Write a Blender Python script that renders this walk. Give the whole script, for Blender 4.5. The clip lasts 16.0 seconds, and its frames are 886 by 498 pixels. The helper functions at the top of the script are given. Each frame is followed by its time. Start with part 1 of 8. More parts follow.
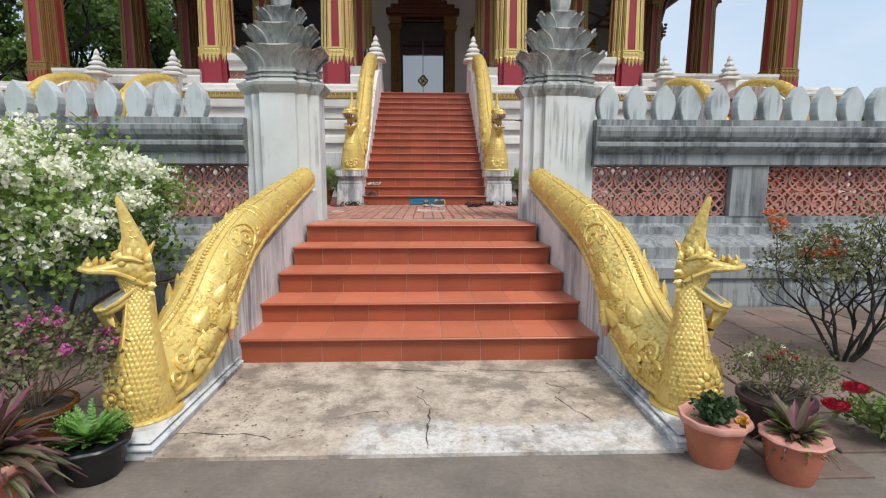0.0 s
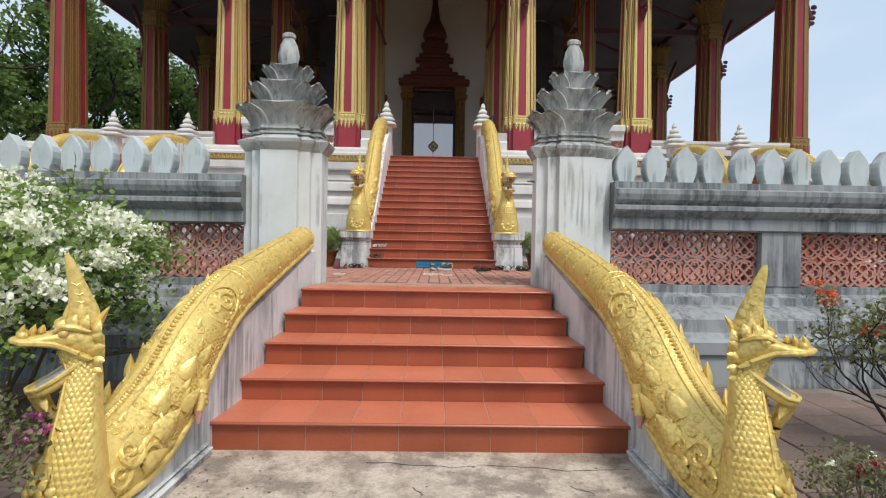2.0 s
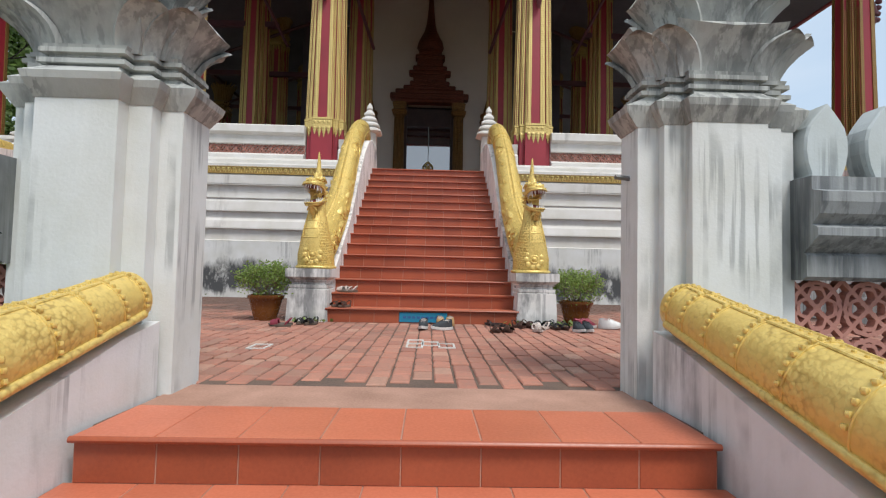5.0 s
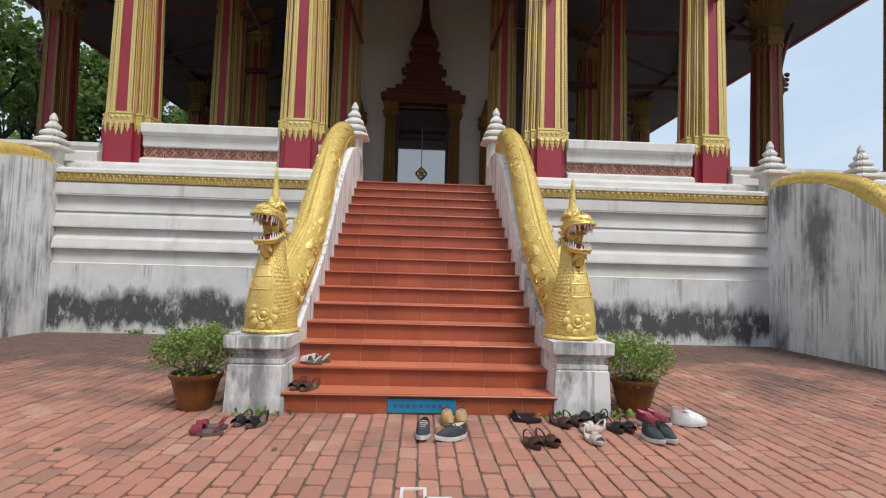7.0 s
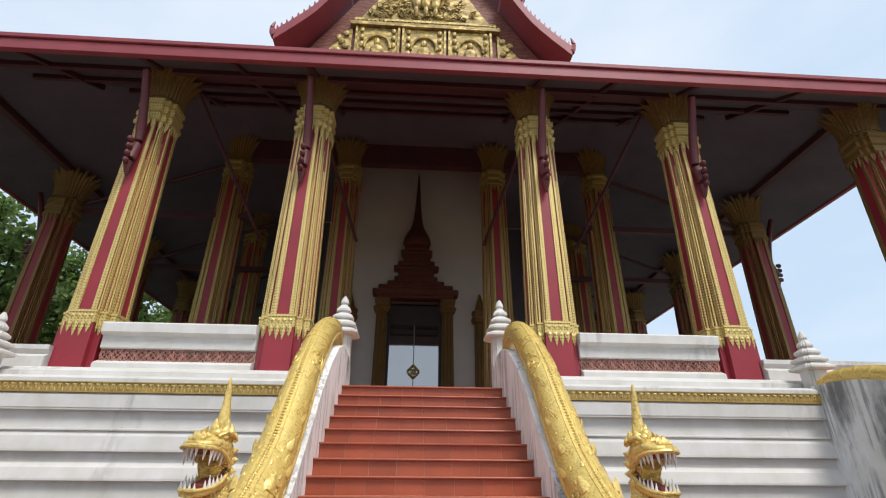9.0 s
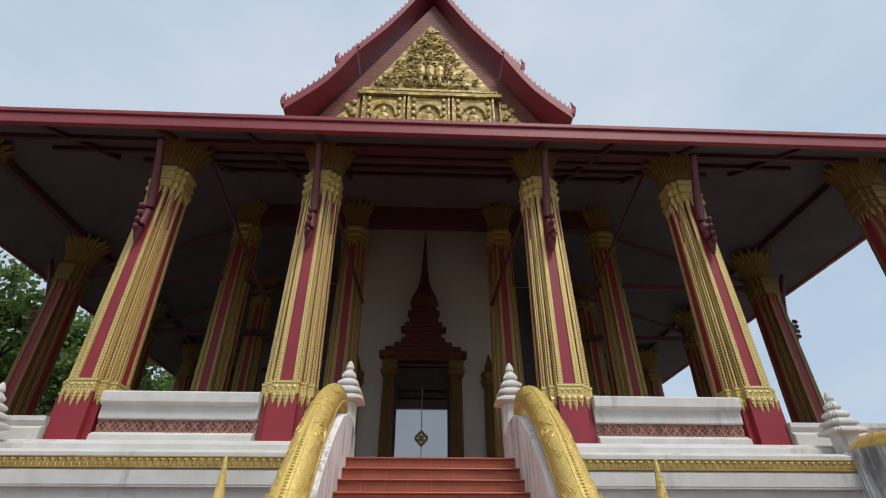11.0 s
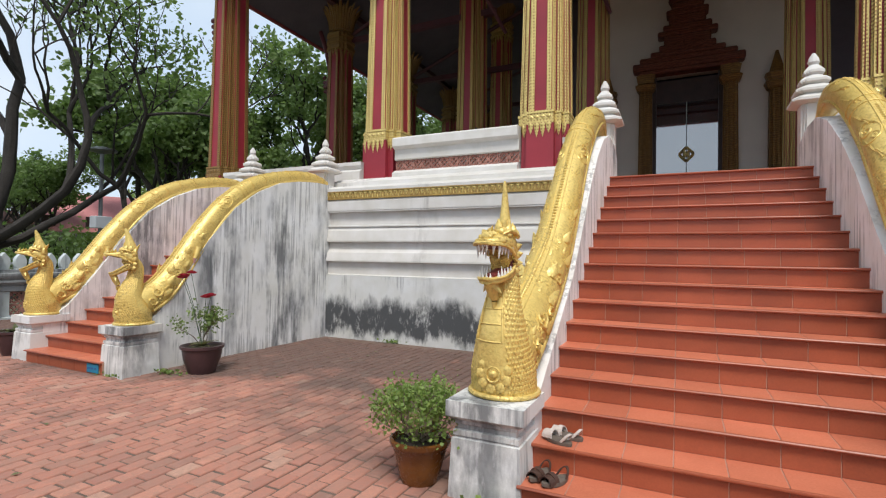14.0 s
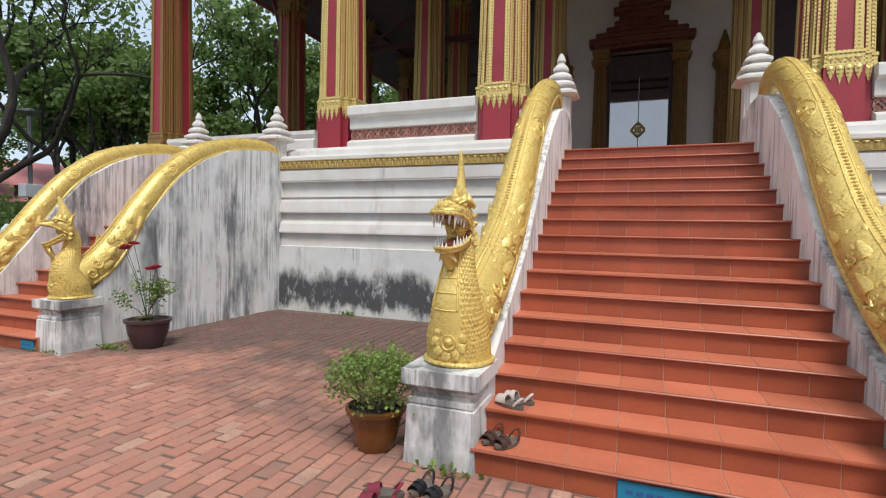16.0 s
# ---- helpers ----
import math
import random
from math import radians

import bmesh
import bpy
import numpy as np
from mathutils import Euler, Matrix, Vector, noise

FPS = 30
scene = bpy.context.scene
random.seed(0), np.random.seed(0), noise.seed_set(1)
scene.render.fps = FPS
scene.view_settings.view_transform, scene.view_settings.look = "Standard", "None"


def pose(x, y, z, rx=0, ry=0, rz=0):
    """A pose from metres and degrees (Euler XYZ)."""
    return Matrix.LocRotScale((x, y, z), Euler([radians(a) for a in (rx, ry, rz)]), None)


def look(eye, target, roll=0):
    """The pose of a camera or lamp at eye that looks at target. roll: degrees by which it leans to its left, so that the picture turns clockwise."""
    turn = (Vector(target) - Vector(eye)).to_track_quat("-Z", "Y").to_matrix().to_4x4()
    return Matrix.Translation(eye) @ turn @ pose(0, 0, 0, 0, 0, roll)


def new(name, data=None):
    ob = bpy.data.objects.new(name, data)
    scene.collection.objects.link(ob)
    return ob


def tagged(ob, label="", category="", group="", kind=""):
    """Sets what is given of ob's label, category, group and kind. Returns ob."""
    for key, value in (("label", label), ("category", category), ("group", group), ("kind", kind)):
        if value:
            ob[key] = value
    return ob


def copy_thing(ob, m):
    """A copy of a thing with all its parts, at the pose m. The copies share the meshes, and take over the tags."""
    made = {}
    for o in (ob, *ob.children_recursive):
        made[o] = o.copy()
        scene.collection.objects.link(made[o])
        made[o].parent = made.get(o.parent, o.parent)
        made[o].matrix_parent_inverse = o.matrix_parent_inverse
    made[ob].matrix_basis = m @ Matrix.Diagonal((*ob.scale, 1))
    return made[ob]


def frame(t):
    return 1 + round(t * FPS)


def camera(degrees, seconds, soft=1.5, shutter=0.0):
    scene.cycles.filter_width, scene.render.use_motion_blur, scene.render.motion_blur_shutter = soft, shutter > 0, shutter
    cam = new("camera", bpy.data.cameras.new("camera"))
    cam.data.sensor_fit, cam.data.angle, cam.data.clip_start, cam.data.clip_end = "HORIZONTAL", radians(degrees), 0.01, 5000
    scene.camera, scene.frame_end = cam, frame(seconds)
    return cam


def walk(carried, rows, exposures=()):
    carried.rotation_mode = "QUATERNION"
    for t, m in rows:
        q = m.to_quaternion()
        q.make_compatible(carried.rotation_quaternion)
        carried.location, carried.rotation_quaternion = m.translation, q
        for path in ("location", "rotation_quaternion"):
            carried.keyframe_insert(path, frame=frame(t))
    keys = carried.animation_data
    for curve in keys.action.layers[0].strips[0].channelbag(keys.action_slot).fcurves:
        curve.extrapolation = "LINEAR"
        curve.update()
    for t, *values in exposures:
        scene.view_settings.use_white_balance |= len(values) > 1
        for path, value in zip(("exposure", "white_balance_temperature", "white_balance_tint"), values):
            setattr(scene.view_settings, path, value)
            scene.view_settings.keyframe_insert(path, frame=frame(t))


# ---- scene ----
cam = camera(83.4, 16.0, soft=1.2)
# seconds, place, yaw, pitch, roll
PATH = [
    (0, 0.039, 0.062, 1.419, -1.94, -7.87, -0.09),
    (0.5, 0.046, 0.079, 1.421, -1.67, -6.57, -0.21),
    (1, 0.071, 0.118, 1.427, -1.38, -4.87, -0.51),
    (1.5, 0.095, 0.213, 1.422, -1.11, -2.81, -0.67),
    (2, 0.065, 0.498, 1.406, -0.97, -0.61, -0.95),
    (2.5, 0.041, 0.860, 1.441, -0.87, 1.47, -1.14),
    (3, 0.108, 1.350, 1.460, -0.79, 2.96, -1.31),
    (3.5, 0.111, 1.885, 1.445, -0.70, 3.78, -1.43),
    (4, 0.156, 2.439, 1.443, -0.70, 3.78, -1.27),
    (6.5, -0.018, 4.903, 2.045, -2.85, 0.67, -1.56),
    (7, -0.017, 5.325, 2.179, -2.63, 2.91, -1.53),
    (7.5, -0.062, 5.695, 2.352, -2.58, 6.37, -1.37),
    (8, -0.058, 6.022, 2.481, -2.69, 11.11, -1.18),
    (8.5, -0.084, 6.333, 2.502, -3.21, 18.24, -0.76),
    (9, -0.152, 6.464, 2.489, -3.62, 25.14, -0.35),
    (9.2, -0.163, 6.494, 2.490, -3.59, 27.79, -0.17),
    (11.3, -0.127, 6.533, 2.580, -1.86, 31.91, 0.09),
    (11.5, -0.098, 6.575, 2.585, -1.25, 29.22, 0.04),
    (12, -0.099, 6.614, 2.585, 0.46, 21.41, -0.19),
    (12.5, -0.103, 6.659, 2.581, 3.89, 13.74, -0.50),
    (13, -0.125, 6.634, 2.593, 9.61, 7.62, -0.83),
    (13.5, -0.195, 6.656, 2.576, 17.53, 3.62, -0.96),
    (14, -0.244, 6.619, 2.569, 25.61, 1.10, -0.91),
    (14.5, -0.297, 6.604, 2.556, 31.47, -0.35, -0.82),
    (15, -0.303, 6.601, 2.557, 32.76, -1.23, -0.84),
    (15.5, -0.286, 6.609, 2.558, 28.96, -1.74, -0.91),
    (16, -0.240, 6.633, 2.544, 20.67, -1.92, -1.09),
]
EXPOSURES = [(0.0, 0.3), (4.0, 0.3), (7.0, 0.28), (9.0, 0.4), (11.4, 0.0), (12.5, 0.37), (14.0, 0.38), (16.0, 0.35)]
walk(cam, [(t, pose(x, y, z, 90 + pitch, roll, yaw)) for t, x, y, z, yaw, pitch, roll in PATH], EXPOSURES)

# ---------------------------------------------------------------- sky and sun
P = 0.942            # level of the brick courtyard
SUN_EL, SUN_AZ = 58.0, 150.0
world = bpy.data.worlds.new("sky")
scene.world = world
world.use_nodes = True
wt = world.node_tree
wt.nodes.clear()
w_out = wt.nodes.new("ShaderNodeOutputWorld")
w_bg = wt.nodes.new("ShaderNodeBackground")
w_sky = wt.nodes.new("ShaderNodeTexSky")
w_sky.sky_type, w_sky.sun_disc = "NISHITA", False
w_sky.sun_elevation, w_sky.sun_rotation = radians(SUN_EL), radians(SUN_AZ)
w_sky.air_density, w_sky.dust_density = 1.0, 2.5
w_co = wt.nodes.new("ShaderNodeTexCoord")
w_map = wt.nodes.new("ShaderNodeMapping")
w_map.inputs["Scale"].default_value = (1.0, 1.0, 2.6)
w_noise = wt.nodes.new("ShaderNodeTexNoise")
w_noise.inputs["Scale"].default_value, w_noise.inputs["Detail"].default_value = 2.2, 6.0
w_ramp = wt.nodes.new("ShaderNodeValToRGB")
w_ramp.color_ramp.elements[0].position, w_ramp.color_ramp.elements[1].position = 0.30, 0.72
w_ramp.color_ramp.elements[0].color, w_ramp.color_ramp.elements[1].color = (5.2, 6.5, 8.0, 1), (7.2, 7.9, 8.8, 1)
w_mix = wt.nodes.new("ShaderNodeMixRGB")
w_mix.inputs["Fac"].default_value = 0.82
wt.links.new(w_co.outputs["Generated"], w_map.inputs["Vector"])
wt.links.new(w_map.outputs["Vector"], w_noise.inputs["Vector"])
wt.links.new(w_noise.outputs["Fac"], w_ramp.inputs["Fac"])
wt.links.new(w_sky.outputs["Color"], w_mix.inputs["Color1"])
wt.links.new(w_ramp.outputs["Color"], w_mix.inputs["Color2"])
wt.links.new(w_mix.outputs["Color"], w_bg.inputs["Color"])
w_bg.inputs["Strength"].default_value = 0.10
wt.links.new(w_bg.outputs["Background"], w_out.inputs["Surface"])
sun = new("sun", bpy.data.lights.new("sun", "SUN"))
sun.data.energy, sun.data.angle, sun.data.color = 2.4, radians(18), (1.0, 0.965, 0.92)
az, el = radians(SUN_AZ), radians(SUN_EL)
sun.matrix_world = look((0, 0, 0), (-math.sin(az) * math.cos(el), -math.cos(az) * math.cos(el), -math.sin(el)))
sun.location = (6, -8, 30)


# ---------------------------------------------------------------- materials
class Nodes:
    """A small wrapper to wire a Principled material."""
    def __init__(self, name):
        self.m = bpy.data.materials.new(name)
        self.m.use_nodes = True
        self.t = self.m.node_tree
        self.b = self.t.nodes["Principled BSDF"]

    def add(self, kind, **ins):
        n = self.t.nodes.new(kind)
        for k, v in ins.items():
            key = k.replace("_", " ")
            if isinstance(v, bpy.types.NodeSocket):
                self.t.links.new(v, n.inputs[key])
            else:
                n.inputs[key].default_value = v
        return n

    def noise(self, scale, detail=4.0, vec=None, rough=0.55, stretch=None):
        vec = vec or self.pos()
        if stretch:
            mp = self.add("ShaderNodeMapping")
            mp.inputs["Scale"].default_value = stretch
            self.t.links.new(vec, mp.inputs["Vector"])
            vec = mp.outputs["Vector"]
        return self.add("ShaderNodeTexNoise", Scale=scale, Detail=detail, Roughness=rough, Vector=vec).outputs["Fac"]

    def pos(self):
        return self.t.nodes.new("ShaderNodeNewGeometry").outputs["Position"]

    def local(self):
        return self.t.nodes.new("ShaderNodeTexCoord").outputs["Object"]

    def ramp(self, fac, a, b, ca=(0, 0, 0, 1), cb=(1, 1, 1, 1)):
        n = self.t.nodes.new("ShaderNodeValToRGB")
        n.color_ramp.elements[0].position, n.color_ramp.elements[1].position = a, b
        n.color_ramp.elements[0].color, n.color_ramp.elements[1].color = ca, cb
        self.t.links.new(fac, n.inputs["Fac"])
        return n.outputs["Color"]

    def mix(self, fac, a, b, mode="MIX"):
        n = self.t.nodes.new("ShaderNodeMixRGB")
        n.blend_type = mode
        for k, v in (("Fac", fac), ("Color1", a), ("Color2", b)):
            if isinstance(v, bpy.types.NodeSocket):
                self.t.links.new(v, n.inputs[k])
            else:
                n.inputs[k].default_value = v
        return n.outputs["Color"]

    def math(self, op, a, b=0.0, c=0.0):
        n = self.t.nodes.new("ShaderNodeMath")
        n.operation = op
        for i, v in enumerate((a, b, c)):
            if isinstance(v, bpy.types.NodeSocket):
                self.t.links.new(v, n.inputs[i])
            else:
                n.inputs[i].default_value = v
        return n.outputs[0]

    def bump(self, height, strength=0.3, dist=0.02, normal=None):
        n = self.add("ShaderNodeBump", Height=height, Strength=strength, Distance=dist)
        if normal:
            self.t.links.new(normal, n.inputs["Normal"])
        return n.outputs["Normal"]

    def done(self, color, rough=0.7, metal=0.0, normal=None, spec=None):
        for k, v in (("Base Color", color), ("Roughness", rough), ("Metallic", metal)):
            if isinstance(v, bpy.types.NodeSocket):
                self.t.links.new(v, self.b.inputs[k])
            else:
                self.b.inputs[k].default_value = v
        if spec is not None:
            self.b.inputs["Specular IOR Level"].default_value = spec
        if normal:
            self.t.links.new(normal, self.b.inputs["Normal"])
        return self.m


def c4(r, g, b):
    return (r, g, b, 1.0)


def plain(name, ca, cb, rough=0.7, big=1.5, fine=40.0, bump=0.25, dist=0.004, metal=0.0, rand=0.0, spec=None):
    """Two scales of noise between two colours, with fine relief; rand varies it from piece to piece."""
    n = Nodes(name)
    f1, f2 = n.noise(big, 5.0), n.noise(fine, 3.0)
    f = n.math("ADD", n.math("MULTIPLY", f1, 0.65), n.math("MULTIPLY", f2, 0.35))
    col = n.mix(n.ramp(f, 0.34, 0.66), c4(*ca), c4(*cb))
    if rand:
        r = n.t.nodes.new("ShaderNodeObjectInfo").outputs["Random"]
        v = n.math("MULTIPLY_ADD", r, rand * 2, 1 - rand)
        hs = n.add("ShaderNodeHueSaturation", Color=col, Value=v)
        col = hs.outputs["Color"]
    return n.done(col, n.math("MULTIPLY_ADD", f2, 0.25, rough - 0.12), metal, n.bump(f2, bump, dist), spec)


def weathered(name, base, dirt, amount=0.55, low=None, streak=6.0, draw=0.085):
    """Painted plaster with rain streaks and patches of mould; low = (z0, z1) is a band of mould that was left by damp."""
    n = Nodes(name)
    pos = n.pos()
    st = n.noise(streak, 9.0, pos, 0.66, (1.0, 1.0, draw))
    pt = n.noise(0.9, 6.0, pos, 0.65)
    fine = n.noise(55.0, 4.0, pos)
    zone = n.ramp(n.noise(0.75, 6.0, pos, 0.6, (1.0, 1.0, 0.45)), 0.62 - 0.15 * amount, 0.74 - 0.15 * amount)
    mask = n.math("MULTIPLY", n.ramp(n.math("ADD", n.math("MULTIPLY", st, 0.75), n.math("MULTIPLY", pt, 0.25)), 0.45, 0.55), n.math("MULTIPLY_ADD", zone, 0.92, 0.06))
    warm = n.mix(n.ramp(n.noise(2.3, 5.0, pos), 0.35, 0.7), c4(*base), c4(base[0] * 0.86, base[1] * 0.85, base[2] * 0.80))
    col = n.mix(n.math("MULTIPLY", mask, 0.85), warm, c4(*dirt))
    # thin runs of black water stain
    if amount > 0.4:
        thin = n.ramp(n.noise(19.0, 5.0, pos, 0.6, (1.0, 1.0, 0.035)), 0.49, 0.56)
        zone = n.ramp(n.noise(1.7, 4.0, pos, 0.6, (1.0, 1.0, 0.6)), 0.62 - 0.18 * amount, 0.72 - 0.18 * amount)
        col = n.mix(n.math("MULTIPLY", n.math("MULTIPLY", thin, zone), 0.45), col, c4(dirt[0] * 0.6, dirt[1] * 0.6, dirt[2] * 0.6))
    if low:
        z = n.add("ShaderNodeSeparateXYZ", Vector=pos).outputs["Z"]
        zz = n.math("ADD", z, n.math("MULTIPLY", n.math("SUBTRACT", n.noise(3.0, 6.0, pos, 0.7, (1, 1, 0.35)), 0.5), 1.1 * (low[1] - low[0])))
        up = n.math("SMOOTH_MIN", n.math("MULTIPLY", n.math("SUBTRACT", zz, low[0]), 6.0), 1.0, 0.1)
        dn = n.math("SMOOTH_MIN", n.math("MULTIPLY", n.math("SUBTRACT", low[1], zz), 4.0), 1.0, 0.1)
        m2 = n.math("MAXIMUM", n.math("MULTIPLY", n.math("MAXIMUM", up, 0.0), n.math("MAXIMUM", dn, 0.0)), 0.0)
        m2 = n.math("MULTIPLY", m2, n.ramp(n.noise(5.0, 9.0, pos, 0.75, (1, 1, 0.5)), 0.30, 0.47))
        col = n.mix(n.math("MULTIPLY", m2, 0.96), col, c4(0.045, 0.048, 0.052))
    return n.done(col, 0.82, 0.0, n.bump(n.math("ADD", fine, n.math("MULTIPLY", pt, 0.8)), 0.25, 0.006))


def gilded(name, light, dark, scale_fine=30.0, rough=0.42, metal=0.55, bump=0.5):
    """Gold paint over modelled plaster: brighter on the relief, brown in the hollows of the chasing."""
    n = Nodes(name)
    loc = n.local()
    v = n.add("ShaderNodeTexVoronoi", Scale=scale_fine, Vector=loc).outputs["Distance"]
    f = n.noise(7.0, 6.0, loc, 0.65)
    w = n.noise(1.6, 4.0)
    wave = n.add("ShaderNodeTexWave", Vector=loc, Scale=scale_fine * 0.16, Distortion=9.0, Detail=2.0)
    wave.wave_type = "RINGS"
    g = wave.outputs["Fac"]
    hol = n.math("MULTIPLY", n.ramp(g, 0.42, 0.10), 0.55)
    col = n.mix(n.math("MULTIPLY", n.ramp(v, 0.35, 0.85), 0.6), c4(*light), c4(*dark))
    col = n.mix(hol, col, c4(dark[0] * 0.75, dark[1] * 0.7, dark[2] * 0.7))
    col = n.mix(n.math("MULTIPLY", n.ramp(f, 0.50, 0.74), 0.6), col, c4(dark[0] * 0.8, dark[1] * 0.75, dark[2] * 0.7))
    col = n.mix(n.math("MULTIPLY", n.ramp(w, 0.5, 0.75), 0.3), col, c4(light[0], light[1] * 0.9, light[2] * 0.7))
    h = n.math("ADD", n.math("MULTIPLY", v, -0.35), n.math("ADD", n.math("MULTIPLY", f, 0.5), n.math("MULTIPLY", g, 0.6)))
    return n.done(col, n.math("MULTIPLY_ADD", f, 0.3, rough - 0.1), metal, n.bump(h, bump, 0.012))


def scaled_gold(name, light, dark):
    """Gold paint over plaster with shallow scales, darker brown in the joints between them."""
    n = Nodes(name)
    loc = n.local()
    v = n.add("ShaderNodeTexVoronoi", Scale=46.0, Vector=loc).outputs["Distance"]
    f, w = n.noise(9.0, 6.0, loc, 0.65), n.noise(1.8, 4.0)
    zone = n.ramp(n.noise(3.2, 3.0, loc), 0.40, 0.60)
    joint = n.math("MULTIPLY", n.ramp(v, 0.50, 0.80), n.math("MULTIPLY_ADD", zone, 0.45, 0.15))
    col = n.mix(joint, c4(*light), c4(*dark))
    col = n.mix(n.math("MULTIPLY", n.ramp(f, 0.52, 0.76), 0.42), col, c4(dark[0] * 1.25, dark[1] * 1.2, dark[2]))
    col = n.mix(n.math("MULTIPLY", n.ramp(w, 0.5, 0.75), 0.35), col, c4(light[0] * 0.95, light[1] * 0.88, light[2] * 0.65))
    h = n.math("ADD", n.math("MULTIPLY", n.math("MULTIPLY", v, zone), -0.5), n.math("MULTIPLY", f, 0.5))
    return n.done(col, n.math("MULTIPLY_ADD", f, 0.3, 0.24), 0.30, n.bump(n.math("ADD", h, n.math("MULTIPLY", n.noise(26.0, 3.0, loc, 0.5), 0.9)), 0.6, 0.010))


def stamped_gilt(name, light, dark):
    """Thin gilding stamped with a small repeating lozenge that lets the lacquer show in the hollows."""
    n = Nodes(name)
    loc = n.local()
    sep = n.add("ShaderNodeSeparateXYZ", Vector=loc)
    u = n.math("ADD", sep.outputs["X"], sep.outputs["Y"])
    a = n.math("SINE", n.math("MULTIPLY", n.math("ADD", sep.outputs["Z"], u), 52.0))
    b = n.math("SINE", n.math("MULTIPLY", n.math("SUBTRACT", sep.outputs["Z"], u), 52.0))
    g = n.math("MULTIPLY", a, b)
    f, w = n.noise(24.0, 4.0, loc), n.noise(1.1, 5.0, loc, 0.6)
    hol = n.math("MULTIPLY", n.ramp(n.math("ADD", n.math("MULTIPLY", g, 0.5), 0.5), 0.62, 0.86), 0.72)
    col = n.mix(hol, c4(*light), c4(*dark))
    col = n.mix(n.math("MULTIPLY", n.ramp(f, 0.5, 0.75), 0.45), col, c4(*dark))
    col = n.mix(n.math("MULTIPLY", n.ramp(w, 0.5, 0.72), 0.35), col, c4(light[0] * 0.7, light[1] * 0.6, light[2] * 0.5))
    return n.done(col, n.math("MULTIPLY_ADD", f, 0.3, 0.34), 0.35, n.bump(n.math("ADD", n.math("MULTIPLY", hol, -1.0), n.math("MULTIPLY", f, 0.4)), 0.5, 0.012))


M = {}
M["gold"] = scaled_gold("gold_paint", (0.74, 0.55, 0.17), (0.30, 0.18, 0.04))
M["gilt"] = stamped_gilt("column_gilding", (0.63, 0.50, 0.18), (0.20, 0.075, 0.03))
# Column gilding again, darker: the porch's shade is put into its colour.
M["gilt_inner"] = stamped_gilt("shaded_inner_gilding", (0.42, 0.31, 0.09), (0.13, 0.05, 0.02))
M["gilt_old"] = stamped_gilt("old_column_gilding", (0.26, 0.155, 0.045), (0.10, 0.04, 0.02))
M["band_ground"] = plain("band_ground", (0.40, 0.27, 0.07), (0.25, 0.15, 0.04), 0.6, 3.0, 60.0, 0.3)
M["gilt_panel"] = gilded("pediment_gilding", (0.62, 0.46, 0.15), (0.16, 0.10, 0.03), 9.0, 0.5, 0.3, 0.8)
M["red"] = plain("lacquer_red", (0.30, 0.022, 0.035), (0.22, 0.016, 0.026), 0.5, 1.2, 60.0, 0.1, 0.002)
M["bracket_red"] = plain("bracket_red", (0.14, 0.026, 0.033), (0.09, 0.018, 0.022), 0.6, 2.0, 45.0, 0.2)
M["maroon"] = plain("maroon_timber", (0.085, 0.022, 0.03), (0.055, 0.016, 0.02), 0.6, 2.0, 45.0, 0.2)
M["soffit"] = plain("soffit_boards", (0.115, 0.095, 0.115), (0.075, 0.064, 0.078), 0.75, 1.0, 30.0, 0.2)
M["white"] = weathered("white_plaster", (0.63, 0.61, 0.585), (0.30, 0.28, 0.26), 0.32)
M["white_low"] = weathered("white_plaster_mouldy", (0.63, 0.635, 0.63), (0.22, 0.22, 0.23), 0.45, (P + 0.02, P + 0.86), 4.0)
M["wing"] = weathered("white_plaster_streaked", (0.80, 0.80, 0.80), (0.075, 0.082, 0.09), 0.98, None, 2.6, 0.16)
M["gate"] = weathered("gate_plaster", (0.66, 0.68, 0.67), (0.20, 0.22, 0.22), 0.55, None, 7.0)
M["lotus_stone"] = weathered("lotus_plaster", (0.44, 0.45, 0.43), (0.10, 0.11, 0.11), 1.15, None, 9.0)
M["wallgrey"] = weathered("wall_plaster_grey", (0.30, 0.318, 0.325), (0.07, 0.078, 0.086), 1.10, None, 9.0)
M["merlon"] = weathered("merlon_plaster", (0.52, 0.57, 0.58), (0.10, 0.11, 0.12), 0.5, None, 8.0)
M["balustrade"] = weathered("balustrade_plaster", (0.68, 0.69, 0.70), (0.10, 0.105, 0.115), 0.92, None, 3.4, 0.12)
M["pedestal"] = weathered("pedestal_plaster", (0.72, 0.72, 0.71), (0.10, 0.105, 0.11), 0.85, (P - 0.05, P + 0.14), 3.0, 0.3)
M["naos_wall"] = plain("naos_plaster", (0.74, 0.68, 0.60), (0.66, 0.60, 0.53), 0.85, 0.8, 40.0, 0.15)
M["terracotta"] = plain("terracotta_lattice", (0.46, 0.22, 0.17), (0.33, 0.15, 0.12), 0.85, 3.0, 60.0, 0.3, 0.004, 0.0, 0.12)
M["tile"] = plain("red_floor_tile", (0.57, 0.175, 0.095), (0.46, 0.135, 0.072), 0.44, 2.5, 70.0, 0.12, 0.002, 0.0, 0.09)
# Same red tile, darker: the shade on risers and nosings is in the colour.
M["riser_tile"] = plain("red_tile_shaded", (0.36, 0.092, 0.042), (0.26, 0.064, 0.030), 0.38, 2.0, 70.0, 0.12, 0.002, 0.0, 0.10)
M["grout"] = plain("grout", (0.46, 0.27, 0.20), (0.30, 0.17, 0.12), 0.9, 4.0, 80.0, 0.3)
M["mortar"] = plain("paving_sand", (0.19, 0.125, 0.095), (0.085, 0.062, 0.048), 0.95, 2.0, 70.0, 0.5, 0.008)
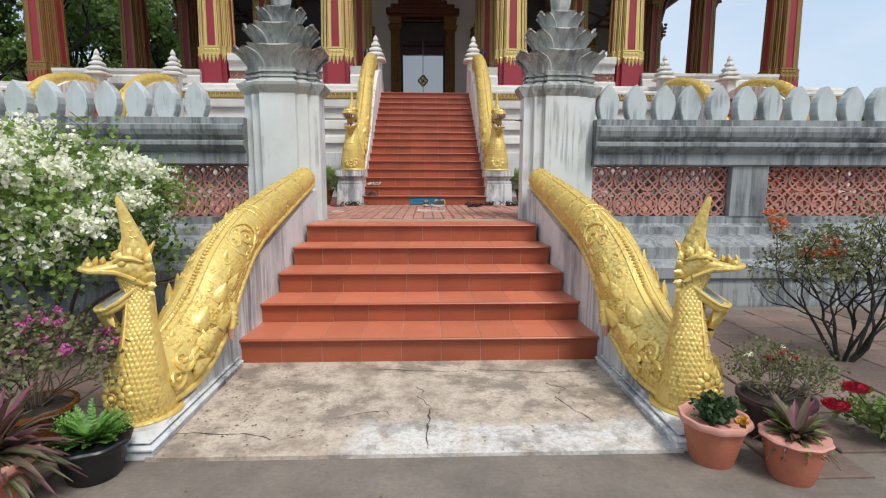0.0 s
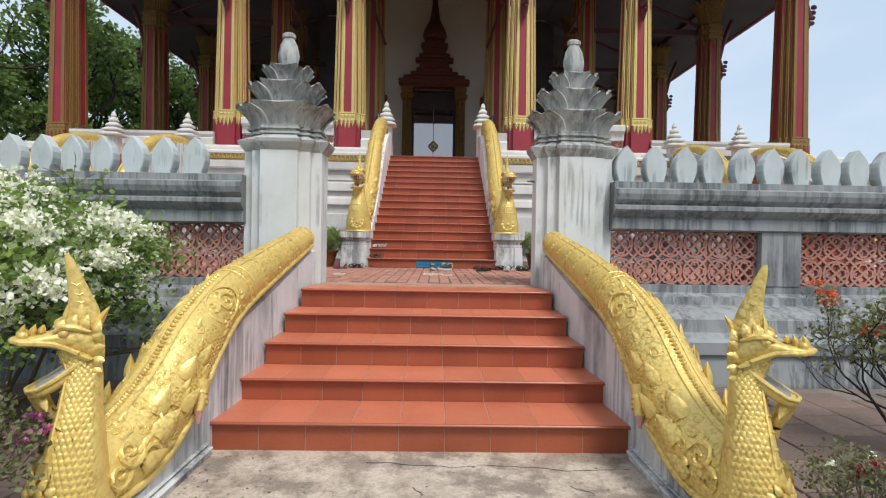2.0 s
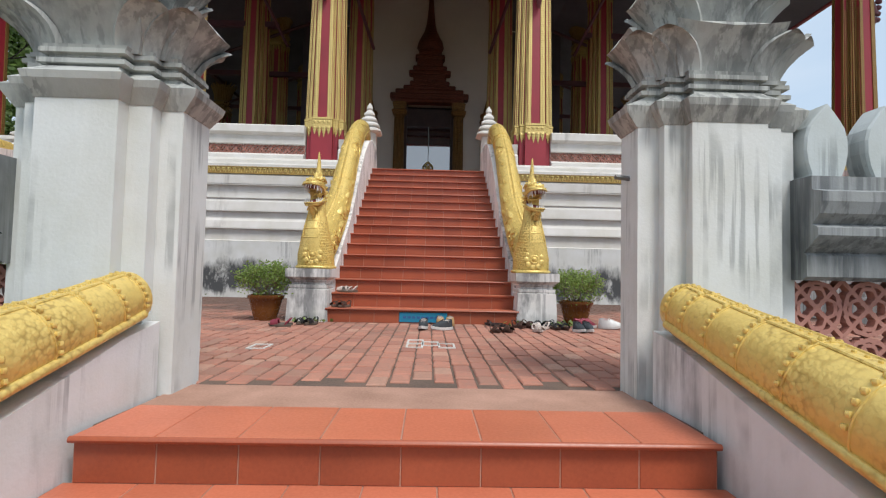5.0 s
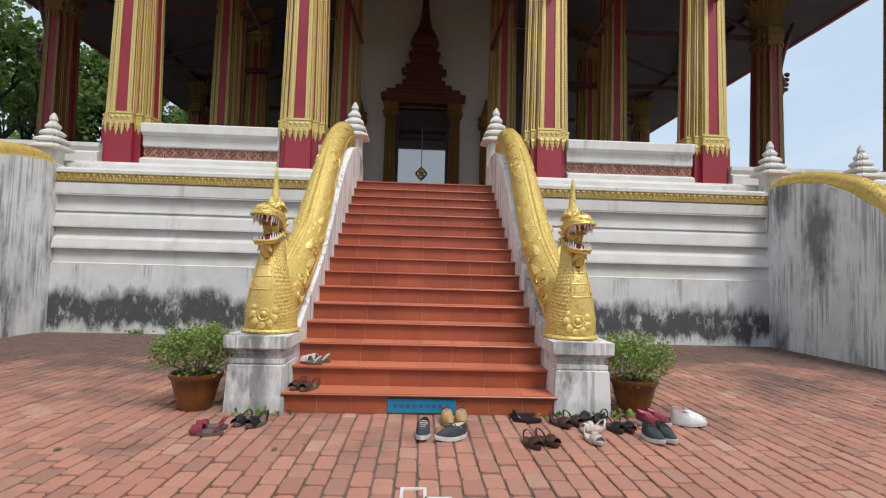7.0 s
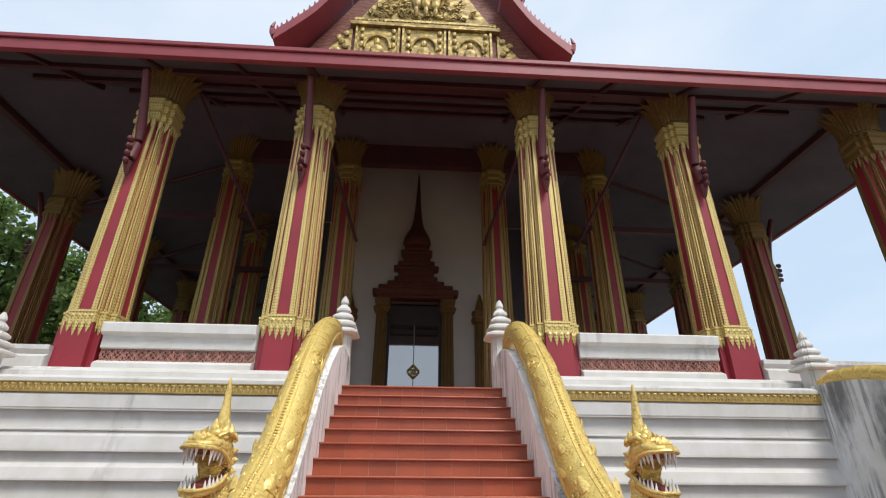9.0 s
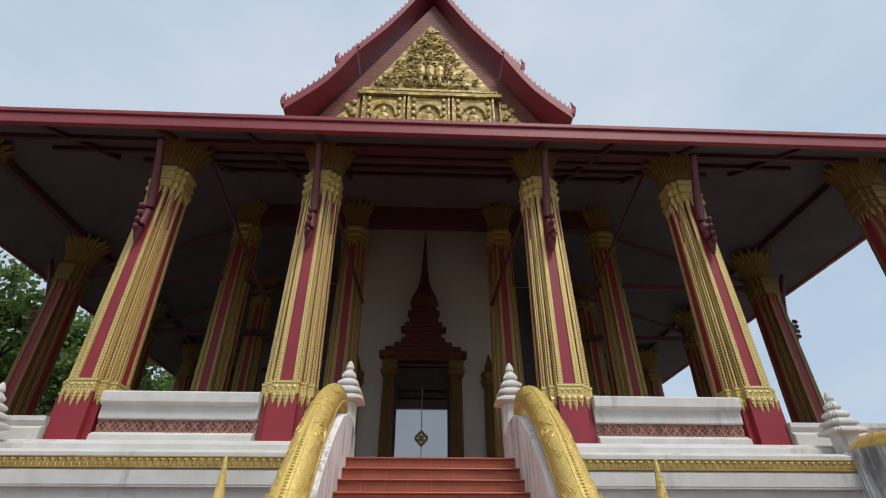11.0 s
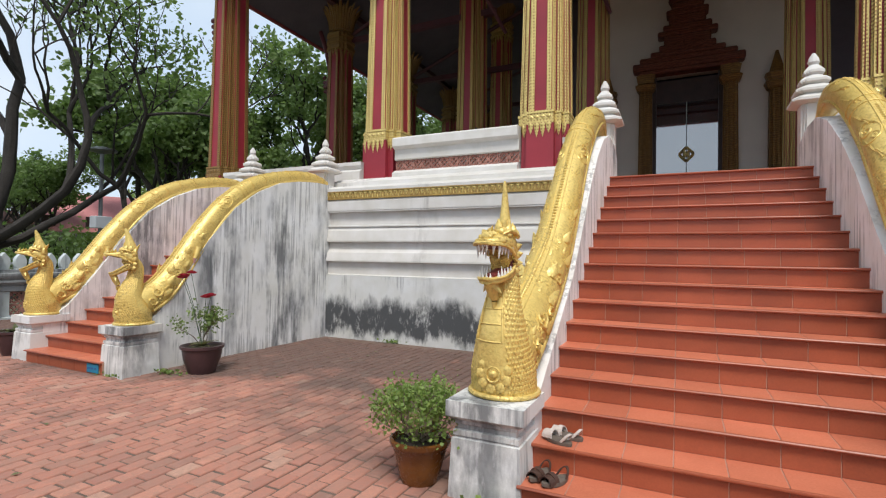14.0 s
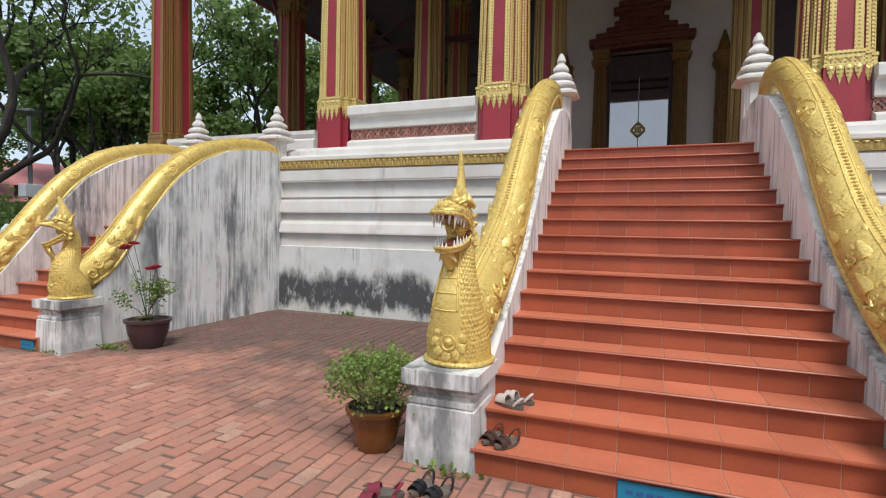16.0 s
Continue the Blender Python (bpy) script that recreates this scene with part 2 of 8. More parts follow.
M["fascia"] = plain("fascia_red", (0.30, 0.045, 0.055), (0.22, 0.035, 0.045), 0.55, 2.0, 30.0, 0.15)
M["bark"] = plain("bark", (0.040, 0.033, 0.028), (0.020, 0.017, 0.014), 0.92, 3.0, 30.0, 0.7, 0.02)
M["twig"] = plain("twig", (0.13, 0.09, 0.065), (0.08, 0.06, 0.045), 0.9, 5.0, 60.0, 0.4)
M["twig_pale"] = plain("pale_twig", (0.26, 0.21, 0.16), (0.17, 0.13, 0.10), 0.9, 5.0, 60.0, 0.4)
M["soil"] = plain("soil", (0.06, 0.042, 0.03), (0.03, 0.022, 0.016), 0.95, 8.0, 60.0, 0.8, 0.01)
M["blue_sign"] = plain("blue_sign_paint", (0.012, 0.22, 0.36), (0.010, 0.18, 0.31), 0.45, 4.0, 60.0, 0.05)
M["sign_text"] = plain("sign_text", (0.03, 0.10, 0.28), (0.03, 0.09, 0.24), 0.5, 4.0, 60.0, 0.05)
M["black_plastic"] = plain("black_plastic", (0.016, 0.017, 0.020), (0.010, 0.010, 0.012), 0.4, 4.0, 60.0, 0.1)
M["pot_terracotta"] = plain("terracotta_pot", (0.46, 0.15, 0.085), (0.36, 0.11, 0.06), 0.7, 5.0, 60.0, 0.25)
M["pot_rim"] = plain("pale_pot_rim", (0.60, 0.30, 0.24), (0.50, 0.22, 0.17), 0.75, 6.0, 60.0, 0.25)
M["pot_glazed"] = plain("glazed_brown_pot", (0.20, 0.075, 0.016), (0.10, 0.035, 0.010), 0.25, 3.5, 30.0, 0.1)
M["pot_dark"] = plain("dark_glazed_pot", (0.065, 0.032, 0.034), (0.04, 0.02, 0.022), 0.35, 4.0, 40.0, 0.1)
M["jaw_grey"] = plain("grey_jaw_plaster", (0.34, 0.34, 0.33), (0.16, 0.16, 0.165), 0.7, 9.0, 60.0, 0.3)
M["claw"] = plain("pink_claw", (0.55, 0.30, 0.26), (0.45, 0.22, 0.19), 0.6, 9.0, 60.0, 0.2)
M["mouth"] = plain("mouth_red", (0.20, 0.03, 0.025), (0.12, 0.02, 0.02), 0.5, 8.0, 60.0, 0.2)
M["tooth"] = plain("white_teeth", (0.72, 0.70, 0.66), (0.62, 0.60, 0.55), 0.5, 8.0, 60.0, 0.1)
M["dark_wood"] = plain("dark_door_wood", (0.060, 0.030, 0.026), (0.035, 0.018, 0.016), 0.5, 3.0, 40.0, 0.2)
M["gilt_dull"] = gilded("door_frame_gilding", (0.30, 0.16, 0.035), (0.11, 0.05, 0.015), 26.0, 0.5, 0.3, 0.6)
M["door_red"] = gilded("door_canopy_lacquer", (0.22, 0.065, 0.035), (0.10, 0.025, 0.018), 22.0, 0.55, 0.15, 0.6)
M["bronze"] = plain("dark_bronze", (0.055, 0.065, 0.055), (0.03, 0.036, 0.03), 0.45, 5.0, 40.0, 0.3, 0.004, 0.6)
M["roof_tile"] = plain("roof_tile", (0.30, 0.13, 0.09), (0.20, 0.09, 0.07), 0.8, 1.5, 20.0, 0.4, 0.02)
M["pink_roof"] = plain("pink_roof_tile", (0.50, 0.20, 0.19), (0.40, 0.15, 0.15), 0.8, 0.6, 8.0, 0.3, 0.02)
M["house_wall"] = plain("house_wall", (0.60, 0.60, 0.57), (0.50, 0.50, 0.48), 0.85, 0.5, 10.0, 0.1)
M["steel"] = plain("grey_steel", (0.22, 0.23, 0.23), (0.15, 0.16, 0.16), 0.4, 4.0, 50.0, 0.1, 0.002, 0.7)
M["paper"] = plain("grey_sheet", (0.62, 0.64, 0.66), (0.55, 0.57, 0.60), 0.7, 4.0, 50.0, 0.05)


def glass_door():
    n = Nodes("door_glass")
    f = n.noise(3.0, 3.0)
    n.b.inputs["IOR"].default_value = 2.4
    return n.done(n.mix(f, c4(0.030, 0.034, 0.04), c4(0.045, 0.05, 0.056)), 0.03, 0.0, n.bump(n.noise(0.8, 2.0), 0.02, 0.02), 1.0)


M["glass"] = glass_door()


def brick_paving():
    n = Nodes("brick_paving")
    rnd = n.t.nodes.new("ShaderNodeNewGeometry").outputs["Random Per Island"]
    ob = n.t.nodes.new("ShaderNodeObjectInfo").outputs["Random"]
    key = n.math("FRACT", n.math("ADD", rnd, ob))
    rp = n.t.nodes.new("ShaderNodeValToRGB")
    cols = ((0.0, (0.39, 0.16, 0.11)), (0.22, (0.47, 0.205, 0.14)), (0.48, (0.34, 0.145, 0.105)), (0.72, (0.49, 0.225, 0.155)), (0.92, (0.30, 0.145, 0.105)), (1.0, (0.52, 0.30, 0.215)))
    els = rp.color_ramp.elements
    while len(els) < len(cols):
        els.new(0.5)
    for e, (p, c) in zip(els, cols):
        e.position, e.color = p, c4(*c)
    n.t.links.new(key, rp.inputs["Fac"])
    pos = n.pos()
    f = n.noise(45.0, 5.0, pos)
    blotch = n.noise(0.7, 6.0, pos, 0.65)
    col = n.mix(n.math("MULTIPLY", n.ramp(n.math("ADD", n.math("MULTIPLY", f, 0.5), n.math("MULTIPLY", n.noise(9.0, 6.0, pos, 0.7), 0.5)), 0.42, 0.62), 0.55), rp.outputs["Color"], c4(0.27, 0.17, 0.13))
    # Blotches of soil and the shade before the temple base, both in the colour.
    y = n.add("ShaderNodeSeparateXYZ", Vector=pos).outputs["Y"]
    darkening = n.math("MULTIPLY", n.ramp(n.math("ADD", blotch, n.math("MULTIPLY", n.math("SUBTRACT", y, 10.3), 0.085)), 0.46, 0.66), 0.82)
    col = n.mix(darkening, col, c4(0.085, 0.062, 0.052))
    return n.done(col, 0.85, 0.0, n.bump(n.math("ADD", f, n.noise(14.0, 4.0, pos)), 0.5, 0.006))


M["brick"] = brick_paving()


def old_concrete():
    n = Nodes("worn_concrete")
    pos = n.pos()
    big, mid, fine = n.noise(0.55, 7.0, pos, 0.62), n.noise(2.6, 7.0, pos, 0.68), n.noise(60.0, 4.0, pos)
    col = n.mix(n.ramp(mid, 0.35, 0.68), c4(0.235, 0.195, 0.16), c4(0.14, 0.115, 0.095))
    col = n.mix(n.math("MULTIPLY", n.ramp(big, 0.5, 0.66), 0.6), col, c4(0.12, 0.105, 0.09))
    gr = n.noise(34.0, 8.0, pos, 0.78)
    col = n.mix(n.math("MULTIPLY", n.ramp(gr, 0.42, 0.62), 0.42), col, c4(0.10, 0.088, 0.075))
    sp = n.noise(16.0, 4.0, pos)
    col = n.mix(n.math("MULTIPLY", n.ramp(sp, 0.62, 0.72), 0.5), col, c4(0.10, 0.085, 0.07))
    return n.done(col, 0.9, 0.0, n.bump(n.math("ADD", fine, n.math("MULTIPLY", mid, 2.0)), 0.35, 0.012))


def apron_concrete():
    """The landing before the steps: pale worn plaster with stains and flaked patches."""
    n = Nodes("landing_concrete")
    pos = n.pos()
    sx = n.add("ShaderNodeSeparateXYZ", Vector=pos)
    warp = n.math("MULTIPLY", n.math("SUBTRACT", n.noise(1.7, 6.0, pos, 0.66), 0.5), 1.3)
    mid, fine = n.noise(3.4, 7.0, pos, 0.68), n.noise(70.0, 4.0, pos)
    col = n.mix(n.ramp(mid, 0.42, 0.58), c4(0.54, 0.45, 0.36), c4(0.33, 0.26, 0.20))
    # lime wash left along the front edge
    band = n.math("ADD", n.math("SUBTRACT", 2.83, sx.outputs["Y"]), n.math("MULTIPLY", warp, 0.55))
    side = n.math("ADD", sx.outputs["X"], n.math("ADD", 0.55, warp))
    lime = n.math("MULTIPLY", n.ramp(band, 0.0, 0.10), n.ramp(side, -0.05, 0.2))
    lime = n.math("MULTIPLY", lime, n.ramp(n.noise(6.0, 6.0, pos, 0.7), 0.34, 0.52))
    col = n.mix(n.math("MULTIPLY", lime, 0.85), col, c4(0.66, 0.64, 0.61))
    dk = n.ramp(n.noise(1.7, 9.0, pos, 0.78), 0.50, 0.57)
    col = n.mix(n.math("MULTIPLY", dk, 0.42), col, c4(0.14, 0.12, 0.10))
    gr = n.noise(38.0, 8.0, pos, 0.78)
    col = n.mix(n.math("MULTIPLY", n.ramp(gr, 0.44, 0.62), 0.38), col, c4(0.13, 0.105, 0.082))
    sp = n.noise(22.0, 5.0, pos, 0.7)
    col = n.mix(n.math("MULTIPLY", n.ramp(sp, 0.60, 0.68), 0.55), col, c4(0.09, 0.08, 0.065))
    return n.done(col, 0.88, 0.0, n.bump(n.math("ADD", fine, n.math("MULTIPLY", mid, 1.6)), 0.4, 0.01))


M["slab"] = plain("paving_slab", (0.20, 0.135, 0.105), (0.115, 0.085, 0.07), 0.9, 1.6, 34.0, 0.6, 0.008, 0.0, 0.22)
M["concrete"] = old_concrete()
M["apron"] = apron_concrete()
M["crack"] = plain("crack_dirt", (0.075, 0.058, 0.042), (0.045, 0.036, 0.028), 0.95, 6.0, 60.0, 0.5)
M["grass"] = plain("far_ground", (0.085, 0.10, 0.045), (0.14, 0.12, 0.075), 0.95, 0.3, 9.0, 0.6, 0.03)


def leafy(name, ca, cb, trans=0.25):
    n = Nodes(name)
    r = n.t.nodes.new("ShaderNodeNewGeometry").outputs["Random Per Island"]
    big = n.noise(0.8, 3.0)
    f = n.math("ADD", n.math("MULTIPLY", r, 0.6), n.math("MULTIPLY", big, 0.4))
    col = n.mix(n.ramp(f, 0.2, 0.8), c4(*ca), c4(*cb))
    n.b.inputs["Transmission Weight"].default_value = 0.0
    n.b.inputs["Subsurface Weight"].default_value = 0.0
    tr = n.add("ShaderNodeBsdfTranslucent", Color=n.mix(0.5, col, c4(cb[0] * 1.3, cb[1] * 1.4, cb[2])))
    n.done(col, 0.55)
    mx = n.add("ShaderNodeMixShader", Fac=trans)
    out = n.t.nodes["Material Output"]
    n.t.links.new(n.b.outputs["BSDF"], mx.inputs[1])
    n.t.links.new(tr.outputs["BSDF"], mx.inputs[2])
    n.t.links.new(mx.outputs["Shader"], out.inputs["Surface"])
    return n.m


M["leaf"] = leafy("tree_leaf", (0.075, 0.13, 0.035), (0.17, 0.25, 0.075), 0.45)
M["leaf_lime"] = leafy("young_leaf", (0.12, 0.20, 0.04), (0.25, 0.33, 0.09), 0.45)
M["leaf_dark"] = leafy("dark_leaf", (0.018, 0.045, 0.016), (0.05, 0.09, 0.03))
M["leaf_shrub"] = leafy("shrub_leaf", (0.085, 0.15, 0.03), (0.22, 0.29, 0.08))
M["leaf_fresh"] = leafy("fresh_leaf", (0.11, 0.19, 0.035), (0.27, 0.36, 0.10), 0.4)
M["leaf_dry"] = leafy("sparse_leaf", (0.09, 0.11, 0.04), (0.20, 0.20, 0.09))
M["leaf_fern"] = leafy("fern_leaf", (0.06, 0.16, 0.02), (0.16, 0.32, 0.06))
M["leaf_purple"] = leafy("purple_leaf", (0.17, 0.045, 0.07), (0.12, 0.12, 0.06))
M["petal_white"] = leafy("white_petal", (0.84, 0.83, 0.66), (0.88, 0.87, 0.78))
M["petal_pink"] = leafy("pink_petal", (0.50, 0.08, 0.28), (0.62, 0.16, 0.42))
M["petal_red"] = leafy("red_petal", (0.30, 0.008, 0.025), (0.45, 0.02, 0.04))
M["petal_orange"] = leafy("orange_petal", (0.60, 0.10, 0.05), (0.70, 0.20, 0.09))
M["petal_yellow"] = leafy("yellow_petal", (0.70, 0.38, 0.02), (0.75, 0.48, 0.05))


# ---------------------------------------------------------------- mesh tools
def link_mesh(name, bm, mats, parent=None, label="", smooth=False):
    bmesh.ops.recalc_face_normals(bm, faces=bm.faces)
    me = bpy.data.meshes.new(name)
    bm.to_mesh(me)
    bm.free()
    for m in (mats if isinstance(mats, (list, tuple)) else [mats]):
        me.materials.append(M[m])
    if smooth:
        me.shade_smooth()
        me.set_sharp_from_angle(angle=radians(smooth if smooth is not True else 45))
    ob = new(name, me)
    if parent:
        ob.parent = parent
    if label:
        ob["label"] = label
    return ob


def part(name, bm, material, parent, label="", smooth=False):
    return link_mesh(name, bm, material, parent, label, smooth)


def thing(name, label, category, m=None, group="", kind=""):
    ob = new(name)
    ob.empty_display_size = 0.1
    if m is not None:
        ob.matrix_basis = m
    return tagged(ob, label, category, group, kind)


def share(name, mesh, m, parent=None):
    ob = new(name, mesh)
    ob.parent = parent
    ob.matrix_basis = m
    return ob


def box(bm, x0, x1, y0, y1, z0, z1, mi=0, bevel=0.0):
    vs = [bm.verts.new((x, y, z)) for z in (z0, z1) for x, y in ((x0, y0), (x1, y0), (x1, y1), (x0, y1))]
    fs = [bm.faces.new([vs[i] for i in q]) for q in ((3, 2, 1, 0), (4, 5, 6, 7), (0, 1, 5, 4), (1, 2, 6, 5), (2, 3, 7, 6), (3, 0, 4, 7))]
    for f in fs:
        f.material_index = mi
    if bevel:
        es = list({e for f in fs for e in f.edges})
        bmesh.ops.bevel(bm, geom=es, offset=bevel, segments=1, affect="EDGES", clamp_overlap=True)
    return fs


def box_bm(*a, **k):
    bm = bmesh.new()
    box(bm, *a, **k)
    return bm


def loft(bm, rings, mi=0, caps=True, closed=True):
    """Skins a list of rings of equal length."""
    vr = [[bm.verts.new(p) for p in r] for r in rings]
    n = len(vr[0])
    for a, b in zip(vr, vr[1:]):
        for i in range(n if closed else n - 1):
            j = (i + 1) % n
            f = bm.faces.new((a[i], a[j], b[j], b[i]))
            f.material_index = mi
    if caps and closed:
        bm.faces.new(vr[0][::-1]).material_index = mi
        bm.faces.new(vr[-1]).material_index = mi
    return vr


def prism_x(bm, prof, x0, x1, mi=0):
    """A profile of (y, z) run along x."""
    loft(bm, [[(x0, y, z) for y, z in prof], [(x1, y, z) for y, z in prof]], mi)


def prism_y(bm, prof, y0, y1, mi=0):
    loft(bm, [[(x, y0, z) for x, z in prof], [(x, y1, z) for x, z in prof]], mi)


def lathe(bm, prof, n=24, at=(0, 0, 0), mi=0, wave=0.0, waves=0):
    rings = []
    for r, z in prof:
        ring = []
        for i in range(n):
            a = math.tau * i / n
            k = r * (1 + wave * math.cos(a * waves)) if waves else r
            ring.append((at[0] + k * math.cos(a), at[1] + k * math.sin(a), at[2] + z))
        rings.append(ring)
    loft(bm, rings, mi)


def redent(h, s):
    """A square of half width h whose corners are stepped back twice by s."""
    q = [(h, -(h - 2 * s)), (h, h - 2 * s), (h - s, h - 2 * s), (h - s, h - s), (h - 2 * s, h - s), (h - 2 * s, h)]
    out = []
    for k in range(4):
        c, d = ((1, 0), (0, 1), (-1, 0), (0, -1))[k]
        for x, y in q[1:] if True else q:
            out.append((x * c - y * d, x * d + y * c))
    return out


def stepped(bm, levels, at=(0, 0), mi=0):
    """Lofts redented squares: levels of (z, half width, step)."""
    loft(bm, [[(at[0] + x, at[1] + y, z) for x, y in redent(h, s)] for z, h, s in levels], mi)


def tube(bm, pts, radii, n=10, mi=0, flat=1.0, caps=True, up=(0, 0, 1)):
    """Sweeps a round section along points; flat scales it sideways."""
    pts = [Vector(p) for p in pts]
    rings = []
    up = Vector(up)
    for i, p in enumerate(pts):
        d = (pts[min(i + 1, len(pts) - 1)] - pts[max(i - 1, 0)]).normalized()
        s = d.cross(up)
        if s.length < 1e-3:
            s = d.cross(Vector((0, 1, 0)))
        s.normalize()
        u = s.cross(d).normalized()
        r = radii[i] if isinstance(radii, (list, tuple)) else radii
        rings.append([p + s * (r * flat * math.cos(math.tau * k / n)) + u * (r * math.sin(math.tau * k / n)) for k in range(n)])
    loft(bm, rings, mi, caps)
    return rings


def spline(pts, per=6):
    """A smooth run of points through the given ones."""
    pts = [Vector(p) for p in pts]
    out = []
    for i in range(len(pts) - 1):
        a, b, c, d = pts[max(i - 1, 0)], pts[i], pts[i + 1], pts[min(i + 2, len(pts) - 1)]
        for k in range(per):
            t = k / per
            out.append(0.5 * ((2 * b) + (c - a) * t + (2 * a - 5 * b + 4 * c - d) * t * t + (3 * b - a - 3 * c + d) * t ** 3))
    out.append(pts[-1])
    return out


def lerps(vals, n):
    k = len(vals) - 1
    out = []
    for i in range(n):
        u = i / (n - 1) * k
        j = min(int(u), k - 1)
        out.append(vals[j] + (vals[j + 1] - vals[j]) * (u - j))
    return out


def blob(bm, c, r, mi=0, n=8, m=6):
    """An ellipsoid; r is one radius or three."""
    r = r if isinstance(r, (tuple, list)) else (r, r, r)
    rings = []
    for j in range(1, m):
        t = math.pi * j / m
        rings.append([(c[0] + r[0] * math.sin(t) * math.cos(math.tau * i / n), c[1] + r[1] * math.sin(t) * math.sin(math.tau * i / n), c[2] - r[2] * math.cos(t)) for i in range(n)])
    loft(bm, rings, mi)


def flame(bm, p, d, out, l, w, curl=0.3, mi=0):
    """A pointed leaf of relief that runs along d, its tip curled towards out."""
    p, d, out = Vector(p), Vector(d).normalized(), Vector(out).normalized()
    side = d.cross(out)
    if side.length < 1e-3:
        side = d.cross(Vector((0.3, 1, 0.2)))
    side.normalize()
    out = side.cross(d).normalized()
    rings = []
    for t, k in ((0.0, 0.7), (0.2, 1.0), (0.45, 0.92), (0.7, 0.6), (0.88, 0.28), (1.0, 0.04)):
        q = p + d * (l * t) + out * (l * curl * t * t)
        ww, th = w * 0.5 * k, w * 0.24 * k + 0.001
        rings.append([q + side * ww, q + out * th + side * ww * 0.3, q + out * th - side * ww * 0.3, q - side * ww, q - out * th])
    loft(bm, rings, mi)


rng = random.Random(7)

# ---------------------------------------------------------------- ground and courtyard
def build_ground():
    bm = bmesh.new()
    box(bm, -400, 400, -60, 400, -0.6, -0.02)
    tagged(link_mesh("ground", bm, "grass"), "dry grass and earth around the temple grounds", "ground", kind="structure")
    bm = bmesh.new()
    xs, ys = [-16 + i * 0.8 for i in range(41)], [-6 + i * 0.8 for i in range(16)]
    vs = [[bm.verts.new((x, y, 0.006 * noise.noise(Vector((x, y, 0)) * 0.9))) for x in xs] for y in ys]
    for j in range(len(ys) - 1):
        for i in range(len(xs) - 1):
            bm.faces.new((vs[j][i], vs[j][i + 1], vs[j + 1][i + 1], vs[j + 1][i]))
    tagged(link_mesh("pavement", bm, "concrete", smooth=True), "worn stained concrete paving before the gate", "pavement", kind="structure")
    # pale landing before the steps
    bm = bmesh.new()
    box(bm, -1.39, 1.39, 2.46, 3.80, -0.05, 0.022)
    land = tagged(link_mesh("landing", bm, "apron"), "cracked pale concrete landing before the red steps", "landing", kind="structure")
    cracks = (((-0.78, 2.62), (-0.62, 2.66), (-0.55, 2.80), (-0.40, 2.90), (-0.22, 2.95), (-0.16, 2.90)),
              ((0.98, 3.45), (0.86, 3.33), (0.99, 3.22), (0.86, 3.10), (0.98, 2.86), (1.02, 2.75)),
              ((-0.05, 3.30), (0.02, 3.22), (-0.02, 3.14), (0.06, 2.98), (0.04, 2.72), (0.02, 2.47)),
              ((-0.35, 3.62), (0.2, 3.56), (0.5, 3.60), (0.9, 3.53), (1.36, 3.56)),
              ((-1.36, 2.72), (-1.0, 2.68), (-0.78, 2.62)))
    for line in cracks:
        bm = bmesh.new()
        pts = []
        for (xa, ya), (xb, yb) in zip(line, line[1:]):
            pts += [Vector((xa + (xb - xa) * k / 7, ya + (yb - ya) * k / 7, 0)) for k in range(7)]
        rows = []
        for i, p in enumerate(pts):
            w = 0.0015 + 0.007 * abs(noise.noise(p * 9.0))
            o = Vector((noise.noise(p * 7.0), noise.noise(p * 7.0 + Vector((5, 0, 0))), 0)) * 0.035 + Vector((noise.noise(p * 31.0), noise.noise(p * 29.0 + Vector((3, 0, 0))), 0)) * 0.014
            rows.append([(p.x + o.x - w, p.y + o.y - w, 0.0235), (p.x + o.x + w, p.y + o.y + w, 0.0235)])
        loft(bm, rows, closed=False)
        part("crack", bm, "crack", land, "dark crack in the concrete")
    # old square paving slabs on both sides of the stair walls
    pave = bpy.data.objects["pavement"]
    slabs = []
    for k in range(4):
        bm = bmesh.new()
        e = [0.215 + rng.uniform(-0.006, 0.004) for _ in range(8)]
        ring = lambda z, c: [(-e[0] + c, -e[1] + c, z), (e[2] - c, -e[3] + c, z), (e[4] - c, e[5] - c, z), (-e[6] + c, e[7] - c, z)]
        loft(bm, [ring(-0.02, 0.0), ring(0.0, 0.0), ring(0.006, 0.008)])
        bmesh.ops.recalc_face_normals(bm, faces=bm.faces)
        me = bpy.data.meshes.new("paving_slab")
        bm.to_mesh(me)
        bm.free()
        me.materials.append(M["slab"])
        slabs.append(me)
    for s in (-1, 1):
        for i in range(11):
            for j in range(8):
                x, y = s * (1.98 + 0.44 * i), 1.98 + 0.44 * j + (0.22 if i % 2 else 0.0)
                if y > 5.25 or (y < 2.3 and i < 2):
                    continue
                share("paving_slab", slabs[rng.randrange(4)], pose(x, y, 0.006 + rng.uniform(0, 0.006), rng.uniform(-0.5, 0.5), rng.uniform(-0.5, 0.5), rng.uniform(-1, 1)), pave)
    # raised court behind the wall
    bm = bmesh.new()
    box(bm, -15.4, 15.4, 6.32, 50.0, -0.1, P - 0.012)
    box(bm, -1.28, 1.28, 5.62, 6.32, -0.1, P - 0.012)
    return tagged(link_mesh("floor_court", bm, "mortar"), "courtyard bed of old red bricks in running bond", "courtyard", kind="structure")


court = build_ground()


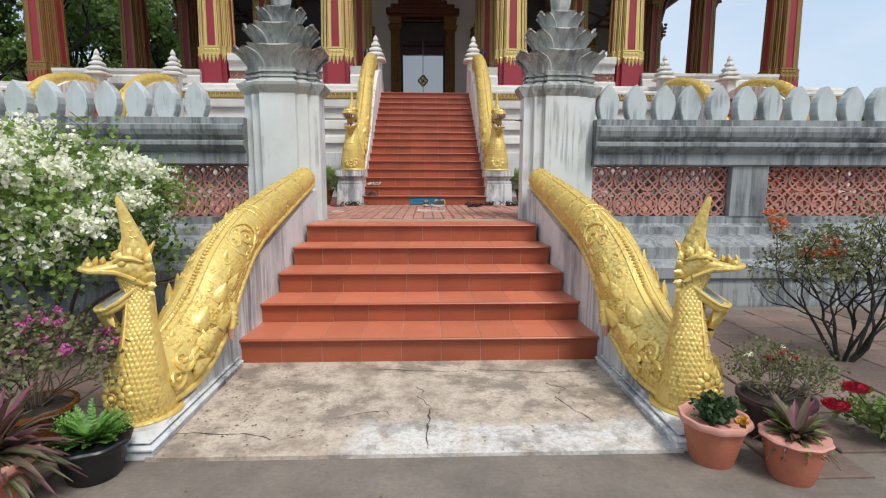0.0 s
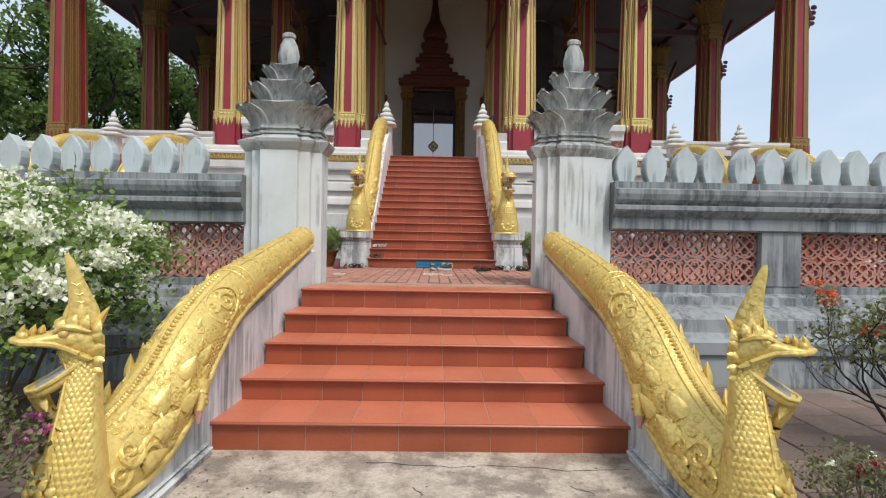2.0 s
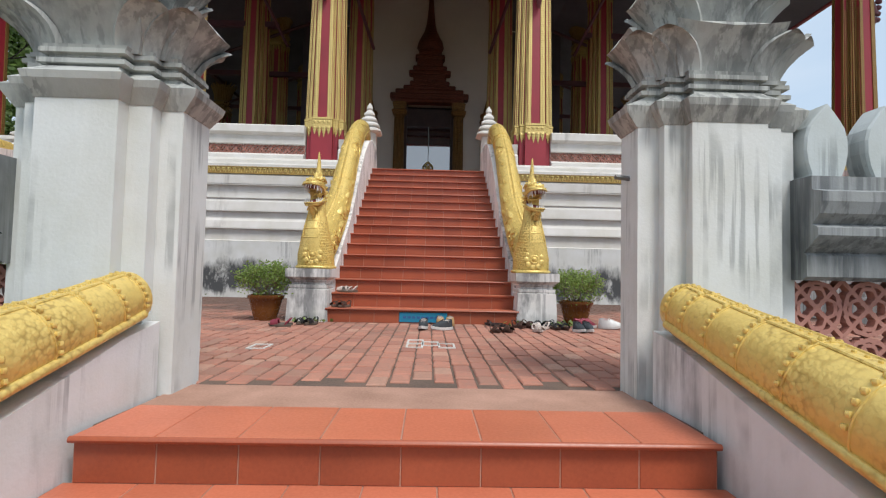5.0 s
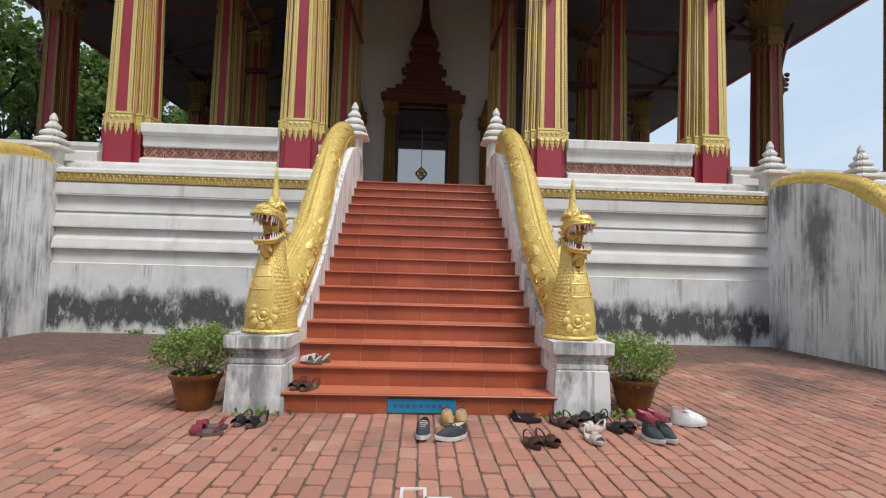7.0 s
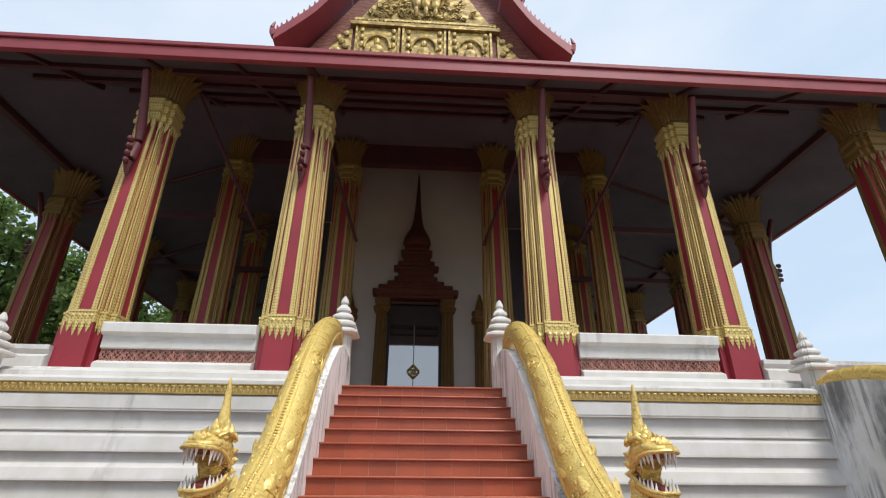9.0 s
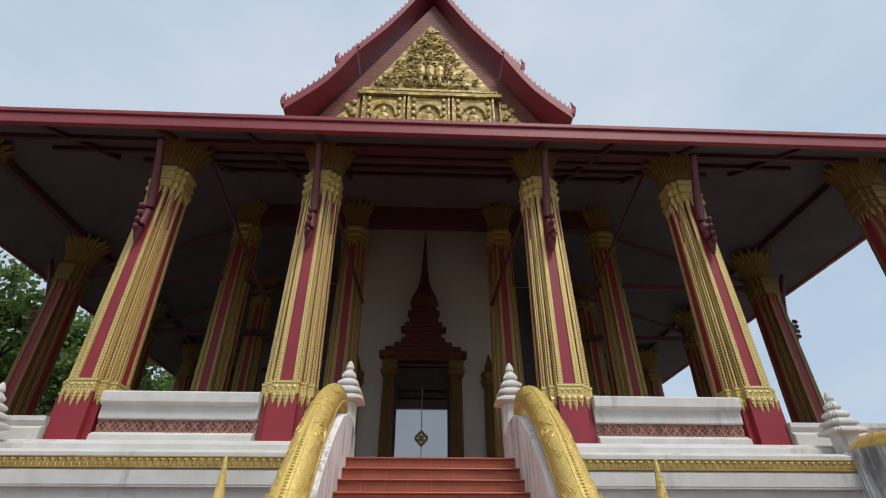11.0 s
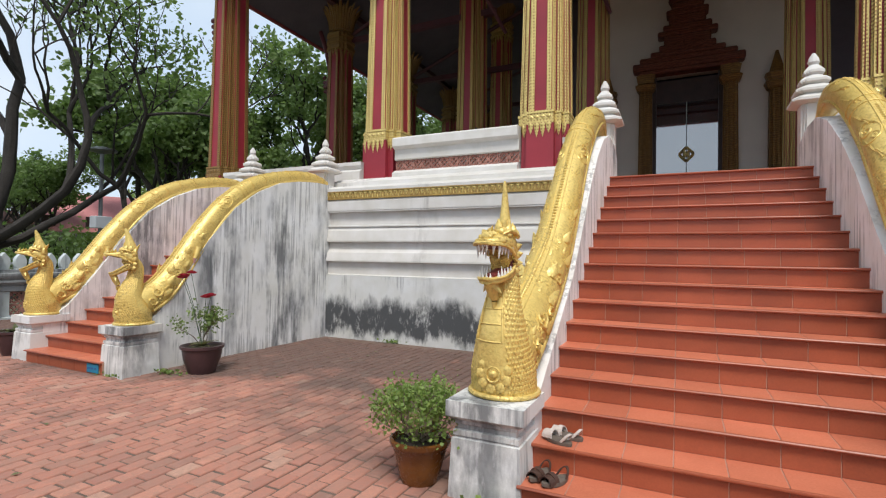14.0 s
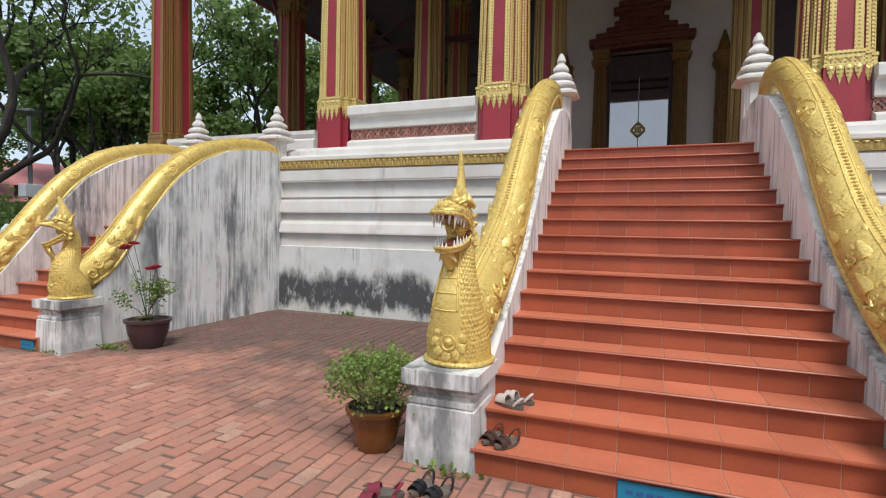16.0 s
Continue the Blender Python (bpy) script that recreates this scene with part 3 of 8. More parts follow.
# ---------------------------------------------------------------- stairs
def tile_mesh(name, w, d, h, mat):
    g = 0.003 if mat == "tile" else 0.0026
    bm = box_bm(g, w - g, 0, d, 0, h, bevel=0.0025)
    me = bpy.data.meshes.new(name)
    bm.to_mesh(me)
    bm.free()
    me.materials.append(M[mat])
    return me


def stairs(name, label, xc, heights, ys, halfs, y_end, tile=0.3):
    """Steps with a tiled tread and riser each; heights are the levels of the treads, ys the nosings, halfs the half widths."""
    st = thing(name, label, "stairs", kind="structure")
    bm = bmesh.new()
    base = heights[0] - (heights[1] - heights[0]) * (1.0 if name != "gate_stairs" else 1.3)
    for k, (z, y, h) in enumerate(zip(heights, ys, halfs)):
        yb = ys[k + 1] + 0.044 if k + 1 < len(ys) else y_end
        box(bm, xc - h, xc + h, y + 0.0315, yb, base - 0.05 if k == 0 else heights[k - 1] - 0.02, z - 0.004)
    part("core", bm, "grout", st, "pale grout between the tiles")
    meshes = {}
    for k, (z, y, h) in enumerate(zip(heights, ys, halfs)):
        yb = ys[k + 1] + 0.034 if k + 1 < len(ys) else y_end
        z0 = heights[k - 1] if k else base
        n = max(1, round(2 * h / tile))
        w = 2 * h / n
        d = round(yb - y, 3)
        rh = round(z - 0.018 - z0 - 0.002, 3)
        for i in range(n):
            x = xc - h + i * w
            dd = d if d < 0.62 else 0.45
            kk = ("t", round(w, 3), dd)
            if kk not in meshes:
                meshes[kk] = tile_mesh("tread_tile", w, dd, 0.018, "tile")
            share("tread_tile", meshes[kk], pose(x, y, z - 0.018 + rng.uniform(-0.0008, 0.0008)), st)
            kk = ("r", round(w, 3), rh)
            if kk not in meshes:
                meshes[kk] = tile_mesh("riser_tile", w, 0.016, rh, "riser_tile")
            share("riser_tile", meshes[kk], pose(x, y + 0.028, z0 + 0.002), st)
        # rounded nosing
        bm = bmesh.new()
        tube(bm, [(xc - h, y + 0.004, z - 0.012), (xc + h, y + 0.004, z - 0.012)], 0.0135, 8)
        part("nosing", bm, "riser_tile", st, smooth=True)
    return st


stairs("gate_stairs", "five wide red-tiled steps up to the gate", 0.0, [0.217, 0.385, 0.573, 0.757, P], [3.76, 4.20, 4.60, 5.02, 5.435], [1.385, 1.365, 1.32, 1.29, 1.25], 6.33)
RISE, RUN, Y0 = 0.178, 0.291, 9.741
stairs("main_stairs", "steep flight of sixteen red-tiled steps to the temple door", 0.02, [P + RISE * (k + 1) for k in range(16)], [Y0 + RUN * k for k in range(16)], [1.21] * 16, 15.0)
for s in (-1, 1):
    stairs("side_stairs", "red-tiled side steps between golden serpents", s * 8.1, [P + RISE * (k + 1) for k in range(16)], [10.62 + 0.272 * k for k in range(16)], [0.93] * 16, 15.4, 0.31)


# ---------------------------------------------------------------- gate: balustrades and pillars
# spine of the serpent that lies on the gate balustrade: y, z, half-side x
def gate_wall_top(y):
    pts = ((2.50, 0.02), (2.62, 0.10), (3.05, 0.13), (3.35, 0.22), (3.75, 0.56), (4.20, 0.80), (5.05, 1.02), (5.80, 1.26), (6.10, 1.32))
    for (a, za), (b, zb) in zip(pts, pts[1:]):
        if y <= b:
            return za + (zb - za) * (y - a) / (b - a)
    return pts[-1][1]


def gate_balustrade(s):
    bm = bmesh.new()
    ys = [2.52, 2.62, 2.8, 3.0, 3.2, 3.35, 3.5, 3.65, 3.8, 4.0, 4.25, 4.6, 5.0, 5.4, 5.8, 6.06]
    rings = []
    for y in ys:
        k = (y - 2.5) / 3.5
        xi, xo = s * (1.385 - 0.12 * max(0, k - 0.35) / 0.65 * 1.0), s * (1.63 - 0.10 * k)
        z = gate_wall_top(y)
        rings.append([(xi, y, -0.1), (xo, y, -0.1), (xo, y, z), (xi, y, z)])
    loft(bm, rings)
    wall = tagged(link_mesh("balustrade_wall", bm, "balustrade"), "white plaster stair wall streaked with black mould", "wall", kind="structure")
    bm = bmesh.new()
    for i, (o, z0, z1) in enumerate(((0.03, 0.0, 0.045), (0.045, 0.055, 0.075), (0.02, 0.085, 0.10))):
        a, b = s * (1.385 - o), s * (1.63 + o)
        box(bm, min(a, b), max(a, b), 2.50 - o, 3.72, z0, z1, bevel=0.006)
    part("plinth_moulding", bm, "balustrade", wall, "stepped mouldings blackened by damp")


for s in (-1, 1):
    gate_balustrade(s)


def lotus_petal(bm, m, half, h, out, corner):
    """A thick stone petal that flares along +x, moved by m; corner lifts its two upper corners, or drops them for a pointed one."""
    def sheet(inset):
        rows = []
        for t in (0.0, 0.2, 0.45, 0.7, 0.88, 1.0):
            w = half * (0.88 + 0.22 * t) if corner > 0 else half * (1.0 + 0.35 * t - 0.55 * t ** 4)
            rows.append([m @ Vector((out * t ** 1.8 - inset - 0.05 * half * abs(u) ** 2, w * u, h * (t + corner * abs(u) ** 1.5 * t ** 3))) for u in (-1, -0.66, -0.33, 0, 0.33, 0.66, 1)])
        return rows
    front, back = sheet(0.0), sheet(0.035)
    loft(bm, [f + b[::-1] for f, b in zip(front, back)])


def gate_pillar():
    pl = thing("gate_pillar", "stained white gate pillar crowned by a tall stone lotus", "pillar", group="pillars of the gate", kind="structure")
    bm = bmesh.new()
    H = 0.43
    stepped(bm, [(0.5, H, 0.115), (2.46, H, 0.115)])
    part("shaft", bm, "gate", pl)
    bm = bmesh.new()
    stepped(bm, [(2.40, H + 0.005, 0.115), (2.48, H + 0.065, 0.13), (2.515, H + 0.075, 0.13), (2.55, H, 0.12), (2.575, H - 0.05, 0.1), (2.58, H - 0.015, 0.1), (2.603, H - 0.015, 0.1), (2.61, H - 0.055, 0.1), (2.63, H - 0.055, 0.1), (2.635, H - 0.02, 0.1), (2.658, H - 0.02, 0.1), (2.662, H - 0.08, 0.09)])
    part("capital_moulding", bm, "lotus_stone", pl)
    for z, r, h, out in ((2.66, 0.345, 0.235, 0.17), (2.89, 0.26, 0.255, 0.15), (3.14, 0.17, 0.215, 0.10)):
        bm = bmesh.new()
        stepped(bm, [(z - 0.03, r + 0.03, 0.08 * r / 0.3), (z + 0.02, r + 0.05, 0.08 * r / 0.3), (z + 0.03, r, 0.07 * r / 0.3), (z + h * 0.85, r + 0.02, 0.07 * r / 0.3)])
        for k in range(4):
            base = Matrix.Translation((0, 0, z)) @ Matrix.Rotation(k * math.pi / 2, 4, "Z")
            lotus_petal(bm, base @ Matrix.Translation((r, 0, 0)), r * 0.78, h, out, 0.14)
            for a, w, k2 in ((36, 0.30, 1.14), (54, 0.30, 1.14)):
                lotus_petal(bm, base @ Matrix.Rotation(radians(a), 4, "Z") @ Matrix.Translation((r * k2, 0, 0)), r * w, h * 1.02, out * 1.15, -0.14)
        bmesh.ops.recalc_face_normals(bm, faces=bm.faces)
        part("lotus_tier", bm, "lotus_stone", pl, smooth=25)
    bm = bmesh.new()
    lathe(bm, [(0.15, 3.33), (0.15, 3.38), (0.10, 3.41), (0.115, 3.46), (0.125, 3.52), (0.10, 3.64), (0.068, 3.70), (0.062, 3.72), (0.078, 3.73), (0.078, 3.765), (0.05, 3.785)], 12)
    part("lotus_bud", bm, "lotus_stone", pl, "pale stone bud with a dark cap", smooth=40)
    return pl


pl = gate_pillar()
pl.matrix_basis = pose(-1.64, 6.25, 0) @ Matrix.Diagonal((1, 0.76, 1, 1))
copy_thing(pl, pose(1.64, 6.25, 0) @ Matrix.Diagonal((1, 0.76, 1, 1)))
bm = bmesh.new()
tube(bm, [(1.22, 6.25, 2.14), (1.13, 6.25, 2.15)], 0.014, 6)
tagged(link_mesh("iron_hook", bm, "steel"), "rusty iron hook in the gate pillar", "hook")


# ---------------------------------------------------------------- perimeter wall
def lattice_tile():
    """One pierced terracotta block: a ring of petals in a square, 0.3 m wide, in the plane y = 0."""
    bm = bmesh.new()

    def band(pts, w, d=0.05, close=False):
        n = len(pts)
        rings = []
        for i, (x, z) in enumerate(pts):
            a, b = pts[(i - 1) % n if close else max(i - 1, 0)], pts[(i + 1) % n if close else min(i + 1, n - 1)]
            dx, dz = b[0] - a[0], b[1] - a[1]
            l = math.hypot(dx, dz) or 1
            nx, nz = -dz / l * w / 2, dx / l * w / 2
            rings.append([(x - nx, -d / 2, z - nz), (x + nx, -d / 2, z + nz), (x + nx, d / 2, z + nz), (x - nx, d / 2, z - nz)])
        if close:
            rings.append(rings[0])
        loft(bm, rings, caps=not close)

    circle = lambda cx, cz, r, n, a0=0.0, a1=math.tau: [(cx + r * math.cos(a0 + (a1 - a0) * i / n), cz + r * math.sin(a0 + (a1 - a0) * i / n)) for i in range(n)]
    band(circle(0, 0, 0.138, 12), 0.024, close=True)
    for k in range(4):
        a = k * math.pi / 2
        band(circle(0.062 * math.cos(a), 0.062 * math.sin(a), 0.050, 8), 0.018, close=True)
        a += math.pi / 4
        band([(0.0 * math.cos(a), 0.0 * math.sin(a)), (0.21 * math.cos(a), 0.21 * math.sin(a))], 0.022)
        band(circle(0.15 * math.cos(k * math.pi / 2), 0.15 * math.sin(k * math.pi / 2), 0.045, 7, k * math.pi / 2 + 1.7, k * math.pi / 2 + 4.6), 0.018)
    me = bpy.data.meshes.new("lattice_tile")
    bmesh.ops.recalc_face_normals(bm, faces=bm.faces)
    bm.to_mesh(me)
    bm.free()
    me.materials.append(M["terracotta"])
    return me


LATTICE = lattice_tile()


def merlon_mesh():
    bm = bmesh.new()
    half = [(0.105, 0.0), (0.10, 0.03), (0.125, 0.09), (0.138, 0.16), (0.135, 0.23), (0.115, 0.29), (0.085, 0.33), (0.045, 0.375), (0.0, 0.42)]
    prof = half + [(-x, z) for x, z in half[-2::-1]]
    prof = [(x * 0.90, z) for x, z in prof]
    loft(bm, [[(x * 0.92, -0.075, z * 0.985) for x, z in prof], [(x, -0.062, z) for x, z in prof], [(x, 0.062, z) for x, z in prof], [(x * 0.92, 0.075, z * 0.985) for x, z in prof]])
    bmesh.ops.recalc_face_normals(bm, faces=bm.faces)
    me = bpy.data.meshes.new("merlon")
    bm.to_mesh(me)
    bm.free()
    me.materials.append(M["merlon"])
    return me


MERLON = merlon_mesh()
WALL_BAYS = [(2.05, 3.76), (4.21, 6.75), (7.2, 9.75), (10.2, 12.75), (13.2, 14.9)]


def wall_run(name, m, bays, end, low, gap0, label):
    """A wall along +x in its own space, its face at y = 0: plinth, pierced panels between piers, cornice and leaf merlons."""
    w = thing(name, label, "wall", m, kind="structure")
    x0 = bays[0][0]
    coat = "merlon" if low > 0.5 else "wallgrey"
    bm = bmesh.new()
    prof = [(-0.60, low), (-0.60, low + 0.03), (-0.56, 0.30), (-0.60, 0.33), (-0.60, 0.45), (-0.52, 0.50), (-0.46, 0.53), (-0.44, 0.66), (-0.30, 0.74), (-0.12, 0.78), (-0.10, 0.86), (-0.03, 0.88), (0.0, 0.90), (0.0, 0.985), (0.42, 0.985), (0.42, low)]
    if low > 0.5:
        prof = [(-0.10, low), (-0.10, 0.97), (-0.02, 0.985), (0.42, 0.985), (0.42, low)]
    prism_x(bm, prof, x0, end)
    part("plinth", bm, coat, w, "grey plaster plinth with dark rain streaks")
    bm = bmesh.new()
    prof = [(0.0, 1.59), (-0.04, 1.61), (-0.04, 1.72), (-0.02, 1.735), (-0.10, 1.80), (-0.12, 1.82), (-0.12, 1.86), (-0.08, 1.88), (-0.13, 1.93), (-0.15, 1.99), (-0.15, 2.04), (-0.08, 2.06), (-0.08, 2.13), (0.46, 2.13), (0.46, 1.59)]
    prism_x(bm, prof, x0, end)
    part("cornice", bm, "wallgrey", w, "grey moulded cornice with dark rain streaks")
    edges = [x0] + [v for b in bays for v in b] + [end]
    for a, b in zip([None] + bays, bays + [None]):
        l = a[1] if a else x0
        r = b[0] if b else end
        if r - l > 0.02:
            part("pier", box_bm(l, r, -0.01, 0.40, 0.985, 1.59), coat, w)
    for a, b in bays:
        n = round((b - a) / 0.3)
        k = (b - a) / n
        for i in range(n):
            for j in range(2):
                share("lattice_tile", LATTICE, Matrix.Translation((a + (i + 0.5) * k, 0.10, 1.135 + 0.305 * j)) @ Matrix.Diagonal((k / 0.3, 1, 1.017, 1)), w)
    n = int((end - x0 - gap0) / 0.335)
    for i in range(n):
        share("merlon", MERLON, pose(x0 + gap0 + 0.335 * i + rng.uniform(-0.01, 0.01), 0.10, 2.13, 0, rng.uniform(-2, 2), rng.uniform(-2, 2)), w)
    return w


right = wall_run("wall_south_east", pose(0, 6.06, 0), WALL_BAYS, 15.4, 0.0, 0.17, "grey boundary wall with pierced terracotta panels and leaf-shaped merlons")
# the other side runs the same way, turned to the mirror side
left_bays = [(-b, -a) for a, b in WALL_BAYS][::-1]
left = wall_run("wall_south_west", pose(0, 6.06, 0), left_bays, -2.05, 0.0, 0.2, "grey boundary wall with pierced terracotta panels and leaf-shaped merlons")
part("pier", box_bm(-15.4, -14.9, -0.01, 0.40, 0.985, 1.59), "wallgrey", left)
bm = bmesh.new()
prism_x(bm, [(-0.6, 0), (-0.6, 0.45), (-0.44, 0.66), (0, 0.9), (0, 0.985), (0.42, 0.985), (0.42, 0)], -15.4, -14.9)
part("plinth", bm, "wallgrey", left)
SIDE_BAYS = [(0.6 + 3.0 * i, 3.15 + 3.0 * i) for i in range(14)]
wall_run("wall_west", Matrix.Translation((-15.0, 6.4, 0)) @ Matrix.Rotation(math.pi / 2, 4, "Z"), SIDE_BAYS, 43.0, 0.9, 0.2, "far boundary wall with pale merlons and pierced panels")
wall_run("wall_east", Matrix.Translation((15.0, 49.8, 0)) @ Matrix.Rotation(-math.pi / 2, 4, "Z"), SIDE_BAYS, 43.0, 0.9, 0.2, "far boundary wall with pale merlons and pierced panels")
bm = bmesh.new()
box(bm, -15.4, 15.4, 50.0, 50.4, 0.0, 2.2)
tagged(link_mesh("wall_north", bm, "wallgrey"), "plain boundary wall behind the temple", "wall", kind="structure")
# posts with rounded caps on the far wall
for y in (12.55, 18.6, 24.6):
    bm = bmesh.new()
    box(bm, -15.20, -14.86, y - 0.17, y + 0.17, P, 2.40)
    lathe(bm, [(0.25, 2.40), (0.27, 2.46), (0.18, 2.52), (0.20, 2.57), (0.14, 2.63), (0.05, 2.70)], 12, (-15.03, y, 0))
    tagged(link_mesh("wall_post", bm, "merlon"), "pale plaster post with a rounded cap on the wall", "post", kind="structure")


# ---------------------------------------------------------------- terrace
TZ = P + 16 * RISE       # terrace floor
BASE_PROF = [(14.84, P - 0.1), (14.84, 2.20), (14.86, 2.205), (14.90, 2.225), (14.90, 2.47), (14.82, 2.48), (14.82, 2.51), (14.86, 2.66), (14.91, 2.715), (14.92, 2.73), (14.92, 2.87), (14.84, 2.88), (14.84, 2.91), (14.87, 3.10), (14.90, 3.16), (14.90, 3.175), (14.87, 3.18), (14.87, 3.205), (14.94, 3.215), (14.94, 3.475), (14.85, 3.48), (14.85, 3.505), (14.84, 3.51), (14.84, 3.70), (14.87, 3.735)]
TOP_PROF = [(14.83, 3.905), (14.83, 3.96), (14.98, 4.02), (15.30, 4.08), (15.30, 4.16), (15.42, 4.20), (15.50, 4.25), (15.62, 4.28)]


def terrace_run(a, b):
    t = thing("terrace_base", "white moulded temple base, mouldy black along the foot", "temple base", kind="structure")
    bm = bmesh.new()
    prism_x(bm, BASE_PROF[:2] + [(16.2, 2.20), (16.2, P - 0.1)], a, b)
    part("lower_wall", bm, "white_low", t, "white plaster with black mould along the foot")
    bm = bmesh.new()
    prism_x(bm, BASE_PROF[2:] + [(16.2, 3.735), (16.2, 2.205)], a, b)
    part("mouldings", bm, "white", t)
    bm = bmesh.new()
    box(bm, a, b, 14.845, 15.2, 3.737, 3.903)
    for z0, z1 in ((3.737, 3.757), (3.885, 3.903)):
        box(bm, a, b, 14.825, 14.844, z0, z1)
    part("gold_band", bm, "band_ground", t, "gilt band with dark hollows")
    bm = bmesh.new()
    n = int((b - a) / 0.115)
    for i in range(n):
        x = a + (i + 0.5) * (b - a) / n
        vs = [bm.verts.new(p) for p in ((x - 0.050, 14.843, 3.884), (x + 0.050, 14.843, 3.884), (x + 0.026, 14.843, 3.81), (x, 14.843, 3.758), (x - 0.026, 14.843, 3.81), (x, 14.815, 3.85))]
        for q in ((0, 1, 5), (1, 2, 5), (2, 3, 5), (3, 4, 5), (4, 0, 5)):
            bm.faces.new([vs[j] for j in q])
        vs = [bm.verts.new(p) for p in ((x + 0.0575 - 0.018, 14.843, 3.758), (x + 0.0575 + 0.018, 14.843, 3.758), (x + 0.0575, 14.843, 3.83), (x + 0.0575, 14.828, 3.775))]
        for q in ((0, 1, 3), (1, 2, 3), (2, 0, 3)):
            bm.faces.new([vs[j] for j in q])
    part("band_leaves", bm, "gilt", t, "row of gilded leaf points")
    bm = bmesh.new()
    prism_x(bm, TOP_PROF + [(16.9, 4.28), (16.9, 3.905)], a, b)
    part("upper_ledge", bm, "white", t)


for a, b in ((-7.15, -1.55), (1.55, 7.15), (-12.9, -9.35), (9.35, 12.9)):
    terrace_run(a, b)
bm = bmesh.new()
box(bm, -12.9, 12.9, 15.02, 45.0, P - 0.1, TZ - 0.02)
tagged(link_mesh("floor_terrace", bm, "white"), "raised temple terrace", "terrace", kind="structure")
bm = bmesh.new()
box(bm, -6.5, 6.5, 16.6, 27.5, TZ - 0.02, TZ)
box(bm, -1.25, 1.25, 15.01, 16.6, TZ - 0.02, TZ)
tagged(link_mesh("floor_porch", bm, "tile"), "red-tiled porch floor before the door", "floor", kind="structure")


def parapet(x0, x1):
    t = thing("parapet", "white parapet between the columns with a pierced terracotta band", "parapet", kind="structure")
    bm = bmesh.new()
    prism_x(bm, [(15.80, 4.28), (15.80, 4.40), (15.86, 4.44), (15.92, 4.465), (16.6, 4.465), (16.6, 4.28)], x0, x1)
    part("foot", bm, "white", t)
    bm = bmesh.new()
    prism_x(bm, [(15.92, 4.69), (15.90, 4.71), (15.90, 4.92), (15.82, 4.95), (15.79, 4.98), (15.79, 5.14), (15.82, 5.17), (16.5, 5.17), (16.5, 4.69)], x0, x1)
    part("coping", bm, "white", t)
    part("backing", box_bm(x0, x1, 15.995, 16.4, 4.465, 4.69), "white", t)
    n = round((x1 - x0) / 0.22)
    k = (x1 - x0) / n
    for i in range(n):
        share("lattice_tile", LATTICE, Matrix.Translation((x0 + (i + 0.5) * k, 15.97, 4.578)) @ Matrix.Diagonal((k / 0.3, 1, 0.75, 1)), t)


for s in (-1, 1):
    for a, b in ((3.1, 5.9), ):
        parapet(min(s * a, s * b), max(s * a, s * b))
    bm = bmesh.new()
    prism_x(bm, [(15.80, 4.28), (15.80, 4.50), (15.9, 4.56), (15.84, 4.64), (15.84, 4.72), (16.5, 4.72), (16.5, 4.28)], min(s * 6.75, s * 11.1), max(s * 6.75, s * 11.1))
    tagged(link_mesh("parapet_low", bm, "white"), "low white parapet at the terrace edge", "parapet", kind="structure")
    bm = bmesh.new()
    prism_x(bm, [(15.80, 4.28), (15.80, 4.55), (15.9, 4.62), (15.84, 4.85), (16.4, 4.85), (16.4, 4.28)], min(s * 1.5, s * 2.25), max(s * 1.5, s * 2.25))
    tagged(link_mesh("parapet_low", bm, "white"), "low white parapet at the terrace edge", "parapet", kind="structure")


def finial_post(h0, h1, mat="white"):
    f = thing("finial_post", "white post with a tiered pagoda finial", "finial", group="finials of the terrace", kind="structure")
    bm = bmesh.new()
    stepped(bm, [(h0, 0.17, 0.03), (h1 - 0.74, 0.17, 0.03)])
    part("post", bm, mat, f)
    bm = bmesh.new()
    z = h1 - 0.74
    lv = []
    for i, r in enumerate((0.285, 0.235, 0.175, 0.12)):
        q = z + 0.14 * i
        lv += [(q, r * 0.72, 0.025), (q + 0.03, r, 0.03), (q + 0.065, r, 0.03), (q + 0.10, r * 0.78, 0.025)]
    stepped(bm, lv + [(z + 0.57, 0.05, 0.008)])
    lathe(bm, [(0.05, z + 0.56), (0.075, z + 0.61), (0.06, z + 0.67), (0.02, z + 0.74)], 10)
    part("finial", bm, mat, f, smooth=30)
    return f


fp = finial_post(TZ, 5.54)
fp.matrix_basis = pose(-1.40, 15.13, 0)
copy_thing(fp, pose(1.42, 15.13, 0))
fp = finial_post(4.0, 5.09)
fp.matrix_basis = pose(-7.17, 15.13, 0)
for x in (7.1, -9.3, 9.05):
    copy_thing(fp, pose(x, 15.13, 0))


# ---------------------------------------------------------------- columns
def ringpts(h, z, s=0.13):
    return [(x, y, z) for x, y in redent(h, s)]


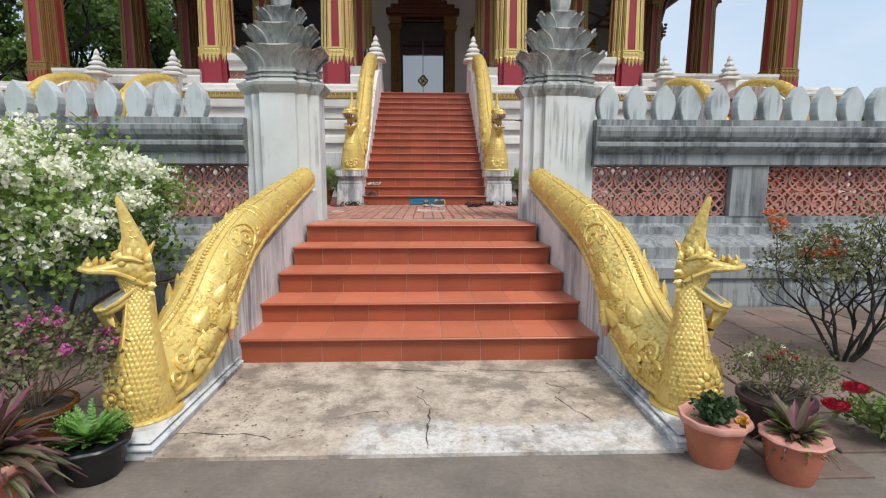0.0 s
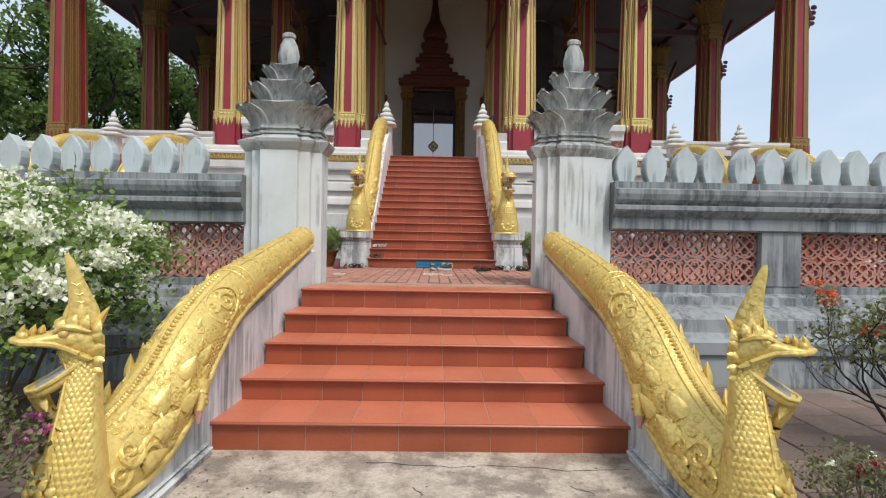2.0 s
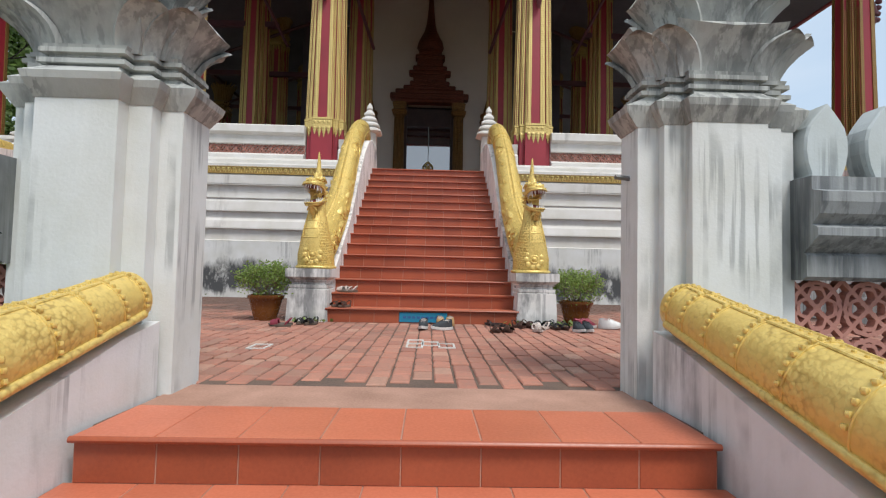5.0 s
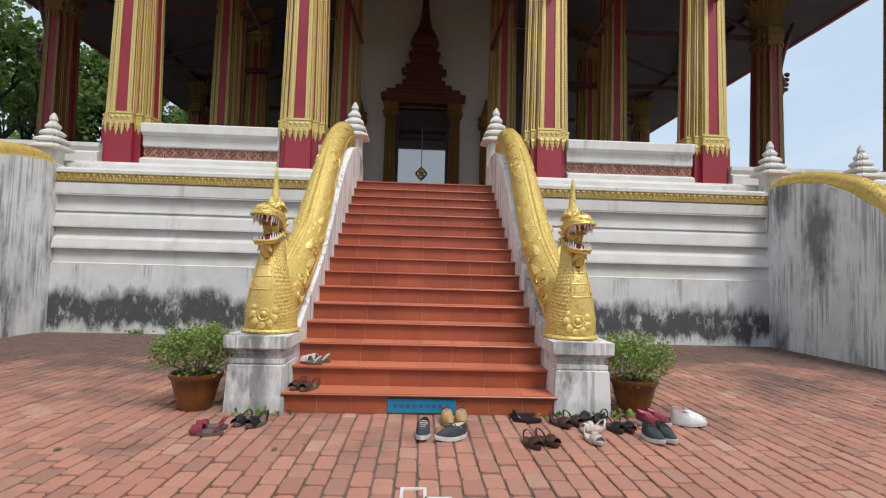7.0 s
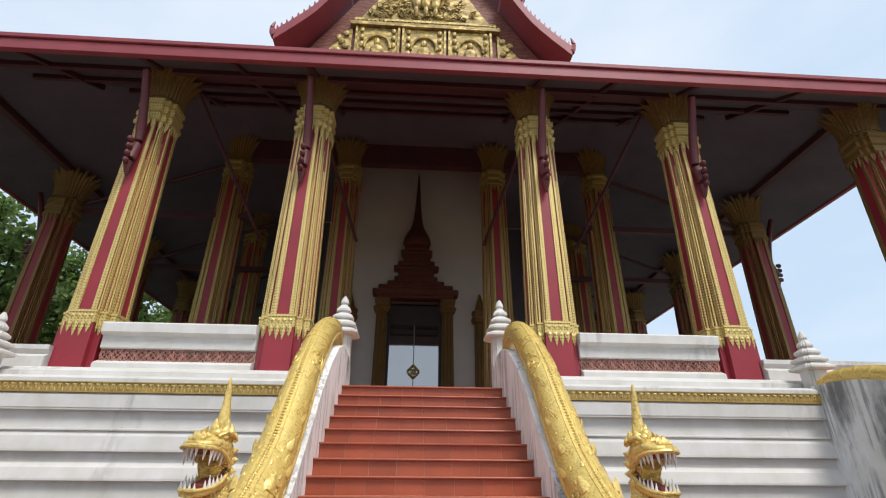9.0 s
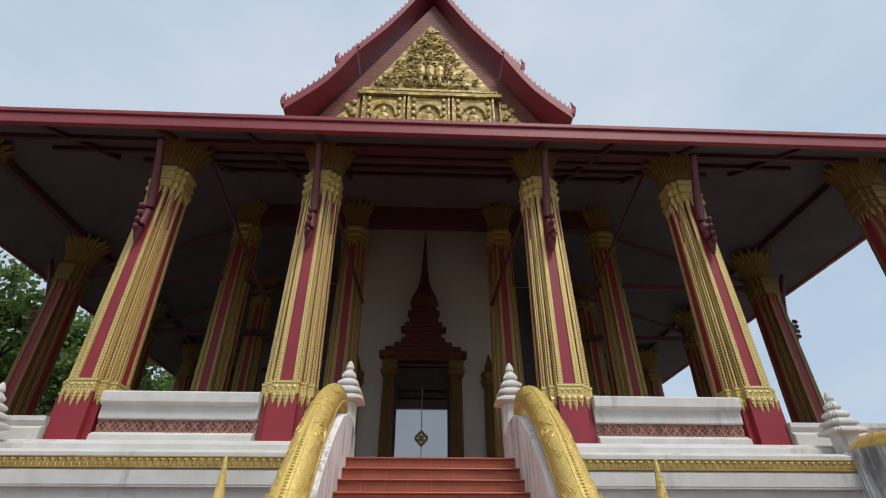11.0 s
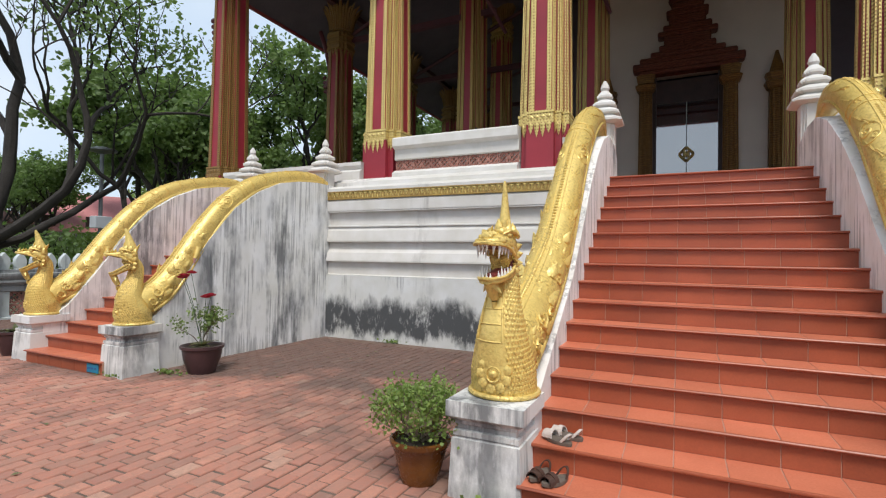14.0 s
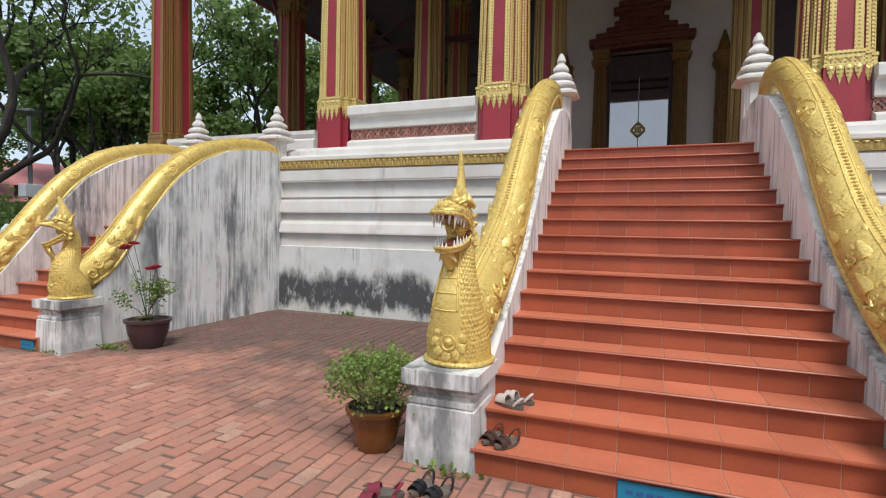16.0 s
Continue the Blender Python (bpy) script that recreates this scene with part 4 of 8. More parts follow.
def column(z0, z1, hb, ht, label, group, gilt="gilt", full=True):
    """A redented shaft with gilded ribs on red, a red foot with a gilt collar and a lotus capital."""
    c = thing("temple_column", label, "column", group=group)
    zc, zn = z0 + 0.88, z1 - 1.75            # collar, neck
    hw = lambda z: hb + (ht - hb) * (z - z0) / (z1 - z0)
    bm = bmesh.new()
    loft(bm, [ringpts(hb + 0.02, z0, 0.12), ringpts(hw(zc) + 0.02, zc, 0.12)])
    part("foot", bm, "red", c, "plain red foot")
    bm = bmesh.new()
    loft(bm, [ringpts(hw(zc) - 0.02, zc, 0.12), ringpts(ht - 0.02, zn + 0.1, 0.10)])
    part("shaft", bm, "red", c, "lacquered red shaft")
    # gilt ribs on the four sides
    zt = zn
    for k in range(4):
        rot = Matrix.Rotation(k * math.pi / 2, 4, "Z")
        bm = bmesh.new()

        def rib(u0, u1, off0, raise_):
            b0, t0 = hw(zc + 0.28), ht
            ring = lambda h, z: [rot @ Vector(p) for p in ((h - off0 - 0.02, u0 * h, z), (h - off0 + raise_, u0 * h, z), (h - off0 + raise_, u1 * h, z), (h - off0 - 0.02, u1 * h, z))]
            loft(bm, [ring(b0, zc + 0.20), ring(t0, zt)])

        rib(-0.44, -0.25, 0.0, 0.004)
        rib(0.25, 0.44, 0.0, 0.004)
        for d in (-1, 1):
            for u, off in ((0.52, 0.11), (0.66, 0.115), (0.78, 0.235), (0.90, 0.24)):
                a, b = u * d - 0.035, u * d + 0.035
                rib(min(a, b), max(a, b), off, 0.012)
        part("gilt_ribs", bm, gilt, c, "ribs with stamped gilt ornament")
    # collar: two mouldings, a diamond band and hanging points
    bm = bmesh.new()
    h = hw(zc)
    loft(bm, [ringpts(h + 0.028, zc + 0.0, 0.12), ringpts(h + 0.028, zc + 0.04, 0.12), ringpts(h + 0.014, zc + 0.045, 0.12), ringpts(h + 0.012, zc + 0.20, 0.12), ringpts(h + 0.024, zc + 0.205, 0.12), ringpts(h + 0.022, zc + 0.25, 0.12)])
    if full:
        for k in range(4):
            rot = Matrix.Rotation(k * math.pi / 2, 4, "Z")
            for u, off, w, l in ((-0.36, 0, 0.058, 0.20), (-0.12, 0, 0.058, 0.27), (0.12, 0, 0.058, 0.27), (0.36, 0, 0.058, 0.20), (0.54, 0.115, 0.05, 0.20), (-0.54, 0.115, 0.05, 0.20), (0.70, 0.115, 0.05, 0.24), (-0.70, 0.115, 0.05, 0.24), (0.86, 0.235, 0.05, 0.18), (-0.86, 0.235, 0.05, 0.18)):
                x = h + 0.034 - off
                vs = [bm.verts.new(rot @ Vector(p)) for p in ((x, u * h - w, zc + 0.02), (x, u * h + w, zc + 0.02), (x, u * h + w * 0.72, zc - l * 0.45), (x, u * h, zc - l), (x, u * h - w * 0.72, zc - l * 0.45), (x + 0.02, u * h, zc - 0.03))]
                for q in ((0, 1, 5), (1, 2, 5), (2, 3, 5), (3, 4, 5), (4, 0, 5)):
                    bm.faces.new([vs[i] for i in q])
            for i in range(4):
                u = (-0.36 + 0.24 * i) * h
                vs = [bm.verts.new(rot @ Vector(p)) for p in ((h + 0.016, u - 0.05, zc + 0.125), (h + 0.016, u, zc + 0.175), (h + 0.016, u + 0.05, zc + 0.125), (h + 0.016, u, zc + 0.075), (h + 0.034, u, zc + 0.125))]
                for a, b in ((0, 1), (1, 2), (2, 3), (3, 0)):
                    bm.faces.new((vs[a], vs[b], vs[4]))
    part("gilt_collar", bm, gilt, c, "gilt collar with diamonds and hanging points")
    # neck: stacked mouldings with small leaf points hanging from the lowest
    bm = bmesh.new()
    lv = []
    for i in range(3):
        q = zn + 0.10 + i * 0.24
        lv += [ringpts(ht - 0.015, q - 0.05, 0.1), ringpts(ht + 0.04, q, 0.1), ringpts(ht + 0.04, q + 0.10, 0.1), ringpts(ht - 0.015, q + 0.13, 0.1)]
    loft(bm, lv)
    for k in range(4):
        rot = Matrix.Rotation(k * math.pi / 2, 4, "Z")
        for u, off in ((-0.30, 0.0), (0.0, 0.0), (0.30, 0.0), (0.60, 0.10), (-0.60, 0.10), (0.84, 0.20), (-0.84, 0.20)):
            flame(bm, rot @ Vector((ht + 0.02 - off, u * ht, zn + 0.08)), (0, 0, -1), rot @ Vector((1, 0, 0)), 0.26, 0.10, 0.06)
    part("neck_rings", bm, gilt, c, "stacked gilt neck mouldings")
    bm = bmesh.new()
    zl = zn + 0.80
    for k in range(32):
        a = math.tau * k / 32
        sq = 1.0 + 0.10 * abs(math.sin(2 * a))
        out = Vector((math.cos(a), math.sin(a), 0))
        l = z1 - zl - (0.02 if k % 2 else 0.16)
        rows = []
        for t, w, o in ((0.0, 0.060, -0.01), (0.3, 0.064, 0.02), (0.6, 0.062, 0.09), (0.85, 0.055, 0.20), (0.95, 0.040, 0.27), (1.0, 0.010, 0.31)):
            q = out * (ht * sq * 0.93 + o * (1.0 if k % 2 else 0.8)) + Vector((0, 0, zl + l * t))
            sd = Vector((-out.y, out.x, 0)) * w
            rows.append([q - sd - out * 0.02, q + out * 0.025, q + sd - out * 0.02, q - out * 0.03])
        loft(bm, rows)
    lathe(bm, [(ht * 0.93, zl - 0.05), (ht * 0.96, zl + 0.4), (ht * 1.08, z1 - 0.25)], 16)
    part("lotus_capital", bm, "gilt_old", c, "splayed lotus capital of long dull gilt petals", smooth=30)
    return c


COL_LABEL = "tall red column with gilt ribs, collar and lotus capital"
col = column(4.28, 11.68, 0.49, 0.40, COL_LABEL, "columns of the colonnade")
col.matrix_basis = pose(-2.68, 16.35, 0)
for x in (2.70, -6.37, 6.37):
    copy_thing(col, pose(x, 16.35, 0))
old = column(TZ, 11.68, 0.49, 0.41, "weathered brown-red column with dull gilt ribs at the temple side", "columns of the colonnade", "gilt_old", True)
old.matrix_basis = pose(-11.5, 16.35, 0)
copy_thing(old, pose(11.4, 16.35, 0))
for y in (21.2, 26.0, 30.8, 35.6, 40.4):
    for x in (-11.5, 11.4):
        copy_thing(old, pose(x, y, 0))
inner = column(TZ, 13.6, 0.48, 0.40, "dark red inner column with gilt ribs darkened for the porch shade", "inner columns", "gilt_inner", False)
inner.matrix_basis = pose(-2.60, 21.5, 0)
for x in (2.52, -6.42, 6.25):
    copy_thing(inner, pose(x, 21.5, 0))
for x in (-7.2, 7.1):
    for y in (26.6, 31.6):
        copy_thing(inner, pose(x, y, 0))


# ---------------------------------------------------------------- roof
def roof():
    r = thing("temple_roof", "broad tiled temple roof with maroon eaves", "roof", kind="structure")
    ex, ey, ez, yb = 13.5, 15.0, 11.0, 46.0
    inn, iy, iz = 5.8, 19.6, 13.6
    bm = bmesh.new()
    o = [(-ex, ey, ez), (ex, ey, ez), (ex, yb, ez), (-ex, yb, ez)]
    i_ = [(-inn, iy, iz), (inn, iy, iz), (inn, yb - 4.6, iz), (-inn, yb - 4.6, iz)]
    vo, vi = [bm.verts.new(p) for p in o], [bm.verts.new(p) for p in i_]
    for k in range(4):
        bm.faces.new((vo[k], vo[(k + 1) % 4], vi[(k + 1) % 4], vi[k]))
    z_, q = iz, [(-3.4, 21.65), (3.4, 21.65), (3.4, 27.7), (-3.4, 27.7)]
    vh, vt = [bm.verts.new((x, y, z_)) for x, y in q], [bm.verts.new((x, y, 17.0)) for x, y in q]
    for k in range(4):
        bm.faces.new((vi[k], vi[(k + 1) % 4], vh[(k + 1) % 4], vh[k]))
        bm.faces.new((vh[k], vh[(k + 1) % 4], vt[(k + 1) % 4], vt[k]))
    bm.faces.new(vt)
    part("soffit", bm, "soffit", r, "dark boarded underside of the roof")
    bm = bmesh.new()
    vo, vi = [bm.verts.new((x, y, z + 0.34)) for x, y, z in o], [bm.verts.new((x, y, z + 0.5)) for x, y, z in i_]
    for k in range(4):
        bm.faces.new((vo[k], vo[(k + 1) % 4], vi[(k + 1) % 4], vi[k]))
    part("tiles", bm, "roof_tile", r, "weathered red roof tiles")
    for a, b in (((-ex, ey), (ex, ey)), ((ex, ey), (ex, yb)), ((ex, yb), (-ex, yb)), ((-ex, yb), (-ex, ey))):
        bm = bmesh.new()
        x0, x1, y0, y1 = min(a[0], b[0]) - 0.07, max(a[0], b[0]) + 0.07, min(a[1], b[1]) - 0.07, max(a[1], b[1]) + 0.07
        box(bm, x0, x1, y0, y1, ez - 0.04, ez + 0.24, bevel=0.01)
        box(bm, x0 - 0.05, x1 + 0.05, y0 - 0.05, y1 + 0.05, ez + 0.245, ez + 0.37, bevel=0.015)
        part("fascia", bm, "fascia", r, "maroon fascia board")
    slope = (iz - ez) / (iy - ey)
    for k in range(4):
        y = ey + 0.9 + k * 1.05
        z = ez + slope * (y - ey)
        e = ex - (y - ey) * (ex - inn) / (iy - ey)
        part("purlin", box_bm(-e, e, y - 0.05, y + 0.05, z - 0.16, z - 0.02), "maroon", r)
    for x in (-9, -6.37, -4.4, -2.69, 2.69, 4.4, 6.37, 9):
        bm = bmesh.new()
        a = iy if abs(x) < inn else iy - (abs(x) - inn) / (ex - inn) * (iy - ey)
        loft(bm, [[(x - 0.06, ey + 0.1, ez - 0.02), (x + 0.06, ey + 0.1, ez - 0.02), (x + 0.06, ey + 0.1, ez + 0.1), (x - 0.06, ey + 0.1, ez + 0.1)], [(x - 0.06, a, ez + slope * (a - ey) - 0.22), (x + 0.06, a, ez + slope * (a - ey) - 0.22), (x + 0.06, a, ez + slope * (a - ey) - 0.05), (x - 0.06, a, ez + slope * (a - ey) - 0.05)]])
        part("rafter", bm, "maroon", r)
    for s in (-1, 1):
        for y in (21.4, 26.0, 30.8):
            part("tie_beam", box_bm(min(s * 5.6, s * 11.4), max(s * 5.6, s * 11.4), y - 0.09, y + 0.09, 10.35, 10.55), "maroon", r)
            bm = bmesh.new()
            tube(bm, [(s * 11.4, y, 10.6), (s * 5.6, y, 12.9)], 0.07, 6)
            part("strut", bm, "maroon", r)
        part("wall_plate", box_bm(s * 11.4 - 0.1, s * 11.4 + 0.1, 16.35, 41.0, 11.5, 11.68), "maroon", r)
        for y in (16.35, ):
            for x0, x1 in ((2.1, 5.2), (5.2, 11.4)):
                bm = bmesh.new()
                tube(bm, [(s * x0, 21.2, 9.6), (s * (x0 + 1.0), 17.2, 12.1)], 0.06, 6)
                part("brace", bm, "maroon", r)
    part("lintel_beam", box_bm(-6.5, 6.5, 16.22, 16.48, 11.66, 11.86), "maroon", r)
    part("porch_beam", box_bm(-6.6, 6.6, 21.35, 21.65, 12.78, 13.6), "maroon", r)
    return r


ROOF = roof()


# brackets carved as serpents under the eaves
def bracket(x, y, s):
    bm = bmesh.new()
    pts = spline([(0, -0.50, 8.4), (0, -0.56, 8.8), (0, -0.46, 9.25), (0, -0.52, 9.7), (0, -0.7, 10.3), (0, -0.95, 10.95)], 5)
    tube(bm, pts, lerps([0.03, 0.12, 0.09, 0.10, 0.09, 0.08], len(pts)), 10)
    for i in range(4):
        blob(bm, (0, -0.66 - 0.02 * i, 8.68 + 0.17 * i), (0.06, 0.10, 0.075))
    ob = tagged(link_mesh("eave_bracket", bm, "bracket_red", smooth=True), "carved maroon bracket under the eave", "bracket", group="eave brackets")
    ob.matrix_basis = Matrix.Translation((x, y, 0)) @ Matrix.Rotation(s, 4, "Z")


for x in (-6.37, -2.68, 2.70, 6.37):
    bracket(x - 0.03 if x < 0 else x + 0.03, 16.35, 0)
for y in (16.35, 21.2, 26.0):
    bracket(-11.5, y, -math.pi / 2)
    bracket(11.4, y, math.pi / 2)


# ---------------------------------------------------------------- gable
def gable():
    g = thing("gable", "gilded temple pediment under stepped roof edges", "gable", kind="structure")
    Y = 16.5
    bm = bmesh.new()
    loft(bm, [[(-3.7, Y + 0.25, 12.6), (3.6, Y + 0.25, 12.6), (2.2, Y + 0.25, 14.9), (0, Y + 0.25, 18.9), (-2.3, Y + 0.25, 14.9)], [(-3.7, 17.1, 12.6), (3.6, 17.1, 12.6), (2.2, 17.1, 14.9), (0, 17.1, 18.9), (-2.3, 17.1, 14.9)]])
    part("tympanum", bm, "door_red", g, "dark red ground of the pediment")
    # framed lower panels with arched niches
    for i in range(3):
        x = -1.33 + i * 1.30 - 0.08
        bm = bmesh.new()
        for a in (x - 0.62, x + 0.56):
            box(bm, a, a + 0.06, Y + 0.12, Y + 0.24, 12.75, 14.15)
        box(bm, x - 0.56, x + 0.56, Y + 0.18, Y + 0.24, 12.75, 14.15)
        arch = [(x + 0.36 * math.cos(t), 13.35 + 0.48 * math.sin(t) ** 1.0) for t in [math.pi * j / 12 for j in range(13)]]
        tube(bm, [(px, Y + 0.14, pz) for px, pz in arch], 0.035, 6)
        blob(bm, (x, Y + 0.14, 13.25), (0.2, 0.07, 0.22))
        blob(bm, (x, Y + 0.14, 13.58), (0.09, 0.06, 0.13))
        blob(bm, (x, Y + 0.14, 12.98), (0.42, 0.07, 0.12))
        for d in (-1, 1):
            for j in range(5):
                blob(bm, (x + d * 0.44, Y + 0.16, 12.95 + j * 0.27), (0.07, 0.05, 0.10))
        part("niche_panel", bm, "gilt_panel", g, "gilt panel with an arched niche")
    for d in (-1, 1):
        bm = bmesh.new()
        loft(bm, [[(d * 2.05 - 0.08, Y + 0.19, 12.75), (d * 3.0 - 0.08, Y + 0.19, 12.75), (d * 2.05 - 0.08, Y + 0.19, 14.15)], [(d * 2.05 - 0.08, Y + 0.24, 12.75), (d * 3.0 - 0.08, Y + 0.24, 12.75), (d * 2.05 - 0.08, Y + 0.24, 14.15)]])
        for j in range(7):
            blob(bm, (d * (2.2 + 0.1 * (j % 3)) - 0.08, Y + 0.16, 12.9 + 0.16 * j), (0.1, 0.05, 0.1))
        part("corner_panel", bm, "gilt_panel", g)
    bm = bmesh.new()
    box(bm, -2.2, 2.05, Y + 0.08, Y + 0.24, 14.18, 14.30)
    box(bm, -2.1, 1.95, Y + 0.12, Y + 0.24, 14.40, 14.48)
    for i in range(34):
        blob(bm, (-2.05 + i * 0.12, Y + 0.12, 14.35), (0.05, 0.05, 0.05), n=6, m=4)
    part("frieze", bm, "gilt_panel", g)
    bm = bmesh.new()
    loft(bm, [[(-1.95, Y + 0.19, 14.5), (1.8, Y + 0.19, 14.5), (-0.08, Y + 0.19, 17.7)], [(-1.95, Y + 0.24, 14.5), (1.8, Y + 0.24, 14.5), (-0.08, Y + 0.24, 17.7)]])
    rr = random.Random(3)
    for i in range(190):
        z = 14.6 + 2.8 * rr.random() ** 1.5
        w = 1.7 * (17.6 - z) / 3.1
        x = rr.uniform(-w, w) - 0.08
        a = rr.uniform(0, 3.1)
        tube(bm, [(x + 0.11 * math.cos(a + t), Y + 0.15, z + 0.11 * math.sin(a + t)) for t in (0, 1, 2, 3, 4)], [0.035, 0.03, 0.025, 0.02, 0.01], 5)
    for d in (-0.28, 0, 0.28):
        blob(bm, (d - 0.08, Y + 0.12, 15.25), (0.16, 0.1, 0.32))
        blob(bm, (d - 0.08, Y + 0.12, 14.85), (0.07, 0.08, 0.25))
    part("scroll_panel", bm, "gilt_panel", g, "gilt scrollwork around a three-headed figure")
    # bargeboards in two tiers with a comb of leaf crockets
    for s in (-1, 1):
        for tier, (a, b, y) in enumerate((((3.95, 12.85), (2.2, 15.35), Y - 0.35), ((2.75, 15.0), (0.0, 19.6), Y - 0.1))):
            bm = bmesh.new()
            mid = ((a[0] + b[0]) / 2 - 0.12, (a[1] + b[1]) / 2 - 0.12)
            line = spline([(s * a[0] - 0.08, y, a[1]), (s * mid[0] - 0.08, y, mid[1]), (s * b[0] - 0.08, y, b[1])], 8)
            rings = []
            for p in line:
                rings.append([(p.x, y - 0.08, p.z), (p.x, y + 1.6, p.z), (p.x, y + 1.6, p.z + 0.34), (p.x, y - 0.08, p.z + 0.34)])
            loft(bm, rings)
            part("bargeboard", bm, "fascia", g, "maroon roof edge")
            bm = bmesh.new()
            n = 18 + 8 * tier
            for i in range(n):
                t = i / (n - 1) * (len(line) - 1)
                j = min(int(t), len(line) - 2)
                p = line[j].lerp(line[j + 1], t - j)
                loft(bm, [[(p.x - 0.05, y - 0.05, p.z + 0.32), (p.x + 0.05, y - 0.05, p.z + 0.32), (p.x + 0.05, y + 0.03, p.z + 0.32), (p.x - 0.05, y + 0.03, p.z + 0.32)], [(p.x - 0.012 + 0.05 * s, y - 0.02, p.z + 0.50), (p.x + 0.012 + 0.05 * s, y - 0.02, p.z + 0.50), (p.x + 0.012 + 0.05 * s, y + 0.01, p.z + 0.50), (p.x - 0.012 + 0.05 * s, y + 0.01, p.z + 0.50)]])
            p = line[0]
            tube(bm, spline([(p.x - 0.0, y, p.z + 0.2), (p.x + s * 0.06, y, p.z + 0.3), (p.x + s * 0.10, y, p.z + 0.5), (p.x + s * 0.05, y, p.z + 0.72)], 4), lerps([0.1, 0.08, 0.06, 0.015], 13), 7)
            part("crockets", bm, "fascia", g, "comb of small leaf crockets")


gable()


# ---------------------------------------------------------------- naos and door
def naos():
    spans = [(-6.3, -1.30, 27.5, 27.9, TZ, 17.2), (1.30, 6.3, 27.5, 27.9, TZ, 17.2), (-1.30, 1.30, 27.5, 27.9, 9.75, 17.2), (-6.3, -5.9, 27.9, 41.0, TZ, 13.6), (5.9, 6.3, 27.9, 41.0, TZ, 13.6), (-5.9, 5.9, 40.6, 41.0, TZ, 13.6)]
    for sp in spans:
        tagged(link_mesh("wall_naos", box_bm(*sp), "naos_wall"), "pale plastered wall of the sanctuary in shade", "wall", kind="structure")


naos()
# dark sheets added before the pale wall stand for the porch's shade
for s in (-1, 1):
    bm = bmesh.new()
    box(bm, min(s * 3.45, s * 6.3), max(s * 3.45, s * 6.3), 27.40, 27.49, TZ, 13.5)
    tagged(link_mesh("wall_panelling", bm, "soffit"), "dark sheet added over the wall for the shade beside the door bay", "wall", kind="structure")


def doorway():
    d = thing("door_1", "glazed temple door in a gilt frame under a spired canopy", "door", pose(-0.10, 27.5, 0), kind="structure")
    K = 1.554
    up = lambda z: 2.2 + (z - 2.2) * K
    for s in (-1, 1):
        bm = bmesh.new()
        x = s * 0.92 * K
        stepped(bm, [(TZ, 0.36, 0.06), (up(4.35), 0.36, 0.06), (up(4.4), 0.27, 0.05)], (x, -0.18))
        stepped(bm, [(up(4.3), 0.26, 0.05), (up(6.65), 0.23, 0.05), (up(6.7), 0.31, 0.05), (up(6.8), 0.37, 0.05), (up(6.85), 0.28, 0.05), (up(7.05), 0.34, 0.05)], (x, -0.18))
        for u in (-0.14, 0, 0.14):
            tube(bm, [(x + u, -0.46, up(4.4)), (x + u, -0.43, up(6.65))], 0.045, 6)
        part("pilaster", bm, "gilt_dull", d, "dull gilt fluted pilaster", smooth=35)
        part("door_leaf", box_bm(min(s * 0.01, s * 1.06), max(s * 0.01, s * 1.06), 0.10, 0.14, TZ + 0.02, 8.7), "glass", d, "glass leaf that mirrors the sky")
        part("jamb", box_bm(min(s * 1.06, s * 1.30), max(s * 1.06, s * 1.30), -0.02, 0.2, TZ, up(7.05)), "dark_wood", d)
    part("transom", box_bm(-1.06, 1.06, 0.08, 0.16, 8.7, up(6.95)), "dark_wood", d, "dark panel over the glass")
    part("centre_rail", box_bm(-0.018, 0.018, 0.085, 0.15, TZ, 8.7), "steel", d)
    bm = bmesh.new()
    for s in (-1, 1):
        for k in range(4):
            a, b = math.pi / 2 * k + 0.12 * s, math.pi / 2 * (k + 1) - 0.12 * s
            tube(bm, [(0.26 * math.cos(a), 0.06, 6.68 + 0.28 * math.sin(a)), (0.26 * math.cos(b), 0.06, 6.68 + 0.28 * math.sin(b))], 0.028, 6)
        blob(bm, (s * 0.06, 0.06, 6.68), (0.07, 0.04, 0.13))
    part("door_handle", bm, "gilt", d, "diamond-shaped gilt door plate")
    bm = bmesh.new()
    for z0, z1, w in ((7.05, 7.16, 1.22), (7.16, 7.34, 1.38), (7.34, 7.46, 1.20), (7.46, 7.58, 0.92), (7.58, 7.72, 0.70), (7.72, 7.94, 0.58), (7.94, 8.06, 0.74), (8.06, 8.2, 0.60), (8.2, 8.42, 0.46), (8.42, 8.56, 0.52), (8.56, 8.72, 0.40)):
        box(bm, -w * K * 0.88, w * K * 0.88, -0.5, 0.05, up(z0), up(z1), bevel=0.05)
    for x in (-0.42, 0, 0.42):
        loft(bm, [[(K * (x - 0.13), -0.54, up(7.5)), (K * (x + 0.13), -0.54, up(7.5)), (K * x, -0.54, up(7.85))], [(K * (x - 0.13), -0.46, up(7.5)), (K * (x + 0.13), -0.46, up(7.5)), (K * x, -0.46, up(7.85))]])
    part("canopy", bm, "door_red", d, "tiered red canopy over the door", smooth=30)
    bm = bmesh.new()
    lathe(bm, [(K * rr, up(z)) for rr, z in ((0.36, 8.70), (0.42, 8.82), (0.38, 9.0), (0.30, 9.15), (0.20, 9.35), (0.14, 9.6), (0.10, 9.95), (0.07, 10.4), (0.045, 10.8), (0.015, 11.32))], 16, (0, -0.2, 0))
    part("spire", bm, "door_red", d, "slender spire", smooth=True)
